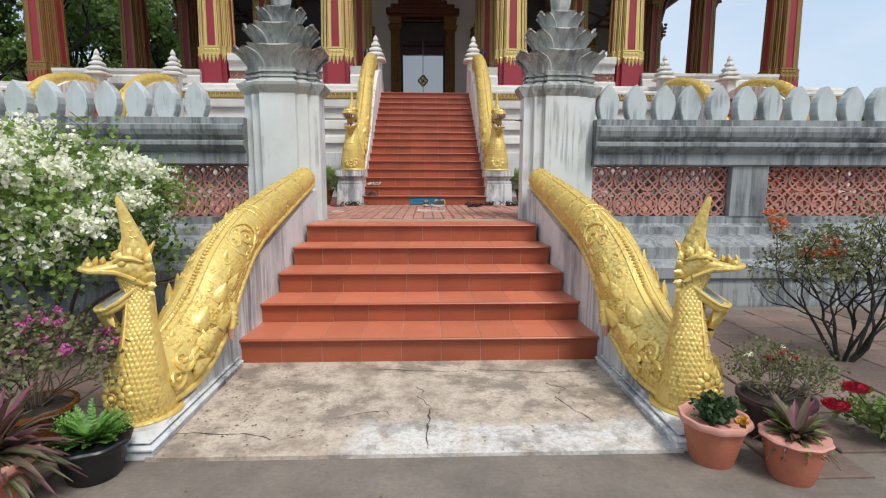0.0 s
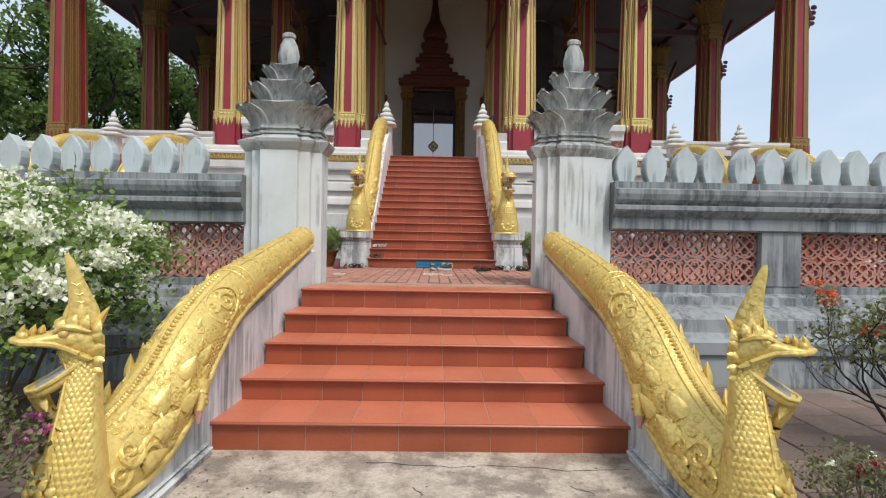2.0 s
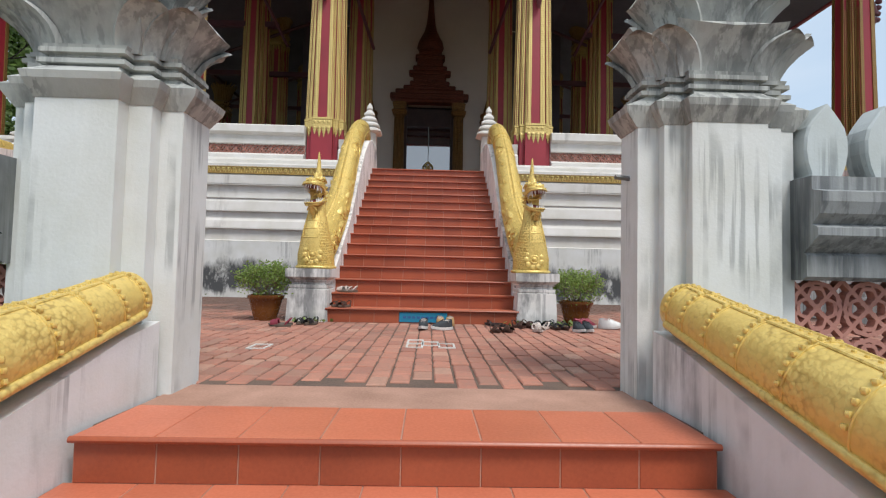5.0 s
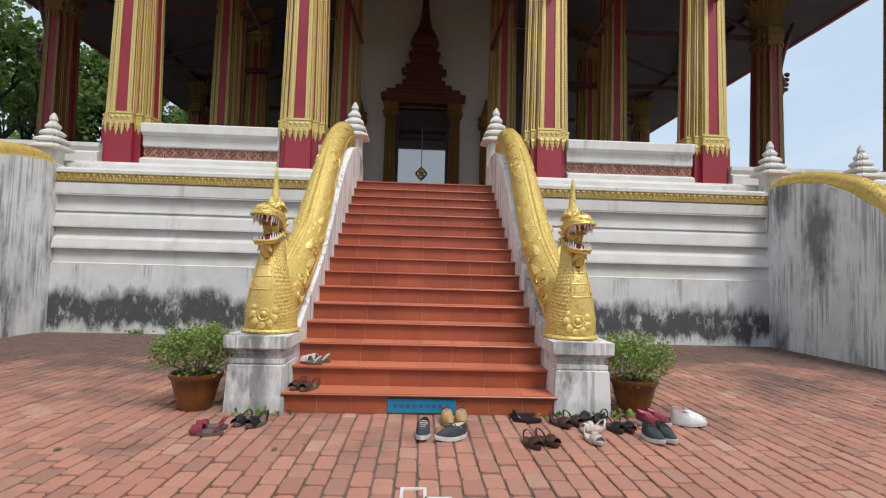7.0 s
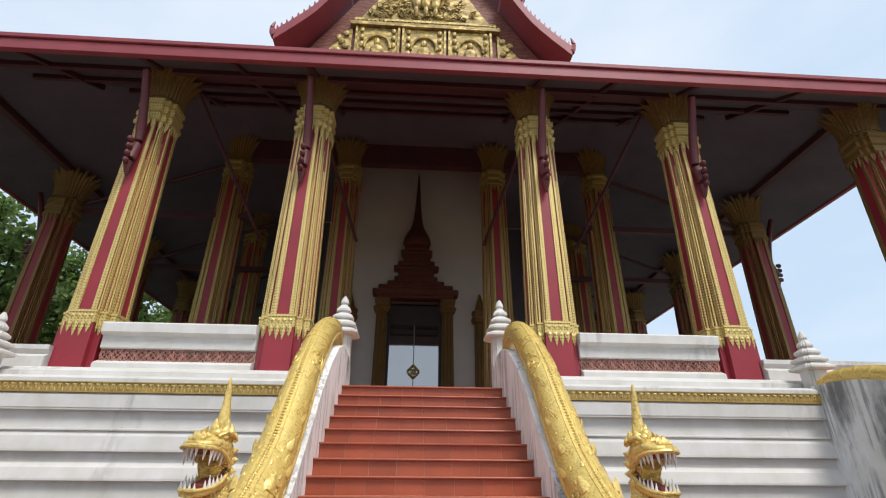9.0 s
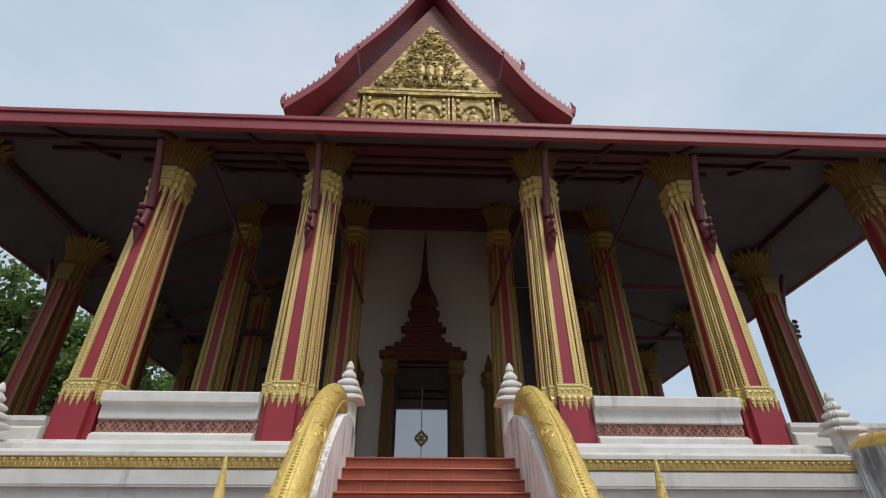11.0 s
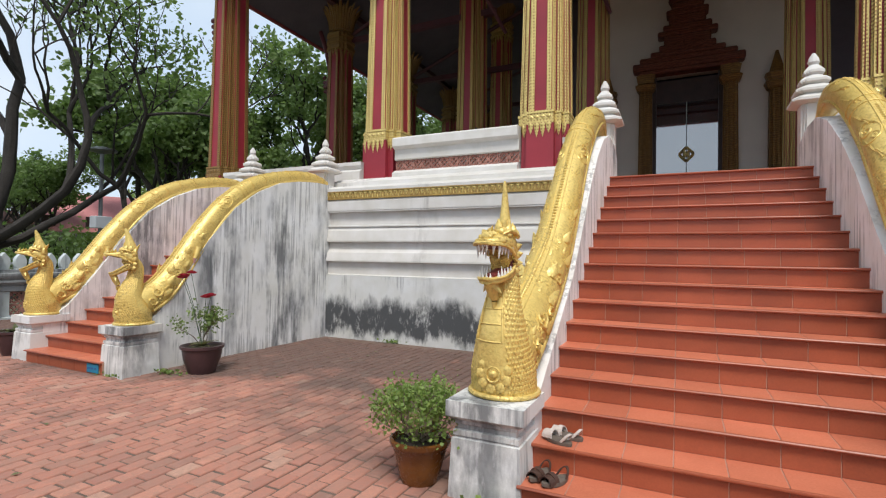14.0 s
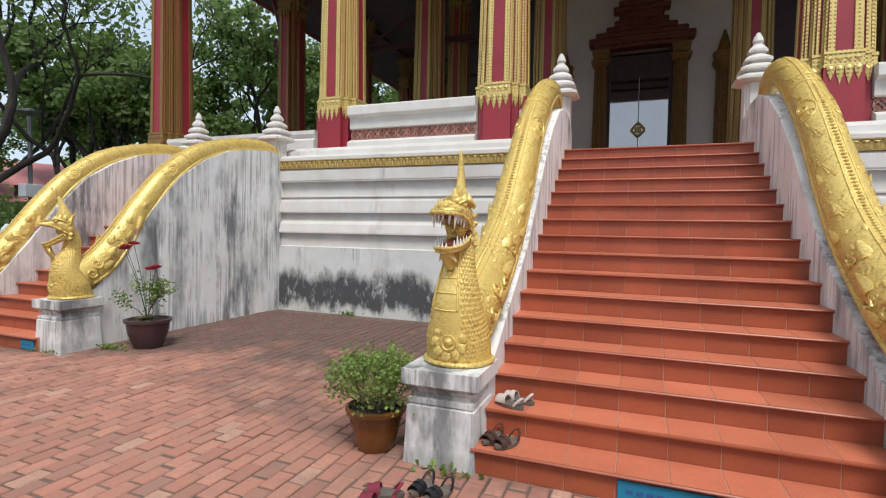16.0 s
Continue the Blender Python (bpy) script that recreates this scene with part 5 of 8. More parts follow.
    for s in (-1, 1):
        bm = bmesh.new()
        x = s * 2.85
        stepped(bm, [(TZ, 0.34, 0.05), (TZ + 1.6, 0.34, 0.05), (TZ + 1.65, 0.25, 0.05), (8.7, 0.23, 0.05), (8.75, 0.30, 0.05), (8.95, 0.38, 0.05), (9.0, 0.28, 0.05), (9.25, 0.36, 0.05), (9.3, 0.24, 0.05), (9.7, 0.14, 0.03), (10.1, 0.04, 0.01)], (x, -0.16))
        for u in (-0.13, 0.0, 0.13):
            tube(bm, [(x + u, -0.42, TZ + 1.7), (x + u, -0.40, 8.7)], 0.04, 6)
        ob = tagged(link_mesh("side_pilaster", bm, "gilt_dull", smooth=30), "dull gilt fluted pilaster beside the door", "pilaster", kind="structure")
        ob.location = (-0.10, 27.5, 0)


doorway()
# dark bronze seated statues in the porch
for x, y in ((-1.85, 16.9), (1.9, 16.9), (-4.6, 17.4)):
    bm = bmesh.new()
    lathe(bm, [(0.34, TZ + 0.0), (0.34, TZ + 0.75), (0.26, TZ + 0.80), (0.24, TZ + 1.0), (0.19, TZ + 1.2), (0.21, TZ + 1.36), (0.08, TZ + 1.48), (0.115, TZ + 1.6), (0.10, TZ + 1.72), (0.05, TZ + 1.80), (0.02, TZ + 1.86)], 14, (x, y, 0))
    tagged(link_mesh("bronze_statue", bm, "bronze", smooth=True), "dark bronze seated statue on a plinth in the porch", "statue")


# ---------------------------------------------------------------- golden serpents
def bezel(bm, c, r, n=8, mi=0):
    """A rosette: a boss in a ring of round petals, facing the direction c[1]."""
    p, d = Vector(c[0]), Vector(c[1]).normalized()
    m = Matrix.Translation(p) @ d.to_track_quat("Z", "Y").to_matrix().to_4x4()

    def dome(cc, rad, hgt, k=10):
        rings = [[m @ Vector((cc[0] + rad * math.cos(math.tau * i / k) * s, cc[1] + rad * math.sin(math.tau * i / k) * s, z * hgt)) for i in range(k)] for s, z in ((1, -0.6), (0.92, 0.45), (0.55, 0.9), (0.05, 1.0))]
        loft(bm, rings, mi)
    dome((0, 0), r * 0.26, r * 0.26)
    ring = [m @ Vector((r * 0.36 * math.cos(math.tau * i / 16), r * 0.36 * math.sin(math.tau * i / 16), r * 0.12)) for i in range(17)]
    tube(bm, ring, r * 0.05, 6, mi)
    for i in range(n):
        a = math.tau * (i + 0.5) / n
        dome((r * 0.70 * math.cos(a), r * 0.70 * math.sin(a)), r * 0.27, r * 0.09, 8)


def scroll(bm, c, d, u, s, r, a, size, turn, mi=0):
    """A spiral of relief on the flank of a round body, at the angle a round its axis d."""
    pts = []
    for t in range(15):
        th = turn * t / 14 * 8.6
        rad = size * (1 - t / 15.5)
        b = a + rad * math.sin(th) / r
        pts.append(c + d * (rad * math.cos(th)) + (s * (0.92 * math.cos(b)) + u * math.sin(b)) * (r * 1.0))
    tube(bm, pts, lerps([size * 0.19, size * 0.17, size * 0.12], 15), 6, mi)


def serpent(name, body, radii, chest, neck, neck_r, face, label, size=1.0, mouth="open"):
    """One golden serpent: body along the balustrade, chest, raised neck and a crested head that looks along face."""
    bm = bmesh.new()
    gate = mouth == "open"
    pts = spline(body, 8)
    n = len(pts)
    rr = lerps(radii, n)
    tube(bm, pts, rr, 22, 0, 0.92)
    axes = []
    for i in range(n):
        d = (pts[min(i + 1, n - 1)] - pts[max(i - 1, 0)]).normalized()
        s = d.cross(Vector((0, 0, 1))).normalized()
        axes.append((d, s, s.cross(d)))
    on = lambda i, a, k=1.0: pts[i] + axes[i][1] * (rr[i] * 0.92 * k * math.cos(a)) + axes[i][2] * (rr[i] * k * math.sin(a))
    # smooth rims where the body sits on its wall, and two rails along the back
    for sd in (-1, 1):
        a = math.pi / 2 - sd * (math.pi / 2 + 0.52)
        tube(bm, [on(i, a, 1.02) for i in range(2, n - 2)], 0.032 * size, 8)
        a = math.pi / 2 - sd * 0.26
        tube(bm, [on(i, a) for i in range(2, n - 2)], 0.010 * size, 6)
    for i in range(4, n - 2):
        d, s, u = axes[i]
        r = rr[i]
        # crest of small leaves on the lower body, studs further up
        low = i < n * 0.55
        for k in (0.0, 0.5):
            q = on(i, math.pi / 2).lerp(on(i + 1, math.pi / 2), k)
            if low:
                flame(bm, q - u * 0.005, u * 0.8 + d * 0.5, -d, 0.038 * size, 0.06 * size, 0.2)
            else:
                blob(bm, q, 0.012 * size, 0, 6, 4)
        # rings of dots round the upper body of the gate's serpents; incised leaves on the others
        if gate and not low and i % 3 == 0:
            tube(bm, [on(i, math.pi * k / 12, 1.005) for k in range(-2, 15)], 0.007 * size, 5)
            for k in range(-1, 14):
                blob(bm, on(i, math.pi * k / 13, 1.01) + d * 0.018, 0.019 * size, 0, 6, 4)
        if not gate and i > n * 0.28 and i % 6 == 0 and i < n - 8:
            for sd in (-1, 1):
                for off, ln in ((0.0, 1.0), (0.025, 0.75)):
                    arc = []
                    for k in range(7):
                        t = k / 6
                        j = min(n - 1, i + int(4 * t * ln))
                        a = math.pi / 2 - sd * (0.42 + 0.95 * t * ln)
                        arc.append(on(j, a, 1.0) - axes[j][0] * (0.10 * math.sin(t * 3.1) + off * 2))
                    tube(bm, arc, lerps([0.004, 0.013 * size, 0.004], 7), 5)
    # medallion with a scroll half-way up each flank, closed by a dotted double band
    k = int(n * 0.50)
    d, s, u = axes[k]
    for sd in (-1, 1):
        ring = []
        for t in range(19):
            th = math.tau * t / 18
            b = 0.62 + rr[k] * 0.62 * math.sin(th) / rr[k]
            ring.append(pts[k] + d * (rr[k] * 0.85 * math.cos(th)) + (s * sd * 0.93 * math.cos(b) + u * math.sin(b)) * rr[k])
        tube(bm, ring, 0.012 * size, 6)
        scroll(bm, pts[k] + d * 0.03, d, u, s * sd, rr[k], 0.55, rr[k] * 0.42, sd)
        scroll(bm, pts[k] - d * 0.09, d, u, s * sd, rr[k], 0.85, rr[k] * 0.30, -sd)
    for j in (int(n * 0.58), int(n * 0.60)):
        tube(bm, [on(j, math.pi * q / 14, 1.02) for q in range(-2, 17)], 0.011 * size, 6)
    # fins of flames and scrolls over the lower flanks, scales between them
    for sd in (-1, 1):
        for f0, a0, l, w in ((0.16, 0.25, 1.15, 0.62), (0.20, 0.75, 1.05, 0.55), (0.26, 0.02, 1.0, 0.55), (0.30, 0.55, 0.9, 0.5), (0.11, -0.15, 1.0, 0.55), (0.36, 0.25, 0.8, 0.42)):
            i = int(n * f0)
            d, s, u = axes[i]
            out = s * sd * math.cos(a0) + u * math.sin(a0)
            flame(bm, pts[i] + (s * sd * 0.92 * math.cos(a0) + u * math.sin(a0)) * (rr[i] * 0.96), d + out * 0.15 + u * 0.25, out, rr[i] * l * 0.72, rr[i] * w, 0.12)
        for f0, a0, sz in ((0.10, 0.45, 0.40), (0.14, 0.0, 0.36), (0.22, 0.35, 0.34), (0.06, 0.1, 0.36)):
            i = int(n * f0)
            d, s, u = axes[i]
            scroll(bm, pts[i], d, u, s * sd, rr[i] * 1.02, a0, rr[i] * sz, sd if f0 > 0.12 else -sd)
        for i in range(int(n * 0.26), int(n * 0.44)):
            for q in range(7):
                a = -0.30 + 0.13 * q + (0.065 if i % 2 else 0)
                for f in (0.0, 0.5):
                    aa = a + 0.065 * (f * 2)
                    p = on(i, math.pi / 2 - sd * (math.pi / 2 - aa)).lerp(on(i + 1, math.pi / 2 - sd * (math.pi / 2 - aa)), f)
                    blob(bm, p, 0.014 * size, 0, 5, 3)
    # small curls and beads that fill the ground between the large motifs
    rb = random.Random(int(abs(pts[0].x) * 100))
    for k in range(150 if gate else 90):
        i = rb.randrange(3, int(n * (0.60 if gate else 0.40)))
        d, s, u = axes[i]
        sd, a = rb.choice((-1, 1)), rb.uniform(-0.35, 1.25)
        if k % 3:
            scroll(bm, pts[i] + d * rb.uniform(-0.03, 0.03), d, u, s * sd, rr[i] * 0.99, a, rr[i] * rb.uniform(0.10, 0.20), rb.choice((-1, 1)))
        else:
            out = s * sd * math.cos(a) + u * math.sin(a)
            flame(bm, pts[i] + (s * sd * 0.92 * math.cos(a) + u * math.sin(a)) * (rr[i] * 0.98), d + u * rb.uniform(-0.6, 0.6), out, rr[i] * 0.34, rr[i] * 0.20, 0.15)
    if gate:
        # small clawed foot that hangs over the stair side
        i = int(n * 0.33)
        sx = -1 if pts[i].x > 0 else 1
        q = pts[i] + Vector((sx * rr[i] * 0.93, -0.02, -0.06))
        tube(bm, [q + Vector((0, 0.03, 0.08)), q, q + Vector((sx * 0.01, -0.04, -0.09))], [0.05, 0.042, 0.030], 8)
        for z in (0.01, -0.02, -0.05):
            tube(bm, [q + Vector((0, 0.01, z + 0.008)), q + Vector((0, 0.0, z - 0.008))], 0.047, 8)
        tube(bm, [q + Vector((sx * 0.01, -0.04, -0.08)), q + Vector((sx * 0.012, -0.05, -0.16))], [0.028, 0.010], 7, 3)
    # chest rosette with leaves about it
    c = Vector(chest[0])
    f = Vector(face).normalized()
    cf = Vector(chest[3]).normalized()
    side = cf.cross(Vector((0, 0, 1))).normalized()
    cr = 0.115 * size * chest[4]
    cp = c + Vector(chest[2])
    bezel(bm, (cp, cf), cr, 9)
    for k in range(11):
        a = math.pi * (-0.18 + 1.36 * k / 10)
        v = side * math.cos(a) + Vector((0, 0, 1)) * math.sin(a)
        back = 0.30 * abs(math.cos(a)) * cr
        flame(bm, cp + v * cr * 0.92 - cf * back, v + cf * (-1.1 * abs(math.cos(a))) - cf * 0.12, cf, cr * (0.85 if k == 5 else 0.55), cr * 0.52, 0.10)
    # neck with plated belly between rails and rows of scales on flanks and back
    np_ = spline(neck, 8)
    m = len(np_)
    nr = lerps(neck_r, m)
    tube(bm, np_, nr, 20, 0, 1.0, True, (f.x, f.y, 0.0))
    q0, k0 = np_[1], nr[0] * 1.05
    tube(bm, [q0 + Vector((k0 * math.cos(a), k0 * math.sin(a), 0)) for a in [math.tau * i / 24 for i in range(25)]], 0.026 * size, 7)
    rails = {-1: [], 1: []}
    for i in range(2, m - 1):
        d = (np_[i + 1] - np_[i - 1]).normalized()
        fs = (f - d * f.dot(d)).normalized()
        s = d.cross(fs).normalized()
        at = lambda a, k=1.0: np_[i] + (fs * math.cos(a) + s * math.sin(a)) * (nr[i] * k)
        if i > m * 0.35:
            for sd in (-1, 1):
                rails[sd].append(at(sd * 0.62, 1.02))
            if i % 3 == 0:
                tube(bm, [at(a, 1.0) for a in (-0.56, -0.28, 0.0, 0.28, 0.56)], 0.009 * size, 5)
        stp = 0.025 / nr[i]
        for sd in (-1, 1):
            a = 0.78 + (stp * 0.5 if i % 2 else 0)
            while a < 2.1:
                flame(bm, at(sd * a, 0.985) + d * 0.012, -d, at(sd * a) - np_[i], 0.030, 0.027, 0.16)
                a += stp
    for sd in (-1, 1):
        tube(bm, rails[sd], 0.012 * size, 6)
    # head in its own axes: x forward, z up
    h = np_[-1]
    fx = Vector((f.x, f.y, 0)).normalized()
    R = Matrix.Translation(h) @ Matrix(((fx.x, -fx.y, 0, 0), (fx.y, fx.x, 0, 0), (0, 0, 1, 0), (0, 0, 0, 1)))
    R3 = R.to_3x3()
    S = lambda x, y, z: R @ Vector((x * size * (0.80 if gate and x > 0 else 1.0), y * size, z * size))
    V = lambda x, y, z: R3 @ Vector((x, y, z))

    def hull(secs, mi=0, p=0.62):
        """Lofts rounded sections (x, half width, z low, z high) of the head."""
        rings = []
        for x, w, a, b in secs:
            ring = []
            for q in range(14):
                t = math.tau * q / 14
                cy, cz = math.cos(t), math.sin(t)
                ring.append(S(x, w * math.copysign(abs(cy) ** p, cy), (a + b) / 2 + (b - a) / 2 * math.copysign(abs(cz) ** p, cz)))
            rings.append(ring)
        loft(bm, rings, mi)
    if gate:
        upper = [(-0.17, 0.075, -0.13, 0.05), (-0.10, 0.115, -0.10, 0.115), (-0.02, 0.13, -0.05, 0.145), (0.06, 0.125, -0.01, 0.135), (0.14, 0.115, 0.02, 0.105), (0.24, 0.12, 0.035, 0.088), (0.33, 0.105, 0.040, 0.082), (0.385, 0.05, 0.052, 0.078)]
        lower = [(-0.15, 0.08, -0.20, -0.04), (-0.06, 0.105, -0.205, -0.08), (0.04, 0.118, -0.250, -0.145), (0.14, 0.122, -0.290, -0.200), (0.23, 0.115, -0.318, -0.244), (0.295, 0.07, -0.318, -0.262)]
    else:
        upper = [(-0.17, 0.08, -0.13, 0.06), (-0.10, 0.13, -0.10, 0.15), (-0.02, 0.155, -0.04, 0.20), (0.06, 0.16, 0.02, 0.20), (0.13, 0.15, 0.05, 0.165), (0.21, 0.145, 0.06, 0.14), (0.27, 0.12, 0.06, 0.13), (0.31, 0.06, 0.07, 0.12)]
        lower = [(-0.15, 0.09, -0.23, -0.04), (-0.07, 0.125, -0.25, -0.12), (0.02, 0.14, -0.27, -0.19), (0.11, 0.14, -0.295, -0.225), (0.19, 0.125, -0.31, -0.245), (0.245, 0.07, -0.31, -0.255)]
    hull(upper)
    hull(lower)
    xu, xl = upper[-1][0], lower[-1][0]
    for sd in (-1, 1):
        # rolled lips
        tube(bm, [S(x, sd * w * 1.0, a + 0.012) for x, w, a, b in upper[2:]] + [S(xu + 0.012, 0, upper[-1][2] + 0.012)], 0.019 * size, 7)
        tube(bm, [S(x, sd * w * 1.0, b - 0.006) for x, w, a, b in lower[1:]] + [S(xl + 0.012, 0, lower[-1][3])], 0.016 * size, 7)
        # corner of the mouth, eye, brow, nostril
        tube(bm, [S(-0.03, sd * 0.125, -0.05), S(-0.085, sd * 0.125, -0.085), S(-0.05, sd * 0.118, -0.12)], 0.022 * size, 7)
        w2 = upper[3][1]
        blob(bm, S(0.07, sd * w2 * 0.86, upper[3][3] - 0.035), 0.034 * size, 0, 9, 7)
        tube(bm, [S(0.14, sd * w2 * 0.78, upper[4][3] + 0.005), S(0.08, sd * w2 * 0.98, upper[3][3] + 0.005), S(0.0, sd * w2 * 1.0, upper[2][3] - 0.01), S(-0.09, sd * w2 * 0.95, upper[2][3] - 0.05)], [v * size for v in (0.010, 0.024, 0.024, 0.010)], 7)
        blob(bm, S(xu - 0.06, sd * 0.055, upper[-2][3] + 0.012), 0.028 * size, 0, 8, 6)
        # crown of flames on the brow and cheeks
        for x, y, z, l in ((0.10, 0.085, -0.01, 0.09), (0.03, 0.10, 0.0, 0.12), (-0.04, 0.105, -0.01, 0.13), (-0.11, 0.095, -0.05, 0.12)):
            flame(bm, S(x, sd * y, upper[2][3] + z - 0.01), V(-0.25, sd * 0.25, 1), V(0.6, sd * 0.8, 0), l * 0.72 * size, 0.085 * size, -0.25)
        for z, l, up in ((0.04, 0.13, 0.7), (-0.03, 0.14, 0.3), (-0.10, 0.13, -0.1), (-0.16, 0.10, -0.4)):
            flame(bm, S(-0.10, sd * 0.095, z), V(-1, sd * 0.35, up), V(0, sd, 0.2), l * 0.62 * size, 0.085 * size, 0.35)
        if not gate:
            for i in range(6):
                x = 0.015 + 0.046 * i
                wy = 0.142 - 0.003 * i - (0.03 if i == 5 else 0)
                long = i in (1, 4)
                tube(bm, [S(x, sd * wy, 0.045 + 0.004 * min(i, 3)), S(x + 0.006, sd * (wy - 0.006), 0.04 - (0.105 if long else 0.07))], [0.019 * size, 0.002], 6, 2)
                if i < 5:
                    x -= 0.012
                    zb = -0.185 - 0.012 * i
                    tube(bm, [S(x, sd * (wy - 0.014), zb - 0.02), S(x + 0.004, sd * (wy - 0.018), zb + (0.085 if i == 3 else 0.055))], [0.018 * size, 0.002], 6, 2)
    if not gate:
        for y in (-0.045, 0.0, 0.045):
            tube(bm, [S(0.285, y, 0.065), S(0.288, y, 0.0)], [0.018 * size, 0.002], 6, 2)
            tube(bm, [S(0.225, y, -0.26), S(0.228, y, -0.20)], [0.016 * size, 0.002], 6, 2)
    # pointed curls over the snout
    for i, (x, l) in enumerate(((xu - 0.04, 0.095), (xu - 0.11, 0.085), (xu - 0.17, 0.06))):
        flame(bm, S(x, 0, upper[-2 - i][3] - 0.01), V(0.1, 0, 1), V(-1, 0, 0), l * 0.9 * size, 0.10 * size, 0.35)
    # palate, tongue or ribbed grey tray
    if gate:
        hull([(-0.08, 0.085, -0.10, -0.02), (0.10, 0.092, -0.01, 0.02), (0.33, 0.08, 0.030, 0.05)], 1)
        hull([(-0.08, 0.085, -0.13, -0.075), (0.04, 0.096, -0.165, -0.132), (0.14, 0.094, -0.215, -0.188), (0.25, 0.075, -0.268, -0.244)], 1, 0.4)
        for i in range(6):
            x = 0.0 + 0.042 * i
            tube(bm, [S(x, -0.08, -0.112 - 0.0262 * i), S(x, 0.08, -0.112 - 0.0262 * i)], 0.008 * size, 5, 1)
    else:
        hull([(-0.10, 0.10, -0.20, 0.02), (-0.05, 0.115, -0.20, 0.02), (-0.03, 0.10, -0.18, 0.0)], 1)
        hull([(-0.05, 0.12, 0.0, 0.06), (0.12, 0.125, 0.035, 0.07), (0.27, 0.09, 0.055, 0.075)], 1)
        hull([(-0.05, 0.08, -0.20, -0.13), (0.08, 0.075, -0.235, -0.185), (0.17, 0.05, -0.25, -0.205)], 1)
    # beard
    zb = lower[-2][2]
    tube(bm, spline([S(xl - 0.06, 0, zb + 0.02), S(xl - 0.10, 0, zb - 0.06), S(xl - 0.15, 0, zb - 0.15), S(xl - 0.14, 0, zb - 0.24)], 4), lerps([v * size for v in (0.055, 0.05, 0.042, 0.014)], 13), 8)
    for sd in (-1, 1):
        flame(bm, S(xl - 0.07, sd * 0.04, zb + 0.01), V(-0.5, sd * 0.5, -0.9), V(0.5, sd, 0), 0.12 * size, 0.07 * size, 0.15)
    # tall crest horn with ribs, leaves at its foot
    hl, lean = chest[5]
    z0 = upper[2][3] - 0.03
    hp = spline([S(-0.05, 0, z0), S(-0.06 + lean * 0.10, 0, z0 + hl * 0.25), S(-0.06 + lean * 0.40, 0, z0 + hl * 0.55), S(-0.05 + lean, 0, z0 + hl)], 6)
    rings = []
    for i, q in enumerate(hp):
        t = i / (len(hp) - 1)
        w = ((0.105 if gate else 0.075) * (1 - t) ** 0.75 + 0.010) * size
        e = ((0.042 if gate else 0.065) * (1 - t) ** 0.8 + 0.008) * size
        rings.append([q + V(1, 0, 0) * (w * math.cos(a)) + V(0, 1, 0) * (e * math.sin(a)) for a in [math.tau * k / 12 for k in range(12)]])
    loft(bm, rings)
    for i in range(3, len(hp) - 4, 2):
        t = i / (len(hp) - 1)
        w = (0.075 * (1 - t) ** 0.75 + 0.008) * size
        e = ((0.042 if gate else 0.065) * (1 - t) ** 0.8 + 0.010) * size
        for sd in (-1, 1):
            tube(bm, [hp[i] + V(w * 0.8, sd * e * 0.5, 0), hp[i] + V(0, sd * e, 0) - Vector((0, 0, 0.025 * size)), hp[i] + V(-w * 0.8, sd * e * 0.5, 0)], 0.006 * size, 5)
    for a, l in ((0.05, 0.16), (-0.13, 0.15)):
        flame(bm, S(a, 0, z0), V(0.1 if a > 0 else -0.3, 0, 1), V(1 if a > 0 else -1, 0, 0), l * size, 0.10 * size, -0.15 if a > 0 else 0.2)
    for sd in (-1, 1):
        flame(bm, S(-0.04, sd * 0.06, z0), V(0, sd * 0.15, 1), V(0, sd, 0), 0.17 * size, 0.10 * size, -0.1)
    jaw = {"open": "jaw_grey", "teeth": "mouth"}[mouth]
    return tagged(link_mesh(name, bm, ["gold", jaw, "tooth", "claw"], smooth=50), label, "serpent statue", group="golden serpents")


for s in (-1, 1):
    serpent("serpent_statue",
            [(s * 1.60, 2.78, 0.26), (s * 1.56, 3.10, 0.30), (s * 1.53, 3.42, 0.48), (s * 1.51, 3.75, 0.76), (s * 1.49, 4.20, 0.98), (s * 1.45, 5.00, 1.19), (s * 1.40, 5.60, 1.34), (s * 1.37, 5.98, 1.44)],
            [0.20, 0.225, 0.225, 0.21, 0.185, 0.165, 0.14, 0.125],
            ((s * 1.60, 2.78, 0.27), (0.19, 0.20, 0.23), (s * 0.02, -0.165, 0.0), (s * 0.35, -1, 0.1), 1.05, (0.50, 0.10)),
            [(s * 1.58, 2.82, 0.10), (s * 1.56, 2.77, 0.25), (s * 1.55, 2.78, 0.44), (s * 1.57, 2.83, 0.62), (s * 1.59, 2.88, 0.78), (s * 1.63, 2.87, 0.90)],
            [0.18, 0.165, 0.118, 0.088, 0.075, 0.07], (s * 0.95, -0.70, 0), "gold-painted serpent with a grey gaping jaw on the gate balustrade", 0.70, "open")


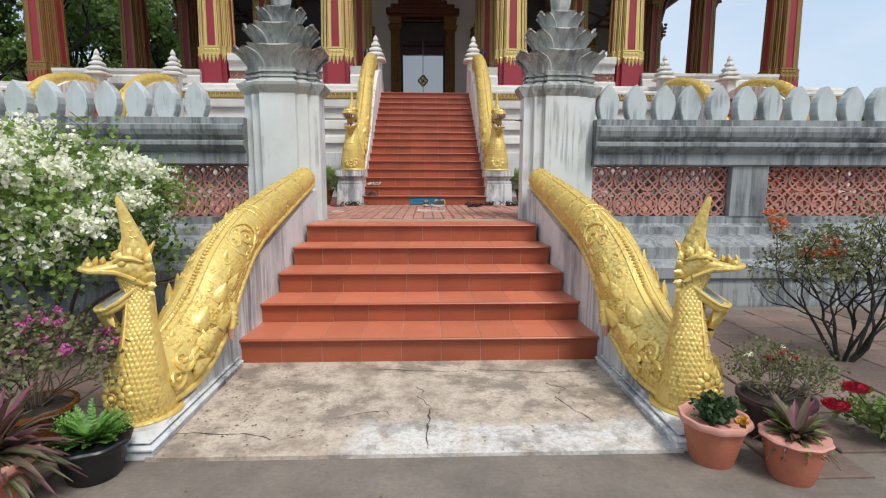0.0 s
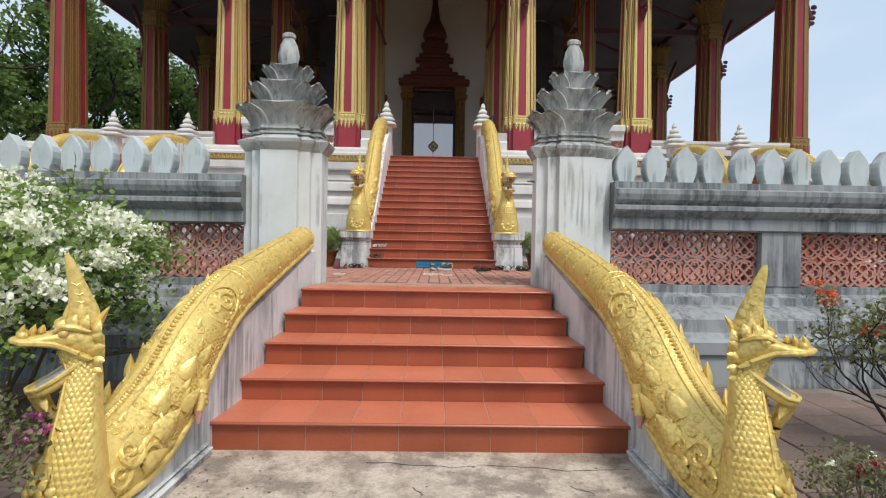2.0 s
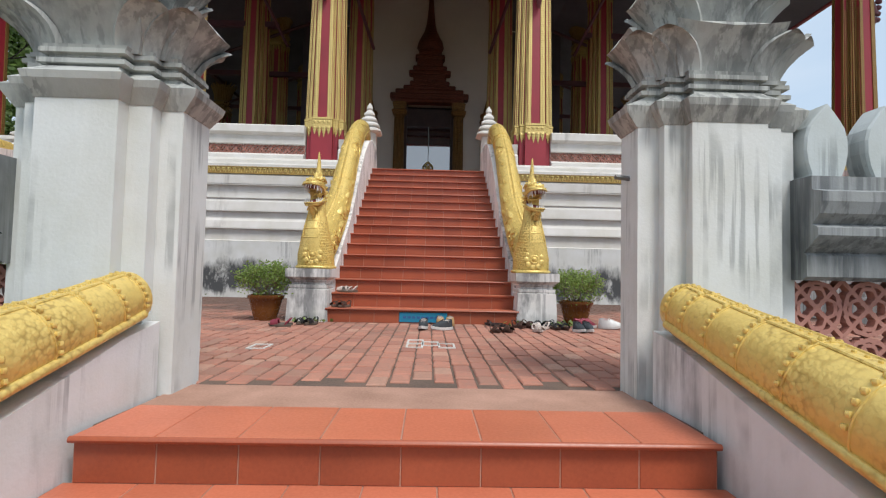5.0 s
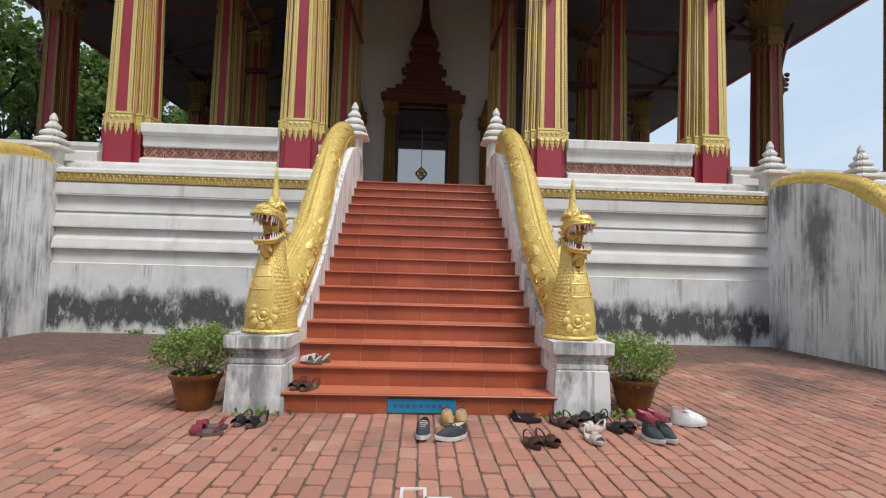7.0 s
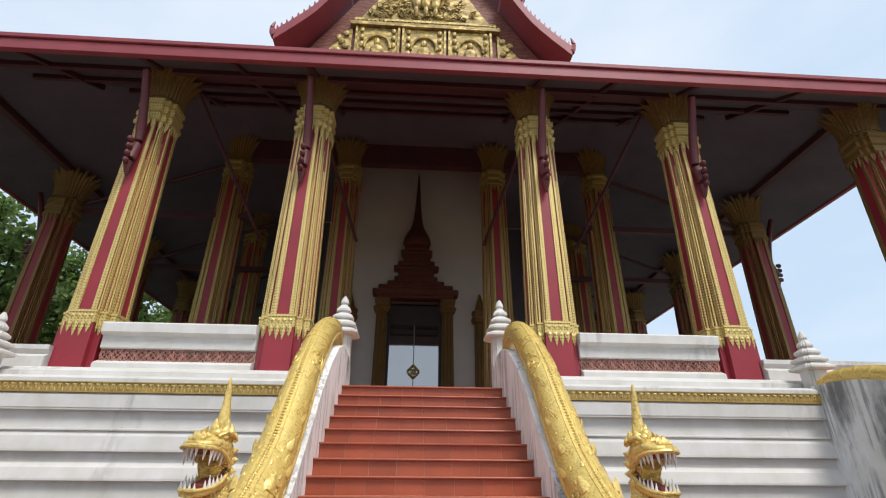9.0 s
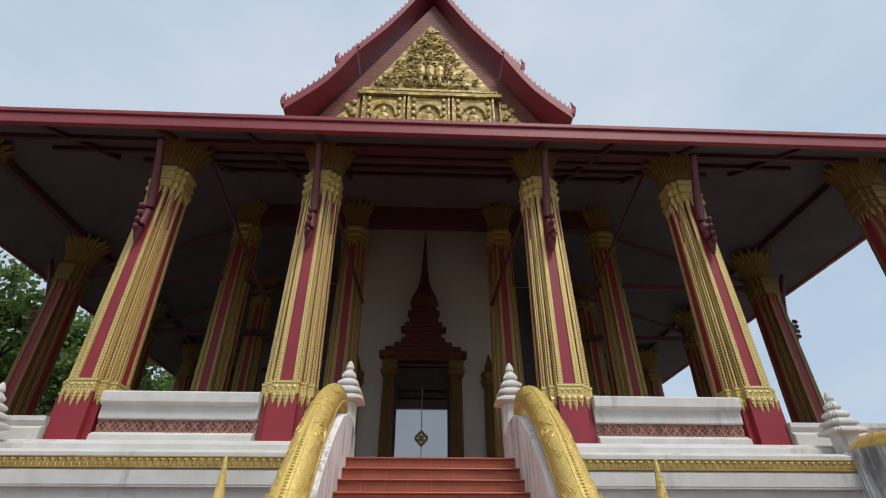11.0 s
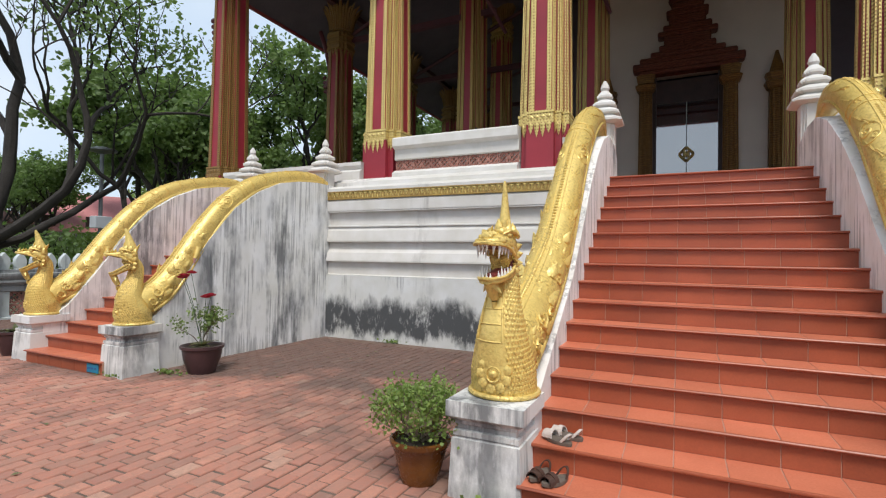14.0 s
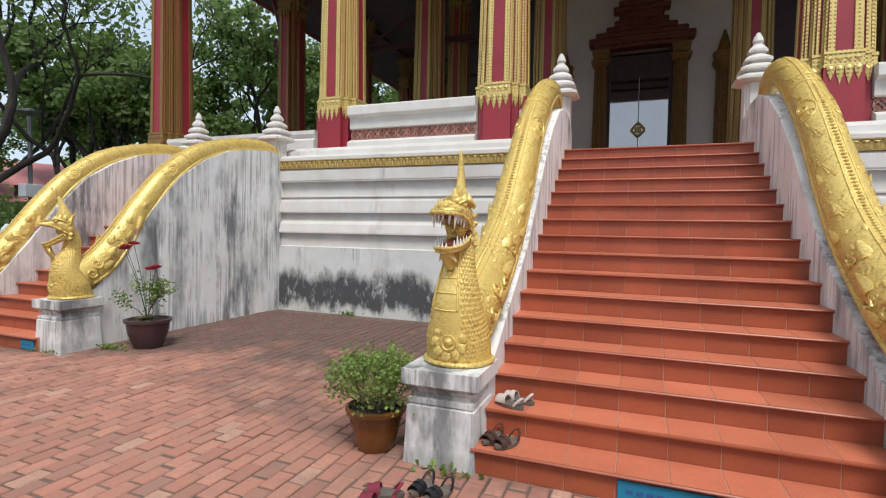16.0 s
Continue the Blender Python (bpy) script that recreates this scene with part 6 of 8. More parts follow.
# main flight: wall, pedestal and serpent on each side
def flight_wall(s, xc, xi, xo, yo, low=False):
    """Plaster wall under a serpent; its top follows the serpent's belly."""
    bm = bmesh.new()
    prof = [(10.15, 1.50), (10.6, 1.80), (11.0, 2.08), (11.5, 2.42), (12.0, 2.92), (12.5, 3.45), (13.0, 3.88), (13.5, 4.20), (14.0, 4.36), (14.5, 4.36), (15.0, 4.22)]
    if low:
        prof = [(10.85, 1.45), (11.2, 1.75), (11.6, 2.25), (12.0, 2.80), (12.5, 3.35), (13.0, 3.68), (13.5, 3.90), (14.0, 4.00), (14.5, 4.05), (15.05, 4.05)]
    rings = []
    for y, z in prof:
        rings.append([(xi, y, P - 0.05), (xo, y, P - 0.05), (xo, y, z), (xi, y, z)])
    loft(bm, rings)
    return tagged(link_mesh("flight_wall", bm, "wing"), "white plaster stair wall with long black streaks", "wall", kind="structure")


def pedestal(x, y, w=0.52, d=0.50):
    p = thing("serpent_pedestal", "white plaster pedestal with a moulded cap under the serpent", "pedestal", kind="structure")
    bm = bmesh.new()
    loft(bm, [[(x + a * w / 2 * k, y + b * d / 2 * k, z) for a, b in ((-1, -1), (1, -1), (1, 1), (-1, 1))] for z, k in ((P - 0.03, 1.0), (P + 0.40, 0.93), (P + 0.405, 0.88), (P + 0.42, 0.86))])
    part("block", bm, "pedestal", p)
    bm = bmesh.new()
    loft(bm, [[(x + a * w / 2 * k, y + b * d / 2 * k, z) for a, b in ((-1, -1), (1, -1), (1, 1), (-1, 1))] for z, k in ((P + 0.42, 0.90), (P + 0.455, 0.90), (P + 0.46, 0.80), (P + 0.49, 0.80), (P + 0.50, 0.86), (P + 0.52, 0.86), (P + 0.53, 0.94), (P + 0.555, 1.06), (P + 0.66, 1.06))])
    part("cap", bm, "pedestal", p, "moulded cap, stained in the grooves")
    return p


def flight_serpent(xc, face, label, k=1.0, low=False, mouth="teeth"):
    if low:
        body = [(xc, 11.02, 1.86), (xc, 11.30, 2.02), (xc, 11.60, 2.36), (xc, 11.95, 2.85), (xc, 12.40, 3.36), (xc, 13.0, 3.78), (xc, 13.8, 4.04), (xc, 14.5, 4.13), (xc, 15.0, 4.10)]
        return serpent("serpent_statue", body, [0.22, 0.21, 0.19, 0.175, 0.16, 0.15, 0.135, 0.12, 0.05],
                       ((xc, 10.95, 1.78), (0.28, 0.25, 0.34), (0, -0.22, 0), (0, -1, 0.1), 1.1, (0.40, 0.08)),
                       [(xc, 10.97, 1.61), (xc, 10.94, 1.78), (xc, 10.90, 2.00), (xc, 10.96, 2.22), (xc, 10.97, 2.40), (xc, 10.84, 2.51)], [0.225, 0.23, 0.165, 0.105, 0.085, 0.078], face, label, 0.78, "open")
    body = [(xc, 10.16, 1.85), (xc, 10.50, 2.02), (xc, 11.0, 2.30), (xc, 11.5, 2.66), (xc, 12.0, 3.18), (xc, 12.5, 3.72), (xc, 13.0, 4.14), (xc, 13.5, 4.45), (xc, 14.0, 4.62), (xc, 14.45, 4.60), (xc - 0.05 * (1 if xc > 0 else -1), 14.85, 4.36)]
    return serpent("serpent_statue", body, [0.22, 0.22, 0.21, 0.20, 0.19, 0.18, 0.175, 0.17, 0.16, 0.13, 0.02],
                   ((xc, 10.08, 1.80), (0.29, 0.25, 0.38), (0, -0.215, -0.02), (0, -1, 0.1), 1.70, (0.54, 0.0)),
                   [(xc, 10.10, 1.61), (xc, 10.07, 1.80), (xc, 10.03, 2.05), (xc, 10.05, 2.30), (xc, 10.07, 2.50), (xc, 9.98, 2.62)], [0.235, 0.23, 0.175, 0.118, 0.088, 0.08], face, label, 0.72, mouth)


for s in (-1, 1):
    pedestal(s * 1.44 + 0.02, 9.99)
    flight_wall(s, s * 1.4, s * 1.205 + 0.02, s * 1.56 + 0.02, 10)
    flight_serpent(s * 1.42 + 0.02, (s * 0.30, -1, 0), "gold-painted serpent with bared teeth beside the main flight")
    for a, f in ((7.02, 0.0), (9.25, 0.0)):
        x = s * a
        pedestal(x, 10.93, 0.5, 0.52)
        xi, xo = (s * 7.175, s * 6.85) if a < 8 else (s * 9.02, s * 9.38)
        flight_wall(s, x, min(xi, xo), max(xi, xo), 10.9, True)
        flight_serpent(x, (s * 0.60, -0.80, 0), "gold-painted serpent on the wall of the side steps", 1.0, True)


# ---------------------------------------------------------------- plants
def quad(verts, faces, p, u, v):
    n = len(verts)
    verts += [p - u, p + v * 0.6 + u * 0.0 - u * 0.55, p + v * 1.2, p + v * 0.6 + u * 0.55]
    verts[n] = p
    faces.append((n, n + 1, n + 2, n + 3))


def leaf_mesh(name, spots, size, mat, r, droop=0.2, narrow=0.45):
    """Many small diamond leaves at the given places, in one mesh."""
    verts, faces = [], []
    for p in spots:
        d = Vector((r.gauss(0, 1), r.gauss(0, 1), r.gauss(0, 0.7) - droop))
        if d.length < 0.1:
            continue
        d.normalize()
        s = d.cross(Vector((r.gauss(0, 1), r.gauss(0, 1), r.gauss(0, 1)))).normalized()
        k = size * r.uniform(0.6, 1.3)
        n = len(verts)
        mid = p + d * (k * 0.5)
        lift = s.cross(d) * (k * 0.08)
        verts += [p, mid + s * (k * narrow) + lift, p + d * k, mid - s * (k * narrow) + lift]
        faces.append((n, n + 1, n + 2, n + 3))
    me = bpy.data.meshes.new(name)
    me.from_pydata([tuple(v) for v in verts], [], faces)
    me.materials.append(M[mat])
    return me


def add_mesh(name, me, parent, label=""):
    ob = new(name, me)
    ob.parent = parent
    if label:
        ob["label"] = label
    return ob


def grow(bm, r, p, d, length, rad, depth, tips, spread=0.6, n=6, gnarl=0.25, up=0.12):
    """A limb that bends and forks; the ends of the finest twigs are gathered in tips."""
    pts, q, dd = [Vector(p)], Vector(p), Vector(d).normalized()
    steps = 5
    for i in range(steps):
        dd = (dd + Vector((r.gauss(0, gnarl), r.gauss(0, gnarl), r.gauss(0, gnarl * 0.7) + up))).normalized()
        q = q + dd * (length / steps)
        pts.append(q.copy())
    tube(bm, pts, lerps([rad, rad * 0.62], steps + 1), max(4, n))
    if depth == 0:
        tips += pts[2:]
        return
    k = r.choice((2, 3, 3))
    for i in range(k):
        a = Vector((r.gauss(0, spread), r.gauss(0, spread), r.gauss(0.15, spread * 0.6)))
        at = pts[-1] if i < 2 else pts[3]
        grow(bm, r, at, (dd + a), length * r.uniform(0.62, 0.82), rad * r.uniform(0.5, 0.66), depth - 1, tips, spread, n - 1, gnarl, up)


def tree(seed, height, trunk_r, depth, leaves, leaf_size, label, mat="leaf", low=0.25, spread=0.62, cluster=0.8):
    r = random.Random(seed)
    t = thing("tree", label, "tree", group="trees beyond the wall")
    bm = bmesh.new()
    tips = []
    p = Vector((0, 0, 0))
    pts = [p.copy()]
    for i in range(5):
        p = p + Vector((r.gauss(0, 0.12), r.gauss(0, 0.12), height * low / 5))
        pts.append(p.copy())
    tube(bm, pts, lerps([trunk_r * 1.35, trunk_r, trunk_r * 0.9], 6), 10)
    for i in range(5):
        a = math.tau * i / 5 + r.uniform(-0.4, 0.4)
        grow(bm, r, pts[-1] - Vector((0, 0, 0.3 * i * 0.3)), Vector((math.cos(a) * 0.75, math.sin(a) * 0.75, r.uniform(0.5, 1.2))), height * 0.30, trunk_r * 0.6, depth, tips, spread, 7)
    part("trunk", bm, "bark", t, "dark branching trunk", smooth=True)
    if leaves:
        spots = []
        per = max(1, leaves // max(1, len(tips)))
        for q in tips:
            if r.random() < 0.18:
                continue
            c = cluster * r.uniform(0.5, 1.2)
            for _ in range(per):
                spots.append(q + Vector((r.gauss(0, c * 0.55), r.gauss(0, c * 0.55), r.gauss(0, c * 0.42))))
        add_mesh("crown", leaf_mesh("crown", spots, leaf_size, mat, r), t, "open crown of small green leaves")
    return t


ta = tree(11, 13.5, 0.34, 3, 15000, 0.30, "broad leafy tree with a dark trunk beyond the wall")
ta.matrix_basis = pose(-27, 25, -0.1)
tb = tree(23, 15.0, 0.30, 3, 15000, 0.28, "tall leafy tree with gaps in its crown", "leaf", 0.3)
tb.matrix_basis = pose(-22, 32, -0.1)
tc = tree(37, 11.5, 0.26, 3, 13000, 0.27, "leafy tree with fresh light green foliage", "leaf_lime", 0.25)
tc.matrix_basis = pose(-29, 36, -0.1)
for k, (x, y, a, s) in enumerate(((-36, 30, 70, 1.0), (-19, 41, 150, 1.05), (-25, 46, 250, 1.1), (-33, 47, 20, 1.0), (-16, 54, 100, 1.05), (-44, 40, 200, 0.9), (-24, 24.5, 305, 0.8), (40, 46, 60, 0.62), (47, 50, 190, 0.66), (-10, 60, 15, 1.0), (-50, 28, 15, 0.7), (-33, 21, 120, 0.55), (-40, 25, 220, 0.7))):
    src = (ta, tb, tc)[k % 3] if k < 6 else (ta, tb)[k % 2]
    src.scale = (s, s, s)
    copy_thing(src, pose(x, y, -0.1, 0, 0, a))
    src.scale = (1, 1, 1)


def bare_tree():
    """The great half-bare tree: a thick trunk that forks low into long dark limbs."""
    r = random.Random(5)
    t = thing("tree", "great dark tree with long bare limbs and few leaves", "tree", group="trees beyond the wall")
    bm = bmesh.new()
    tips = []
    tube(bm, spline([(0, 0, 0), (0.05, 0, 1.2), (0.0, 0.05, 2.4), (0.02, 0, 3.4)], 4), lerps([0.55, 0.40, 0.36, 0.32], 13), 12)
    limbs = ((( -0.1, 0.1, 3.2), (-0.55, 0.2, 1.0), 0.26, 4.6), ((0.05, 0, 3.3), (0.03, 0.1, 1.0), 0.36, 5.4), ((0.15, 0.1, 3.0), (0.75, 0.9, 0.75), 0.30, 4.8), ((-0.1, -0.1, 2.6), (-0.9, -0.7, 0.55), 0.25, 4.6), ((0.0, 0.1, 2.8), (0.4, 1.1, 0.5), 0.24, 4.4), ((0, 0, 3.2), (-0.3, -0.5, 1.0), 0.2, 4.2))
    for p, d, rad, ln in limbs:
        grow(bm, r, p, d, ln, rad * 0.66, 4, tips, 0.5, 8, 0.22, 0.10)
    for i in range(220):
        q = r.choice(tips)
        grow(bm, r, q, (r.gauss(0, 1), r.gauss(0, 1), 0.8), 1.3, 0.02, 0, [], 0.5, 4, 0.2, 0.2)
    part("trunk", bm, "bark", t, "thick dark trunk and bare limbs", smooth=True)
    spots = []
    for q in tips:
        if q.y > 0.8 or r.random() < 0.05:
            for _ in range(8):
                spots.append(q + Vector((r.gauss(0, 0.4), r.gauss(0, 0.4), r.gauss(0, 0.3))))
    add_mesh("crown", leaf_mesh("crown", spots, 0.20, "leaf", r), t, "sparse green leaves")
    return t


bt = bare_tree()
bt.matrix_basis = pose(-21.0, 14.9, -0.1)


def hedge(x, y, w, h, seed, mat, label):
    r = random.Random(seed)
    t = thing("bush", label, "bush", pose(x, y, -0.1), group="bushes beyond the wall")
    bm = bmesh.new()
    tips = []
    for i in range(7):
        grow(bm, r, (r.uniform(-w, w) * 0.6, r.uniform(-1, 1) * 0.6, 0), (r.gauss(0, 0.4), r.gauss(0, 0.4), 1), h * 0.5, 0.06, 2, tips, 0.7, 5)
    part("stem", bm, "bark", t)
    spots = [q + Vector((r.gauss(0, 0.5), r.gauss(0, 0.5), r.gauss(0, 0.4))) for q in tips for _ in range(6)]
    add_mesh("leaves", leaf_mesh("leaves", spots, 0.22, mat, r), t)


for i, (x, y, w, h) in enumerate(((-24, 22, 2, 3.6), (-30, 29, 2, 4.2), (-27, 19.5, 2, 3.2), (-34, 24, 2.5, 4.0), (-20.5, 27, 2, 4.6), (-38, 35, 3, 5))):
    hedge(x, y, w, h, 60 + i, "leaf_lime" if i % 2 else "leaf", "green bush behind the boundary wall")


def pot(name, prof, mat, label, at, rim=None, waves=0, soil_z=None, soil_r=0.1, rz=0, scale=1.0):
    t = thing(name, label, "flowerpot", Matrix.Translation(at) @ Matrix.Rotation(rz, 4, "Z") @ Matrix.Scale(scale, 4))
    bm = bmesh.new()
    lathe(bm, prof, 32)
    part("pot_body", bm, mat, t, smooth=50)
    if rim:
        bm = bmesh.new()
        lathe(bm, rim, 48, (0, 0, 0), 0, 0.03 if waves else 0, waves)
        part("rim", bm, "pot_rim" if mat == "pot_terracotta" else mat, t, smooth=50)
    bm = bmesh.new()
    lathe(bm, [(0.005, soil_z - 0.03), (soil_r, soil_z - 0.03), (soil_r, soil_z), (soil_r * 0.6, soil_z + 0.012), (0.005, soil_z + 0.016)], 20)
    part("soil", bm, "soil", t, "dark soil")
    return t


def twiggy(t, r, base, n, h, spread, rad, mat="twig", depth=2, sp=0.6):
    bm = bmesh.new()
    tips = []
    for i in range(n):
        a = math.tau * i / n + r.uniform(-0.5, 0.5)
        grow(bm, r, (base[0] + 0.03 * math.cos(a), base[1] + 0.03 * math.sin(a), base[2]), (spread * math.cos(a), spread * math.sin(a), 1), h * 0.42, rad, depth, tips, sp, 5, 0.22, 0.08)
    part("stem", bm, mat, t, "thin branching stems")
    return tips


def flowers(t, r, spots, size, mat, name="flower", label=""):
    verts, faces = [], []
    for p in spots:
        for k in range(6):
            d = Vector((r.gauss(0, 1), r.gauss(0, 1), r.gauss(0.4, 0.8))).normalized()
            s = d.cross(Vector((r.gauss(0, 1), r.gauss(0, 1), r.gauss(0, 1)))).normalized()
            k_ = size * r.uniform(0.7, 1.2)
            q = p + d * (k_ * 0.2)
            n = len(verts)
            verts += [q, q + d * k_ * 0.6 + s * k_ * 0.5, q + d * k_, q + d * k_ * 0.6 - s * k_ * 0.5]
            faces.append((n, n + 1, n + 2, n + 3))
    me = bpy.data.meshes.new(name)
    me.from_pydata([tuple(v) for v in verts], [], faces)
    me.materials.append(M[mat])
    return add_mesh(name, me, t, label)


def white_bush():
    r = random.Random(31)
    t = thing("bougainvillea_bush", "large bougainvillea bush covered in white blossom", "bush", pose(-3.55, 4.45, 0))
    bm = bmesh.new()
    tips = []
    for i in range(11):
        a = math.tau * i / 11
        grow(bm, r, (0.25 * math.cos(a), 0.2 * math.sin(a), 0), (0.75 * math.cos(a), 0.6 * math.sin(a), 1.0), 0.85, 0.022, 3, tips, 0.55, 5, 0.25, 0.05)
    part("stem", bm, "twig", t, "tangle of brown stems")
    def keep(q):
        return -1.5 < q.x < 1.35 and -1.15 < q.y < 0.85 and 0.3 < q.z < 1.98 - 0.42 * max(0.0, q.x - 0.3)
    tips2 = [q for q in tips if keep(q)]
    tips2 += [Vector((r.uniform(-1.3, 1.2), r.uniform(-1.0, 0.6), 0)) for _ in range(700)]
    for q in tips2:
        if q.z == 0:
            top = 1.86 - 0.40 * max(0.0, q.x - 0.1) - 0.22 * abs(q.y) ** 2 - 0.10 * max(0, -q.x - 0.6)
            q.z = r.uniform(0.40, 1.0) ** 0.8 * top
    spots = [q + Vector((r.gauss(0, 0.10), r.gauss(0, 0.10), r.gauss(0, 0.09))) for q in tips2 for _ in range(17)]
    add_mesh("leaves", leaf_mesh("leaves", spots, 0.050, "leaf_fresh", r), t, "small bright green leaves")
    # second, dark set of the lower leaves paints in the bush's inner shade
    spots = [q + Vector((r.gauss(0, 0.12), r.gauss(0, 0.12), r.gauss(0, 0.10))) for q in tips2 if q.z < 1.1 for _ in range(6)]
    add_mesh("leaves", leaf_mesh("leaves", spots, 0.055, "leaf_dark", r), t, "lower leaves darkened for the shade within")
    outer = [q for q in tips2 if q.z > 0.85 or (q.z > 0.45 and q.y < -0.6)]
    r.shuffle(outer)
    fl = []
    for q in outer[:200]:
        q = q + Vector((0, -0.07, 0.07))
        k = r.uniform(0.7, 1.4)
        for _ in range(int(34 * k)):
            fl.append(q + Vector((r.gauss(0, 0.070 * k), r.gauss(0, 0.060 * k) - 0.06, r.gauss(0, 0.045 * k) + 0.04)))
    flowers(t, r, fl, 0.034, "petal_white", "blossom", "clusters of white bracts")


white_bush()


def spiky(t, r, base, n, length, width, mat, rise=0.5):
    """Strap leaves that fan out of the middle of a pot."""
    bm = bmesh.new()
    for i in range(n):
        a = r.uniform(0, math.tau)
        up = r.uniform(0.15, 1.0) * rise
        ln = length * r.uniform(0.65, 1.15)
        side = Vector((-math.sin(a), math.cos(a), 0))
        d = Vector((math.cos(a), math.sin(a), 0))
        rows = []
        for j in range(5):
            s = j / 4
            p = Vector(base) + d * (ln * s * (1 - up * 0.35)) + Vector((0, 0, ln * (up * 1.4 * s - 0.75 * s * s * (1 - up * 0.6))))
            w = width * (0.65 + 0.9 * s * (1 - s) * 1.4) * (1 - s ** 3) + 0.001
            rows.append([p - side * w, p + Vector((0, 0, -0.006)), p + side * w])
        loft(bm, rows, closed=False)
    return part("leaves", bm, mat, t, "pointed strap leaves")


TPROF = [(0.02, 0.0), (0.125, 0.0), (0.13, 0.01), (0.165, 0.16), (0.185, 0.27), (0.185, 0.28), (0.17, 0.28), (0.16, 0.22), (0.02, 0.21)]
TRIM = [(0.175, 0.255), (0.205, 0.262), (0.215, 0.285), (0.208, 0.305), (0.188, 0.305), (0.172, 0.285)]
# terracotta pot with marigold
t = pot("flowerpot", TPROF, "pot_terracotta", "terracotta pot with a scalloped pale rim and marigolds", (1.50, 2.40, 0.0), TRIM, 10, 0.27, 0.168, 0, 0.79)
r = random.Random(41)
tips = twiggy(t, r, (0, 0, 0.26), 7, 0.20, 0.9, 0.006, "twig", 1)
add_mesh("leaves", leaf_mesh("leaves", [q + Vector((r.gauss(0, 0.03), r.gauss(0, 0.03), r.gauss(0, 0.02))) for q in tips for _ in range(10)], 0.045, "leaf_dark", r), t)
flowers(t, r, [Vector((0.13, -0.08, 0.31)) + Vector((r.gauss(0, 0.012), r.gauss(0, 0.012), r.gauss(0, 0.01))) for _ in range(12)], 0.022, "petal_yellow", "flower", "orange-yellow marigold")
# terracotta bowl with rhoeo
t = pot("flowerpot", TPROF, "pot_terracotta", "worn terracotta pot of purple-green strap leaves", (1.80, 2.24, 0.0), [(0.178, 0.262), (0.198, 0.27), (0.205, 0.285), (0.196, 0.297), (0.175, 0.292)], 10, 0.26, 0.165, 0.4, 0.74)
r = random.Random(42)
spiky(t, r, (0, 0, 0.27), 90, 0.25, 0.026, "leaf_purple", 1.0)
spiky(t, r, (0, 0, 0.27), 50, 0.24, 0.024, "leaf_shrub", 0.8)
# brown pot of thorny stems with red blossom
t = pot("flowerpot", [(0.02, 0.0), (0.17, 0.0), (0.22, 0.18), (0.25, 0.30), (0.27, 0.32), (0.27, 0.35), (0.24, 0.35), (0.22, 0.30), (0.02, 0.29)], "pot_dark", "wide dark pot of tangled thorny stems with red blossom", (1.96, 2.60, 0.0), None, 0, 0.32, 0.22, 0, 0.72)
r = random.Random(43)
tips = twiggy(t, r, (0, 0, 0.30), 26, 0.54, 1.25, 0.007, "twig_pale", 2, 0.85)
add_mesh("leaves", leaf_mesh("leaves", [q + Vector((r.gauss(0, 0.03), r.gauss(0, 0.03), r.gauss(0, 0.02))) for q in tips for _ in range(2)], 0.026, "leaf_dry", r), t)
flowers(t, r, [Vector(c) + Vector((r.gauss(0, 0.022), r.gauss(0, 0.022), r.gauss(0, 0.018))) for c in ((0.02, -0.05, 0.66), (-0.06, 0.0, 0.63), (0.07, 0.02, 0.64)) for _ in range(11)], 0.03, "petal_red", "flower", "dark red rosette")
flowers(t, r, [Vector(c) + Vector((r.gauss(0, 0.012), r.gauss(0, 0.012), r.gauss(0, 0.01))) for c in ((-0.20, 0.05, 0.65), (0.04, 0.05, 0.69)) for _ in range(6)], 0.02, "petal_white", "flower", "small white blossom")


# rose bush at the edge of the paving
def rose(x, y, heads, seed, label, stem_h=0.5, z=0.0):
    r = random.Random(seed)
    t = thing("rose_bush", label, "rose", pose(x, y, z))
    tips = twiggy(t, r, (0, 0, 0), 5, stem_h, 0.45, 0.007, "twig", 1)
    add_mesh("leaves", leaf_mesh("leaves", [q + Vector((r.gauss(0, 0.05), r.gauss(0, 0.05), r.gauss(0, 0.04))) for q in tips for _ in range(12)], 0.038, "leaf_shrub", r), t)
    for c in heads:
        bm = bmesh.new()
        for j in range(26):
            a = j * 2.4
            k = 0.012 + 0.0018 * j
            d = Vector((math.cos(a), math.sin(a), 0))
            p = Vector(c) + d * k * 0.8
            s = Vector((-d.y, d.x, 0)) * (0.012 + k * 0.35)
            u = (Vector((0, 0, 1)) * (0.045 - 0.0008 * j) + d * k * 0.5)
            loft(bm, [[p - s * 0.6, p + d * 0.006, p + s * 0.6], [p + u * 0.6 - s * 1.1, p + u * 0.6 + d * 0.012, p + u * 0.6 + s * 1.1], [p + u - s * 0.8, p + u + d * 0.004, p + u + s * 0.8]], closed=False)
        part("rose_head", bm, "petal_red", t, "full dark red rose")
        bm = bmesh.new()
        tube(bm, [(0, 0, 0.0), (c[0] * 0.5, c[1] * 0.5, c[2] * 0.6), (c[0], c[1], c[2])], 0.004, 5)
        part("stalk", bm, "leaf_dark", t)
    return t


rose(2.55, 2.50, ((-0.33, 0.0, 0.22), (-0.16, 0.08, 0.28)), 51, "rose bush with two full red roses beside the pots", 0.4)


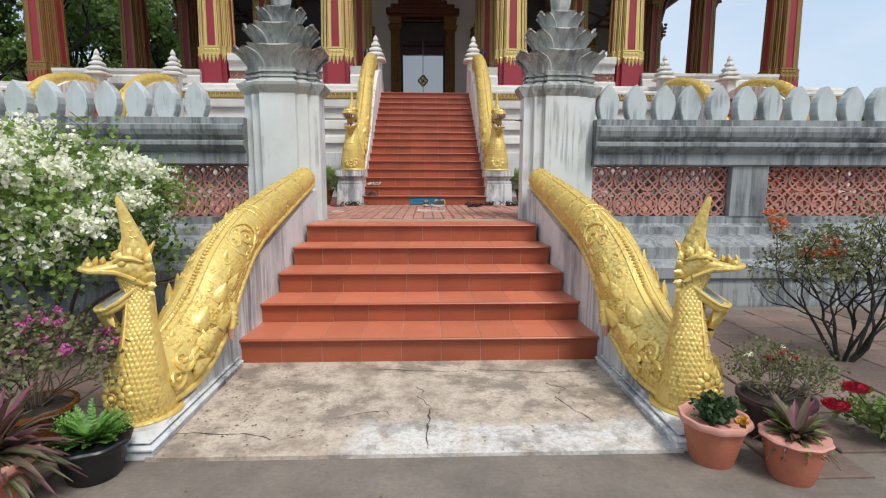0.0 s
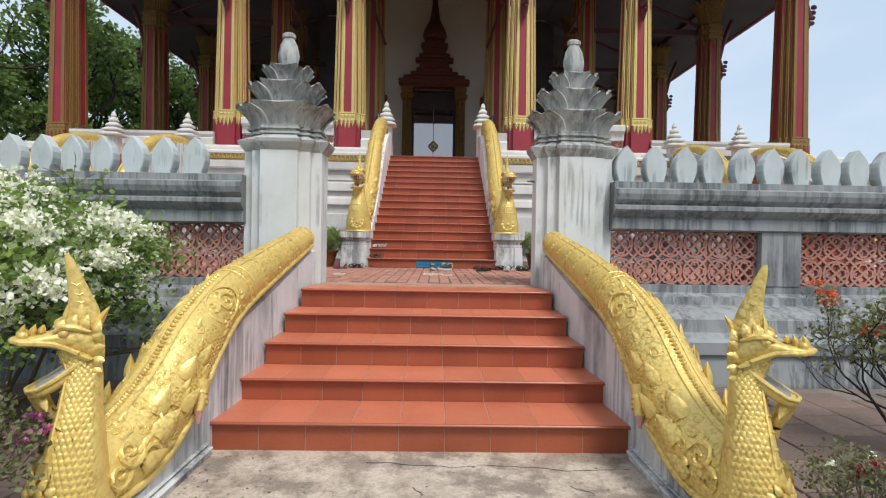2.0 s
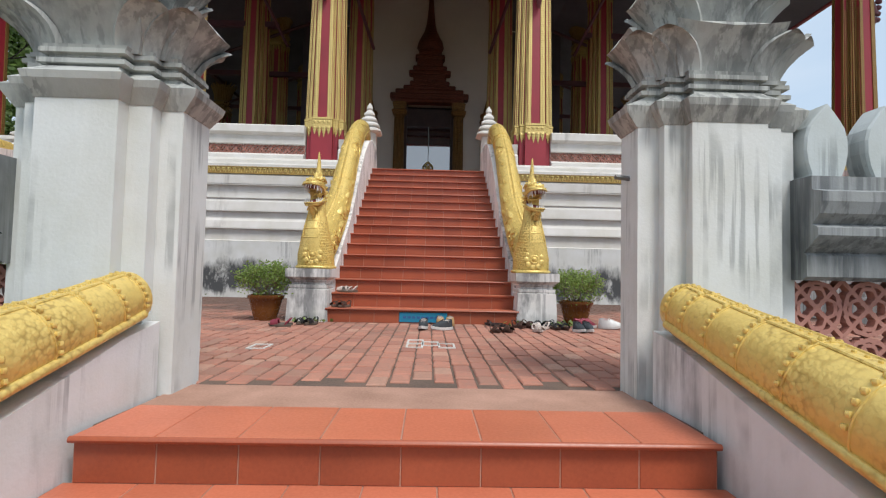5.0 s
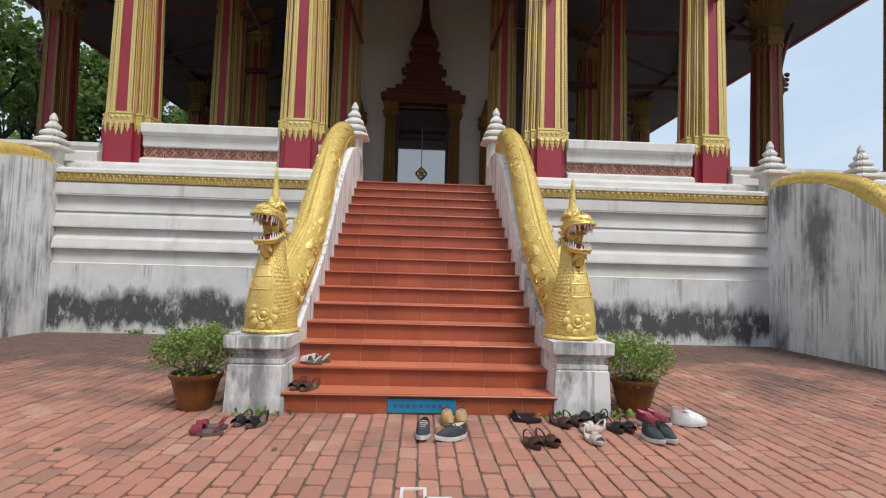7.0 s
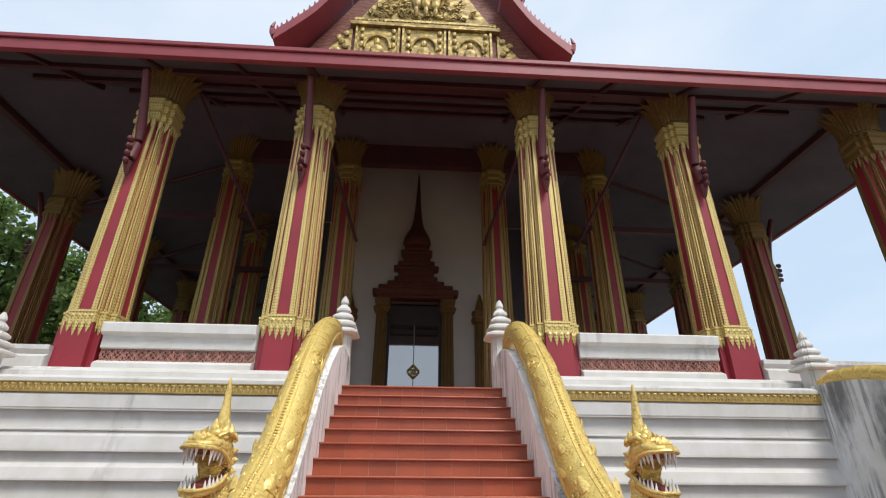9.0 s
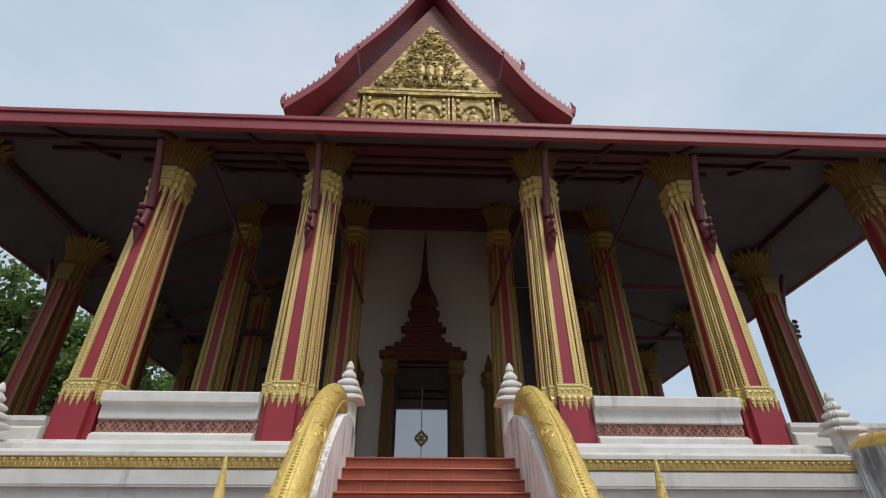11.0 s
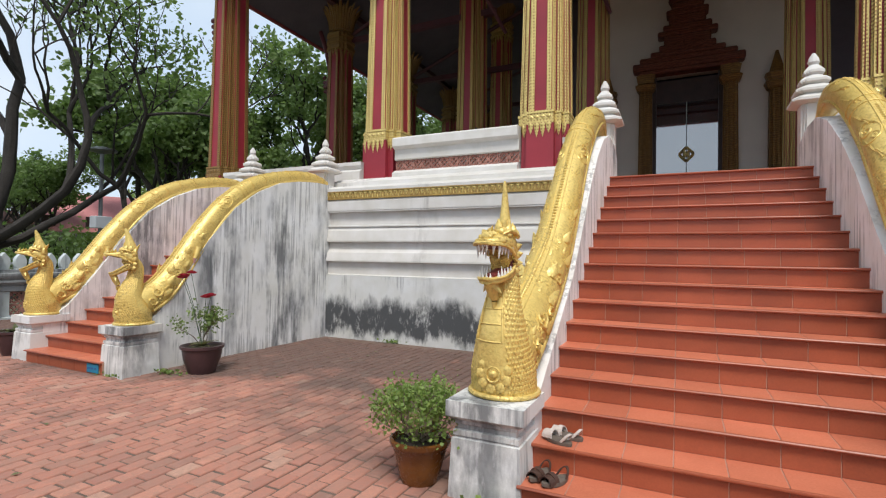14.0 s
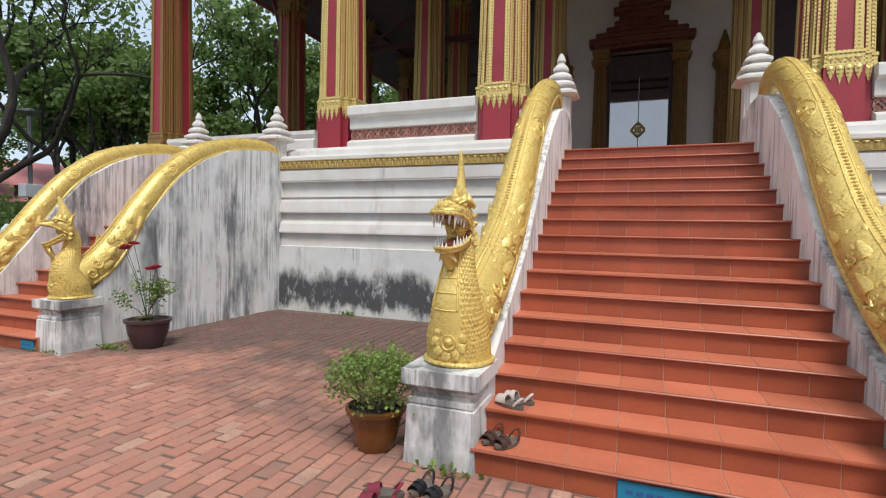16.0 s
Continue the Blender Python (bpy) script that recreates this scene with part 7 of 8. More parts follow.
def ixora():
    r = random.Random(52)
    t = thing("ixora_shrub", "leggy bare-stemmed shrub with orange-red flower heads", "shrub", pose(3.36, 3.75, 0))
    bm = bmesh.new()
    tips = []
    for i in range(8):
        a = math.tau * i / 8
        grow(bm, r, (0.05 * math.cos(a), 0.05 * math.sin(a), 0), (0.7 * math.cos(a), 0.7 * math.sin(a), 1.1), 0.44, 0.016, 4, tips, 0.5, 6, 0.2, 0.04)
    part("stem", bm, "bark", t, "many thin dark stems")
    up = [q for q in tips if q.z > 0.55]
    add_mesh("leaves", leaf_mesh("leaves", [q + Vector((r.gauss(0, 0.04), r.gauss(0, 0.04), r.gauss(0, 0.03))) for q in up for _ in range(1)], 0.035, "leaf_dry", r), t)
    mid = [q for q in up if q.x < -0.05 and q.z > 0.7]
    add_mesh("leaves", leaf_mesh("leaves", [q + Vector((r.gauss(0, 0.05), r.gauss(0, 0.05), r.gauss(0, 0.04))) for q in mid for _ in range(2)], 0.032, "leaf_dry", r), t)
    r.shuffle(mid)
    flowers(t, r, [q + Vector((r.gauss(0, 0.03), r.gauss(0, 0.03), 0.04 + r.gauss(0, 0.012))) for q in mid[:9] for _ in range(14)], 0.022, "petal_orange", "flower", "orange-red flower head")


ixora()

# pots on the other side of the landing
t = pot("flowerpot", [(0.02, 0.0), (0.14, 0.0), (0.15, 0.01), (0.19, 0.17), (0.205, 0.22), (0.215, 0.225), (0.215, 0.245), (0.20, 0.245), (0.185, 0.2), (0.02, 0.19)], "black_plastic", "black plastic pot of bright green fern", (-1.57, 2.36, 0.0), [(0.20, 0.215), (0.222, 0.222), (0.226, 0.238), (0.216, 0.250), (0.198, 0.245)], 8, 0.225, 0.195, 0, 0.76)
r = random.Random(61)
bm = bmesh.new()
for i in range(190):
    a, ln = r.uniform(0, math.tau), r.uniform(0.16, 0.32)
    up = r.uniform(0.25, 1.0)
    line = [Vector((math.cos(a) * ln * s * (1.1 - up * 0.5), math.sin(a) * ln * s * (1.1 - up * 0.5), 0.22 + ln * up * (1.1 * s - 0.35 * s * s))) for s in (0, 0.25, 0.5, 0.75, 1.0)]
    side = Vector((-math.sin(a), math.cos(a), 0))
    for j in range(10):
        s = (j + 1) / 11 * 4
        k = min(int(s), 3)
        p = line[k].lerp(line[k + 1], s - k)
        for sd in (-1, 1):
            q = p + side * (sd * 0.030 * (1.15 - j / 11)) + Vector((0, 0, 0.006))
            f = (line[k + 1] - line[k]).normalized() * 0.009
            bm.faces.new([bm.verts.new(v) for v in (p - f, p + f, q + f * 1.2, q)])
part("fern_fronds", bm, "leaf_fern", t, "bright green fern fronds")
t = pot("flowerpot", TPROF, "pot_terracotta", "terracotta pot of drooping purple strap leaves", (-1.81, 2.06, 0.0), TRIM, 0, 0.26, 0.168, 0.2, 0.9)
r = random.Random(62)
spiky(t, r, (0, 0, 0.28), 110, 0.40, 0.026, "leaf_purple", 0.9)
spiky(t, r, (0, 0, 0.28), 40, 0.34, 0.020, "leaf_dry", 0.5)
t = pot("flowerpot", [(0.02, 0.0), (0.17, 0.0), (0.22, 0.2), (0.25, 0.30), (0.27, 0.31), (0.27, 0.34), (0.24, 0.34), (0.22, 0.3), (0.02, 0.29)], "pot_glazed", "brown pot of pink bougainvillea", (-2.02, 2.60, 0.0), None, 0, 0.31, 0.23, 0, 0.74)
r = random.Random(63)
tips = twiggy(t, r, (0, 0, 0.30), 24, 0.80, 0.85, 0.008, "twig", 2, 0.75)
add_mesh("leaves", leaf_mesh("leaves", [q + Vector((r.gauss(0, 0.04), r.gauss(0, 0.04), r.gauss(0, 0.03))) for q in tips for _ in range(4)], 0.038, "leaf_dry", r), t)
r.shuffle(tips)
flowers(t, r, [q + Vector((r.gauss(0, 0.02), r.gauss(0, 0.02), r.gauss(0, 0.015))) for q in tips[:46] for _ in range(5)], 0.028, "petal_pink", "flower", "pink bracts")

# courtyard pots
GLAZE = [(0.02, 0.0), (0.155, 0.0), (0.16, 0.015), (0.20, 0.16), (0.235, 0.30), (0.25, 0.31), (0.262, 0.335), (0.262, 0.36), (0.24, 0.37), (0.225, 0.345), (0.21, 0.30), (0.02, 0.29)]


def bush_pot(x, y, seed, k=1.0):
    t = pot("flowerpot", GLAZE, "pot_glazed", "brown glazed pot with a rounded green shrub", (x, y, P), None, 0, 0.33, 0.22, seed, k)
    r = random.Random(seed)
    tips = twiggy(t, r, (0, 0, 0.32), 18, 0.62, 1.05, 0.009, "twig_pale", 2, 0.7)
    tips = [q for q in tips if (q - Vector((0, 0, 0.58))).length < 0.42]
    extra = []
    for _ in range(240):
        d = Vector((r.gauss(0, 1), r.gauss(0, 1), r.gauss(0, 1))).normalized()
        extra.append(Vector((0, 0, 0.58)) + Vector((d.x * 0.36, d.y * 0.36, d.z * 0.25)) * r.uniform(0.6, 1.08))
    add_mesh("leaves", leaf_mesh("leaves", [q + Vector((r.gauss(0, 0.04), r.gauss(0, 0.04), r.gauss(0, 0.04))) for q in tips + extra for _ in range(4)], 0.033, "leaf_fresh", r), t, "small green and yellowish leaves")


bush_pot(-1.97, 9.88, 71, 0.86)
bush_pot(2.02, 9.98, 72, 0.85)
# dark pots by the side steps
t = pot("flowerpot", [(0.02, 0.0), (0.17, 0.0), (0.24, 0.2), (0.26, 0.33), (0.285, 0.345), (0.285, 0.38), (0.255, 0.38), (0.23, 0.33), (0.02, 0.31)], "pot_dark", "dark glazed pot of roses by the side steps", (-6.22, 11.42, P), None, 0, 0.35, 0.24)
r = random.Random(81)
spiky(t, r, (0, 0, 0.36), 26, 0.24, 0.03, "leaf_dry", 0.6)
rose(-6.22, 11.42, ((-0.34, -0.05, 0.98), (-0.26, 0.0, 1.02), (-0.42, -0.02, 0.95), (0.14, 0.0, 0.72), (0.10, -0.04, 0.70)), 82, "tall rose with dark red blooms in a pot", 0.8, P + 0.34)
t = pot("flowerpot", [(0.02, 0.0), (0.17, 0.0), (0.24, 0.2), (0.26, 0.33), (0.285, 0.345), (0.285, 0.38), (0.255, 0.38), (0.23, 0.33), (0.02, 0.31)], "pot_dark", "dark glazed pot with a small dry plant", (-9.78, 10.85, P), None, 0, 0.35, 0.24)
spiky(t, random.Random(83), (0, 0, 0.36), 24, 0.26, 0.03, "leaf_dry", 0.7)
# weeds along the foot of the stairs
for x, y, z, n, sd in ((-6.55, 11.20, P, 60, 91), (-1.30, 9.72, P, 30, 92), (1.75, 9.80, P, 70, 93), (1.30, 9.70, P, 24, 94), (-7.1, 10.7, P, 30, 96), (-5.2, 14.85, P, 60, 97)):
    r = random.Random(sd)
    me = leaf_mesh("weeds", [Vector((x + r.gauss(0, 0.12), y - abs(r.gauss(0, 0.05)), z + abs(r.gauss(0, 0.02)))) for _ in range(n)], 0.05, "leaf_shrub", r, -0.8)
    tagged(new("weeds", me), "low weeds growing in the joints", "weeds", kind="stuff")
# dry litter on the landing and the paving
r = random.Random(98)
for cx, cy, n, sp in ((-1.0, 2.9, 70, 0.25), (0.9, 3.2, 40, 0.3), (-1.15, 3.4, 50, 0.2), (0.0, 2.2, 60, 0.8)):
    me = leaf_mesh("leaf_litter", [Vector((max(-1.3, min(1.3, cx + r.gauss(0, sp))), cy + r.gauss(0, sp), 0.026)) for _ in range(n)], 0.018, "leaf_dry", r, 0.0)
    for v in me.vertices:
        v.co.z = 0.0245 + abs(v.co.z - 0.026) * 0.25
    tagged(new("leaf_litter", me), "crumbs of dry leaf on the concrete", "litter", kind="stuff")
# fallen leaves on the court
r = random.Random(99)
for k in range(26):
    me = leaf_mesh("fallen_leaf", [Vector((0, 0, 0))], 0.07, "leaf_dry", r, 0.0)
    ob = tagged(new("fallen_leaf", me), "dry fallen leaf on the bricks", "leaf", group="fallen leaves")
    co = [v.co.copy() for v in me.vertices]
    for v, c in zip(me.vertices, ((0, 0, 0.004), (0.03, 0.02, 0.012), (0.075, 0, 0.006), (0.03, -0.02, 0.010))):
        v.co = c
    ob.matrix_basis = pose(r.uniform(-6.5, 0.5), r.uniform(8.5, 14.3), P + 0.004, 0, 0, r.uniform(0, 360))


# ---------------------------------------------------------------- shoes
def outline(l, w, n=16):
    """A sole's outline, toe to +y."""
    pts = []
    for i in range(n):
        a = math.tau * i / n
        y = -math.cos(a) * l / 2
        k = (y / l + 0.5)
        ww = w / 2 * (0.78 + 0.30 * math.sin(math.pi * min(1, k * 0.9 + 0.05)) - 0.06 * math.cos(k * 6.0))
        pts.append((math.sin(a) * ww, y))
    return pts


def sole(l, w, h, t, mat, toe=0.01):
    bm = bmesh.new()
    o = outline(l, w)
    loft(bm, [[(x * 0.95, y * 0.97, 0.0 + toe * max(0, y / l) ** 2 * 4) for x, y in o], [(x, y, h * 0.5 + toe * max(0, y / l) ** 2 * 4) for x, y in o], [(x, y, h + toe * max(0, y / l) ** 2 * 4) for x, y in o], [(x * 0.9, y * 0.94, h + toe * max(0, y / l) ** 2 * 4 - 0.001) for x, y in o]])
    return part("sole", bm, mat, t, smooth=40)


def strap(bm, w, y, h, base, wid, lean=0.0):
    rings = []
    for i in range(9):
        a = math.pi * i / 8
        p = Vector((math.cos(a) * w / 2, y + lean * math.sin(a), base + math.sin(a) * h))
        d = Vector((math.cos(a), 0, math.sin(a))) * 0.003
        rings.append([p - d + Vector((0, -wid / 2, 0)), p + d + Vector((0, -wid / 2, 0)), p + d + Vector((0, wid / 2, 0)), p - d + Vector((0, wid / 2, 0))])
    loft(bm, rings)


def sandal(m, mats, label, back=True, l=0.255):
    t = thing("sandal", label, "sandal", m, group="shoes left by the steps")
    sole(l, 0.095, 0.026, t, mats[0])
    for y, h, wd, ln in ((0.075, 0.045, 0.05, 0.0), (0.03, 0.055, 0.035, 0.01)) if mats[1] != "thong" else ((0.05, 0.04, 0.018, 0.03),):
        bm = bmesh.new()
        strap(bm, 0.09, y, h, 0.022, wd, ln)
        part("strap", bm, mats[1] if mats[1] != "thong" else "black_plastic", t)
    if back:
        bm = bmesh.new()
        strap(bm, 0.078, -0.06, 0.06, 0.022, 0.022, -0.05)
        part("heel_strap", bm, mats[1] if mats[1] != "thong" else "black_plastic", t)


def sneaker(m, mats, label, stripes=False):
    t = thing("sneaker", label, "shoe", m, group="shoes left by the steps")
    sole(0.285, 0.10, 0.032, t, mats[0], 0.02)
    bm = bmesh.new()
    o = outline(0.272, 0.094)
    rings = []
    for z, k, sh in ((0.028, 1.0, 0.0), (0.050, 0.98, 0.0), (0.072, 0.84, -0.012), (0.092, 0.62, -0.045), (0.104, 0.48, -0.062)):
        rings.append([(x * (0.6 + 0.4 * k) if y > 0 else x * (0.72 + 0.28 * k), y * k + sh if y > 0 else y * (0.88 + 0.12 * k) + sh * 0.06, z + (0.010 if y < -0.08 else 0) * (z > 0.08)) for x, y in o])
    loft(bm, rings, caps=False)
    part("upper", bm, mats[1], t, smooth=60)
    bm = bmesh.new()
    loft(bm, [[(x, y, z - 0.006) for x, y, z in rings[-1]], [(x * 0.85, y * 0.85 - 0.01, 0.05) for x, y, z in rings[-1]]])
    part("lining", bm, mats[2], t, "padded collar and lining")
    bm = bmesh.new()
    for i in range(5):
        strap(bm, 0.050 + 0.004 * i, 0.060 - 0.020 * i, 0.020 + 0.001 * i, 0.062 + 0.0075 * i, 0.006)
    part("laces", bm, mats[3], t, "laces")
    if stripes:
        for s in (-1, 1):
            for i in range(3):
                bm = bmesh.new()
                y = 0.02 - 0.028 * i
                loft(bm, [[(s * 0.049, y, 0.034), (s * 0.049, y + 0.012, 0.034), (s * 0.046, y + 0.012, 0.034)], [(s * 0.041, y - 0.012, 0.078), (s * 0.041, y, 0.078), (s * 0.036, y, 0.078)]])
                part("stripe", bm, "black_plastic", t)


M["leather_brown"] = plain("brown_leather", (0.075, 0.036, 0.024), (0.045, 0.022, 0.016), 0.6, 20.0, 90.0, 0.2)
M["leather_tan"] = plain("tan_suede", (0.42, 0.26, 0.11), (0.33, 0.19, 0.08), 0.8, 20.0, 90.0, 0.2)
M["canvas_pale"] = plain("pale_straps", (0.58, 0.52, 0.47), (0.45, 0.38, 0.34), 0.7, 20.0, 90.0, 0.2)
M["foot_bed"] = plain("grey_brown_footbed", (0.15, 0.12, 0.095), (0.10, 0.08, 0.065), 0.85, 20.0, 90.0, 0.2)
M["knit_grey"] = plain("dark_grey_knit", (0.045, 0.055, 0.062), (0.03, 0.036, 0.042), 0.85, 20.0, 140.0, 0.4)
M["knit_red"] = plain("dark_red_knit", (0.20, 0.02, 0.04), (0.14, 0.014, 0.028), 0.8, 20.0, 140.0, 0.4)
M["white_foam"] = plain("white_foam", (0.70, 0.70, 0.68), (0.55, 0.55, 0.53), 0.6, 20.0, 90.0, 0.1)
M["pink_lining"] = plain("pink_lining", (0.50, 0.14, 0.18), (0.40, 0.10, 0.13), 0.8, 20.0, 90.0, 0.2)


def pair(fn, x, y, z, rz, gap, mats, label, twist=0.0, **k):
    a = radians(rz)
    for s in (-1, 1):
        fn(pose(x + s * gap / 2 * math.cos(a), y + s * gap / 2 * math.sin(a), z, 0, 0, rz + twist * s), mats, label, **k)


G = P + 0.004
pair(sandal, -1.58, 9.22, G, 100, 0.13, ("foot_bed", "knit_red"), "dark red strapped sandal on the bricks", 8)
pair(sandal, -1.34, 9.42, G, 165, 0.13, ("foot_bed", "black_plastic"), "black strapped sandal on the bricks", 6)
sneaker(pose(0.04, 9.16, G, 0, 0, 172), ("white_foam", "knit_grey", "black_plastic", "canvas_pale"), "dark blue-grey sneaker with a white sole on the bricks")
sneaker(pose(0.25, 9.11, G, 0, 0, 118), ("white_foam", "knit_grey", "canvas_pale", "knit_grey"), "dark blue-grey sneaker with a white sole on the bricks")
pair(sneaker, 0.30, 9.50, G, 184, 0.115, ("leather_tan", "leather_tan", "leather_brown", "canvas_pale"), "tan suede shoe beside the bottom step", 4)
pair(sandal, 0.92, 9.66, G, 95, 0.13, ("black_plastic", "thong"), "black flip-flop beside the bottom step", 12, back=False)
pair(sandal, 0.90, 9.02, G, 200, 0.13, ("leather_brown", "leather_brown"), "brown leather sandal on the bricks", -8)
pair(sandal, 1.25, 9.53, G, 205, 0.14, ("leather_brown", "leather_brown"), "brown leather sandal beside the pedestal", 4)
pair(sandal, 1.52, 9.66, G, 150, 0.13, ("black_plastic", "black_plastic"), "black sandal beside the pedestal", 10)
sandal(pose(1.42, 9.36, G, 0, 0, 110), ("canvas_pale", "canvas_pale"), "pale pink sandal on the bricks")
sandal(pose(1.33, 9.10, G, 0, 0, 190), ("canvas_pale", "canvas_pale"), "pale pink sandal on the bricks")
pair(sandal, 1.66, 9.40, G, 185, 0.12, ("leather_brown", "black_plastic"), "small dark sandal beside the pot", 10)
pair(sneaker, 2.00, 9.53, G, 205, 0.11, ("white_foam", "knit_red", "pink_lining", "pink_lining"), "dark red sneaker with pink laces on the bricks", 3)
pair(sneaker, 2.34, 9.60, G, 245, 0.12, ("white_foam", "white_foam", "pink_lining", "white_foam"), "white striped sneaker with a red lining on the bricks", 4, stripes=True)
pair(sneaker, 1.86, 9.14, G, 188, 0.11, ("white_foam", "knit_grey", "black_plastic", "knit_grey"), "dark grey slip-on sneaker with a white sole", 2)
pair(sandal, -1.0, 10.19, P + 2 * RISE + 0.002, 70, 0.12, ("foot_bed", "canvas_pale"), "pale strapped sandal on the second step", 6)
pair(sandal, -1.03, 9.90, P + RISE + 0.002, 160, 0.12, ("foot_bed", "leather_brown"), "brown sandal on the bottom step", 6)

# ---------------------------------------------------------------- signs, lamp, loose things
for x, y, z0, w, h, n in ((0.03, Y0 + 0.028, P + 0.015, 0.60, 0.125, 9), (-7.36, 10.62 + 0.028, P + 0.02, 0.26, 0.12, 3)):
    sg = thing("notice_plate", "blue painted notice plate on the bottom step, its lettering worn", "sign", pose(x, y, z0))
    part("plate", box_bm(-w / 2, w / 2, -0.012, -0.003, 0, h, bevel=0.003), "blue_sign", sg)
    for i in range(n):
        ww = w * 0.85 / n
        part("worn_line", box_bm(-w * 0.42 + i * ww, -w * 0.42 + i * ww + ww * 0.7, -0.0145, -0.0125, h * 0.38, h * 0.60), "sign_text", sg)
fl = thing("flood_lamp", "small flood lamp on the ground by the far wall", "lamp", pose(-14.45, 12.15, P))
part("housing", box_bm(-0.10, 0.10, -0.22, 0.22, 0.18, 0.50, bevel=0.03), "steel", fl)
part("bracket", box_bm(-0.03, 0.03, -0.25, 0.25, 0.0, 0.22, bevel=0.01), "black_plastic", fl)
part("lens", box_bm(0.101, 0.108, -0.18, 0.18, 0.22, 0.46, bevel=0.003), "paper", fl)
# chalk-white paint left in the joints round a few bricks
def painted_joint(x, y, w=0.132, l=0.228):
    mk = thing("painted_mark", "white paint left round a paving brick", "mark", pose(x, y, P + 0.006), kind="structure")
    bm = bmesh.new()
    t = 0.009
    for a in (-w / 2, w / 2):
        box(bm, a - t, a + t, -l / 2 - t, l / 2 + t, -0.012, 0.0)
    for b in (-l / 2, l / 2):
        box(bm, -w / 2 + t, w / 2 - t, b - t, b + t, -0.012, 0.0)
    part("paint_line", bm, "white", mk)


for x, y in ((-0.02, 8.14), (-0.02, 7.90), (0.12, 8.02), (0.26, 7.92), (-2.06, 7.62), (-1.92, 7.50), (-2.06, 7.38), (-1.78, 7.40), (-1.92, 7.26), (-1.30, 7.70)):
    painted_joint(x, y)

# pole with a meter box beyond the wall
pl_ = thing("street_pole", "grey pole with a pale meter box beyond the wall", "pole", pose(-20.0, 17.9, 0))
bm = bmesh.new()
tube(bm, [(0, 0, -0.1), (0, 0, 6.4)], 0.07, 8)
part("shaft", bm, "steel", pl_)
part("meter_box", box_bm(-0.15, 0.25, -0.3, 0.3, 3.5, 3.95, bevel=0.02), "paper", pl_)
bm = bmesh.new()
lathe(bm, [(0.02, 6.3), (0.5, 6.42), (0.5, 6.48), (0.02, 6.6)], 12)
part("lamp_hood", bm, "steel", pl_)



# ---------------------------------------------------------------- houses beyond the wall
def house(x, y, w, d, h, rh, roofmat, label, rz):
    t = thing("house", label, "house", pose(x, y, 0, 0, 0, rz))
    part("wall", box_bm(-w / 2, w / 2, -d / 2, d / 2, -0.2, h), "house_wall", t)
    bm = bmesh.new()
    o = 0.7
    base = [(-w / 2 - o, -d / 2 - o, h - 0.1), (w / 2 + o, -d / 2 - o, h - 0.1), (w / 2 + o, d / 2 + o, h - 0.1), (-w / 2 - o, d / 2 + o, h - 0.1)]
    vs = [bm.verts.new(p) for p in base] + [bm.verts.new(p) for p in ((-w / 2 + d * 0.4, 0, h + rh), (w / 2 - d * 0.4, 0, h + rh))]
    for q in ((0, 1, 5, 4), (1, 2, 5), (2, 3, 4, 5), (3, 0, 4), (3, 2, 1, 0)):
        bm.faces.new([vs[i] for i in q])
    part("roof", bm, roofmat, t)
    for s in (-1, 1):
        for i in range(max(2, int(w / 3.2))):
            xx = -w / 2 + 1.6 + i * 3.0
            for z in ([1.0] if h < 4 else [1.0, 4.0]):
                wn = part("window", box_bm(xx - 0.6, xx + 0.6, s * d / 2 - 0.06, s * d / 2 + 0.06, z, z + 1.3), "dark_wood", t)
                part("sill", box_bm(xx - 0.7, xx + 0.7, s * d / 2 - 0.12, s * d / 2 + 0.12, z - 0.08, z), "house_wall", wn)


house(-44, 33, 13, 9, 4.2, 3.2, "pink_roof", "house with a pink tiled hip roof behind the trees", 65)
house(-46, 21.5, 10, 8, 4.6, 2.0, "roof_tile", "pale house with a dark roof beyond the wall", 80)
house(-36, 43, 9, 8, 4.0, 2.8, "pink_roof", "small house with a pink tiled roof", 50)


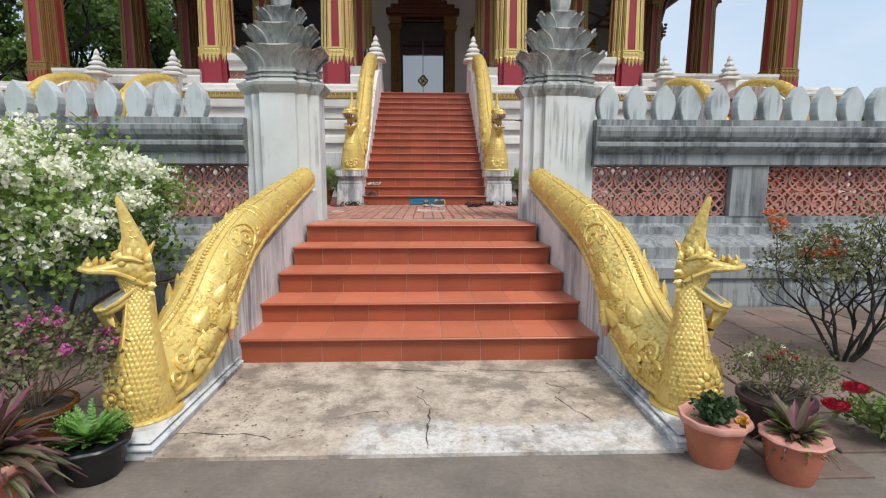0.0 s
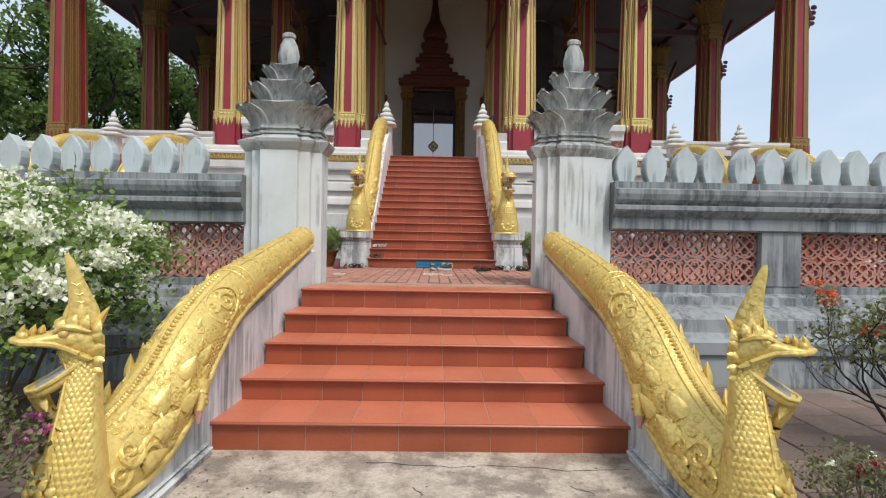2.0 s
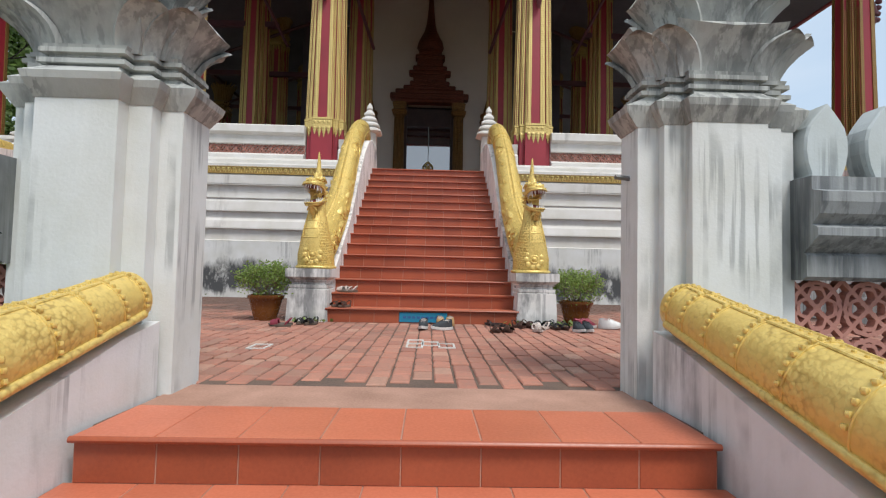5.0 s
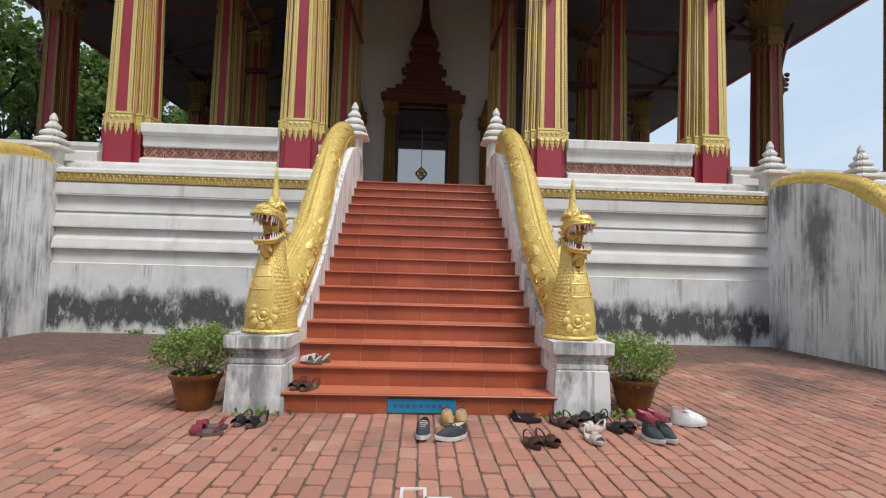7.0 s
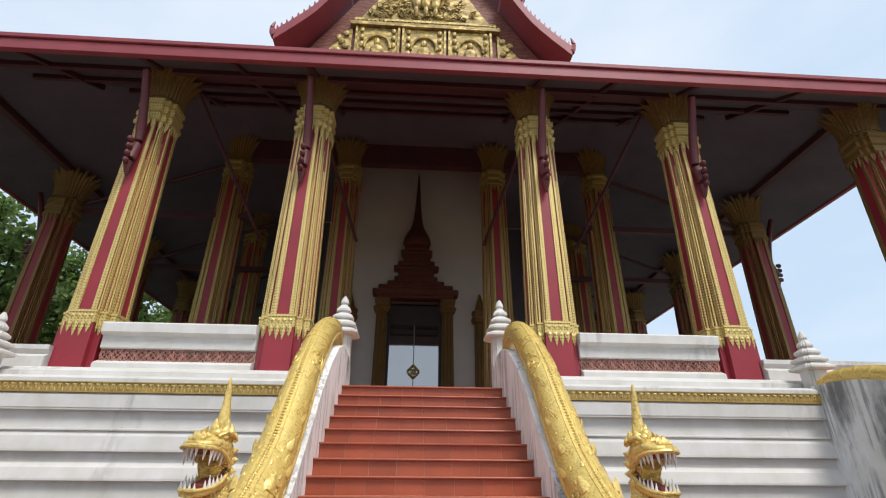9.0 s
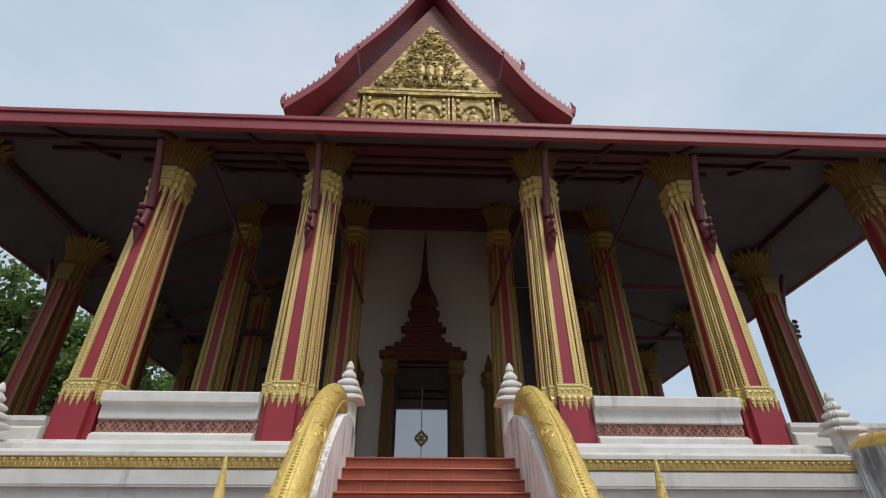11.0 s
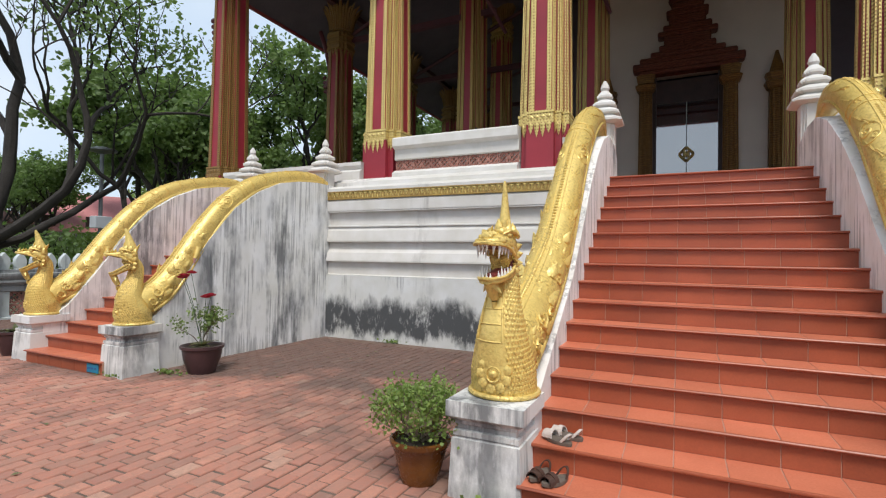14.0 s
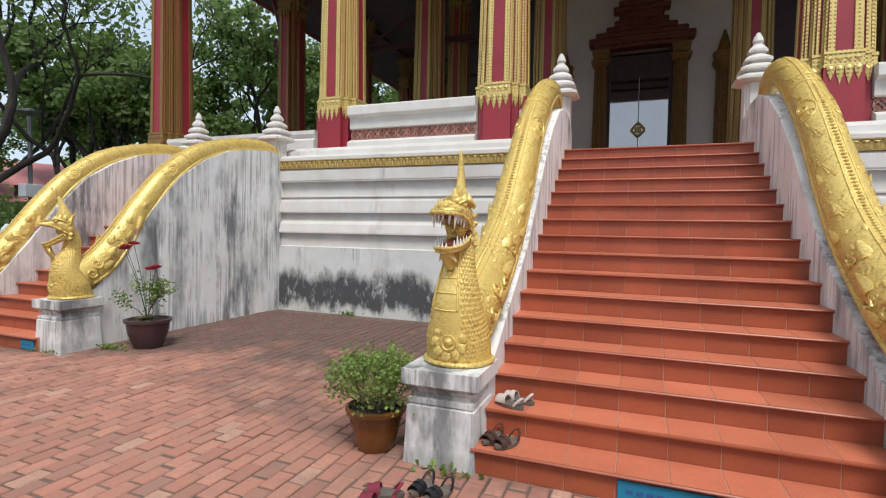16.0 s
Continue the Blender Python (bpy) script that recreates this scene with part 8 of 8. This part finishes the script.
# ---------------------------------------------------------------- bricks of the court
def bricks():
    BW, BL, J = 0.132, 0.228, 0.012
    r = random.Random(77)
    meshes = []
    for k in range(8):
        bm = bmesh.new()
        a, b = (BW - J) / 2 + 0.001, (BL - J) / 2 - 0.003
        c = 0.009
        j = lambda: r.uniform(-0.004, 0.004)
        e = [(sx * a + j(), sy * b + j()) for sx, sy in ((-1, -1), (1, -1), (1, 1), (-1, 1))]
        soft = []
        for q in range(4):
            p0, p1, p2 = e[q - 1], e[q], e[(q + 1) % 4]
            for o, t in ((p0, 0.10), (p2, 0.10)):
                l = math.hypot(o[0] - p1[0], o[1] - p1[1])
                soft.append((p1[0] + (o[0] - p1[0]) * 0.016 / l, p1[1] + (o[1] - p1[1]) * 0.016 / l))
        loft(bm, [[(x, y, -0.02) for x, y in soft], [(x, y, -c) for x, y in soft], [(x * 0.975, y * 0.985, -0.003) for x, y in soft], [(x * 0.90, y * 0.945, r.uniform(-0.001, 0.001)) for x, y in soft]])
        me = bpy.data.meshes.new("brick")
        bmesh.ops.recalc_face_normals(bm, faces=bm.faces)
        bm.to_mesh(me)
        bm.free()
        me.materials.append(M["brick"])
        meshes.append(me)
    verts, faces = [], []
    count = 0
    nx0, nx1 = int(-14.9 / BW), int(11.0 / BW)
    for i in range(nx0, nx1):
        x = (i + 0.5) * BW
        off = (0.5 if i % 2 else 0.0) * BL + r.uniform(-0.02, 0.02)
        for j in range(36):
            y = 6.46 + j * BL + off + r.uniform(-0.006, 0.006)
            if y > 14.95 or (j == 0 and off < 0):
                continue
            if abs(x) < 1.15 and y > 9.95 or (6.95 < abs(x) < 9.3 and y > 11.2):
                continue
            z = P + r.uniform(-0.004, 0.004)
            tx, ty = r.uniform(-0.012, 0.012), r.uniform(-0.010, 0.010)
            if -2.35 < x < 1.95 and 6.95 < y < 8.95:
                share("brick", meshes[r.randrange(8)], pose(x, y, z, math.degrees(ty), math.degrees(tx), r.uniform(-0.8, 0.8)), court)
                count += 1
                continue
            n = len(verts)
            a, b, c = (BW - J) / 2 + r.uniform(-0.004, 0.0025), (BL - J) / 2 + r.uniform(-0.009, -0.001), 0.008
            for (h, k) in ((-0.02, 0.0), (-c, 0.0), (0.0, c)):
                for sx, sy in ((-1, -1), (1, -1), (1, 1), (-1, 1)):
                    px, py = sx * (a - k), sy * (b - k)
                    verts.append((x + px, y + py, z + h + px * tx + py * ty))
            for lv in (0, 4):
                for e in range(4):
                    f = (e + 1) % 4
                    faces.append((n + lv + e, n + lv + f, n + lv + 4 + f, n + lv + 4 + e))
            faces.append((n + 8, n + 9, n + 10, n + 11))
    me = bpy.data.meshes.new("bricks")
    me.from_pydata(verts, [], faces)
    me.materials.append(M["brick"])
    ob = new("bricks", me)
    ob.parent = court
    ob["kind"] = "stuff"
    return count


bricks()
for ob in bpy.data.objects:
    if ob.parent and ob.name.split('.')[0] in ('flower', 'blossom', 'stem', 'leaves', 'twigs'):
        ob["kind"] = "stuff"
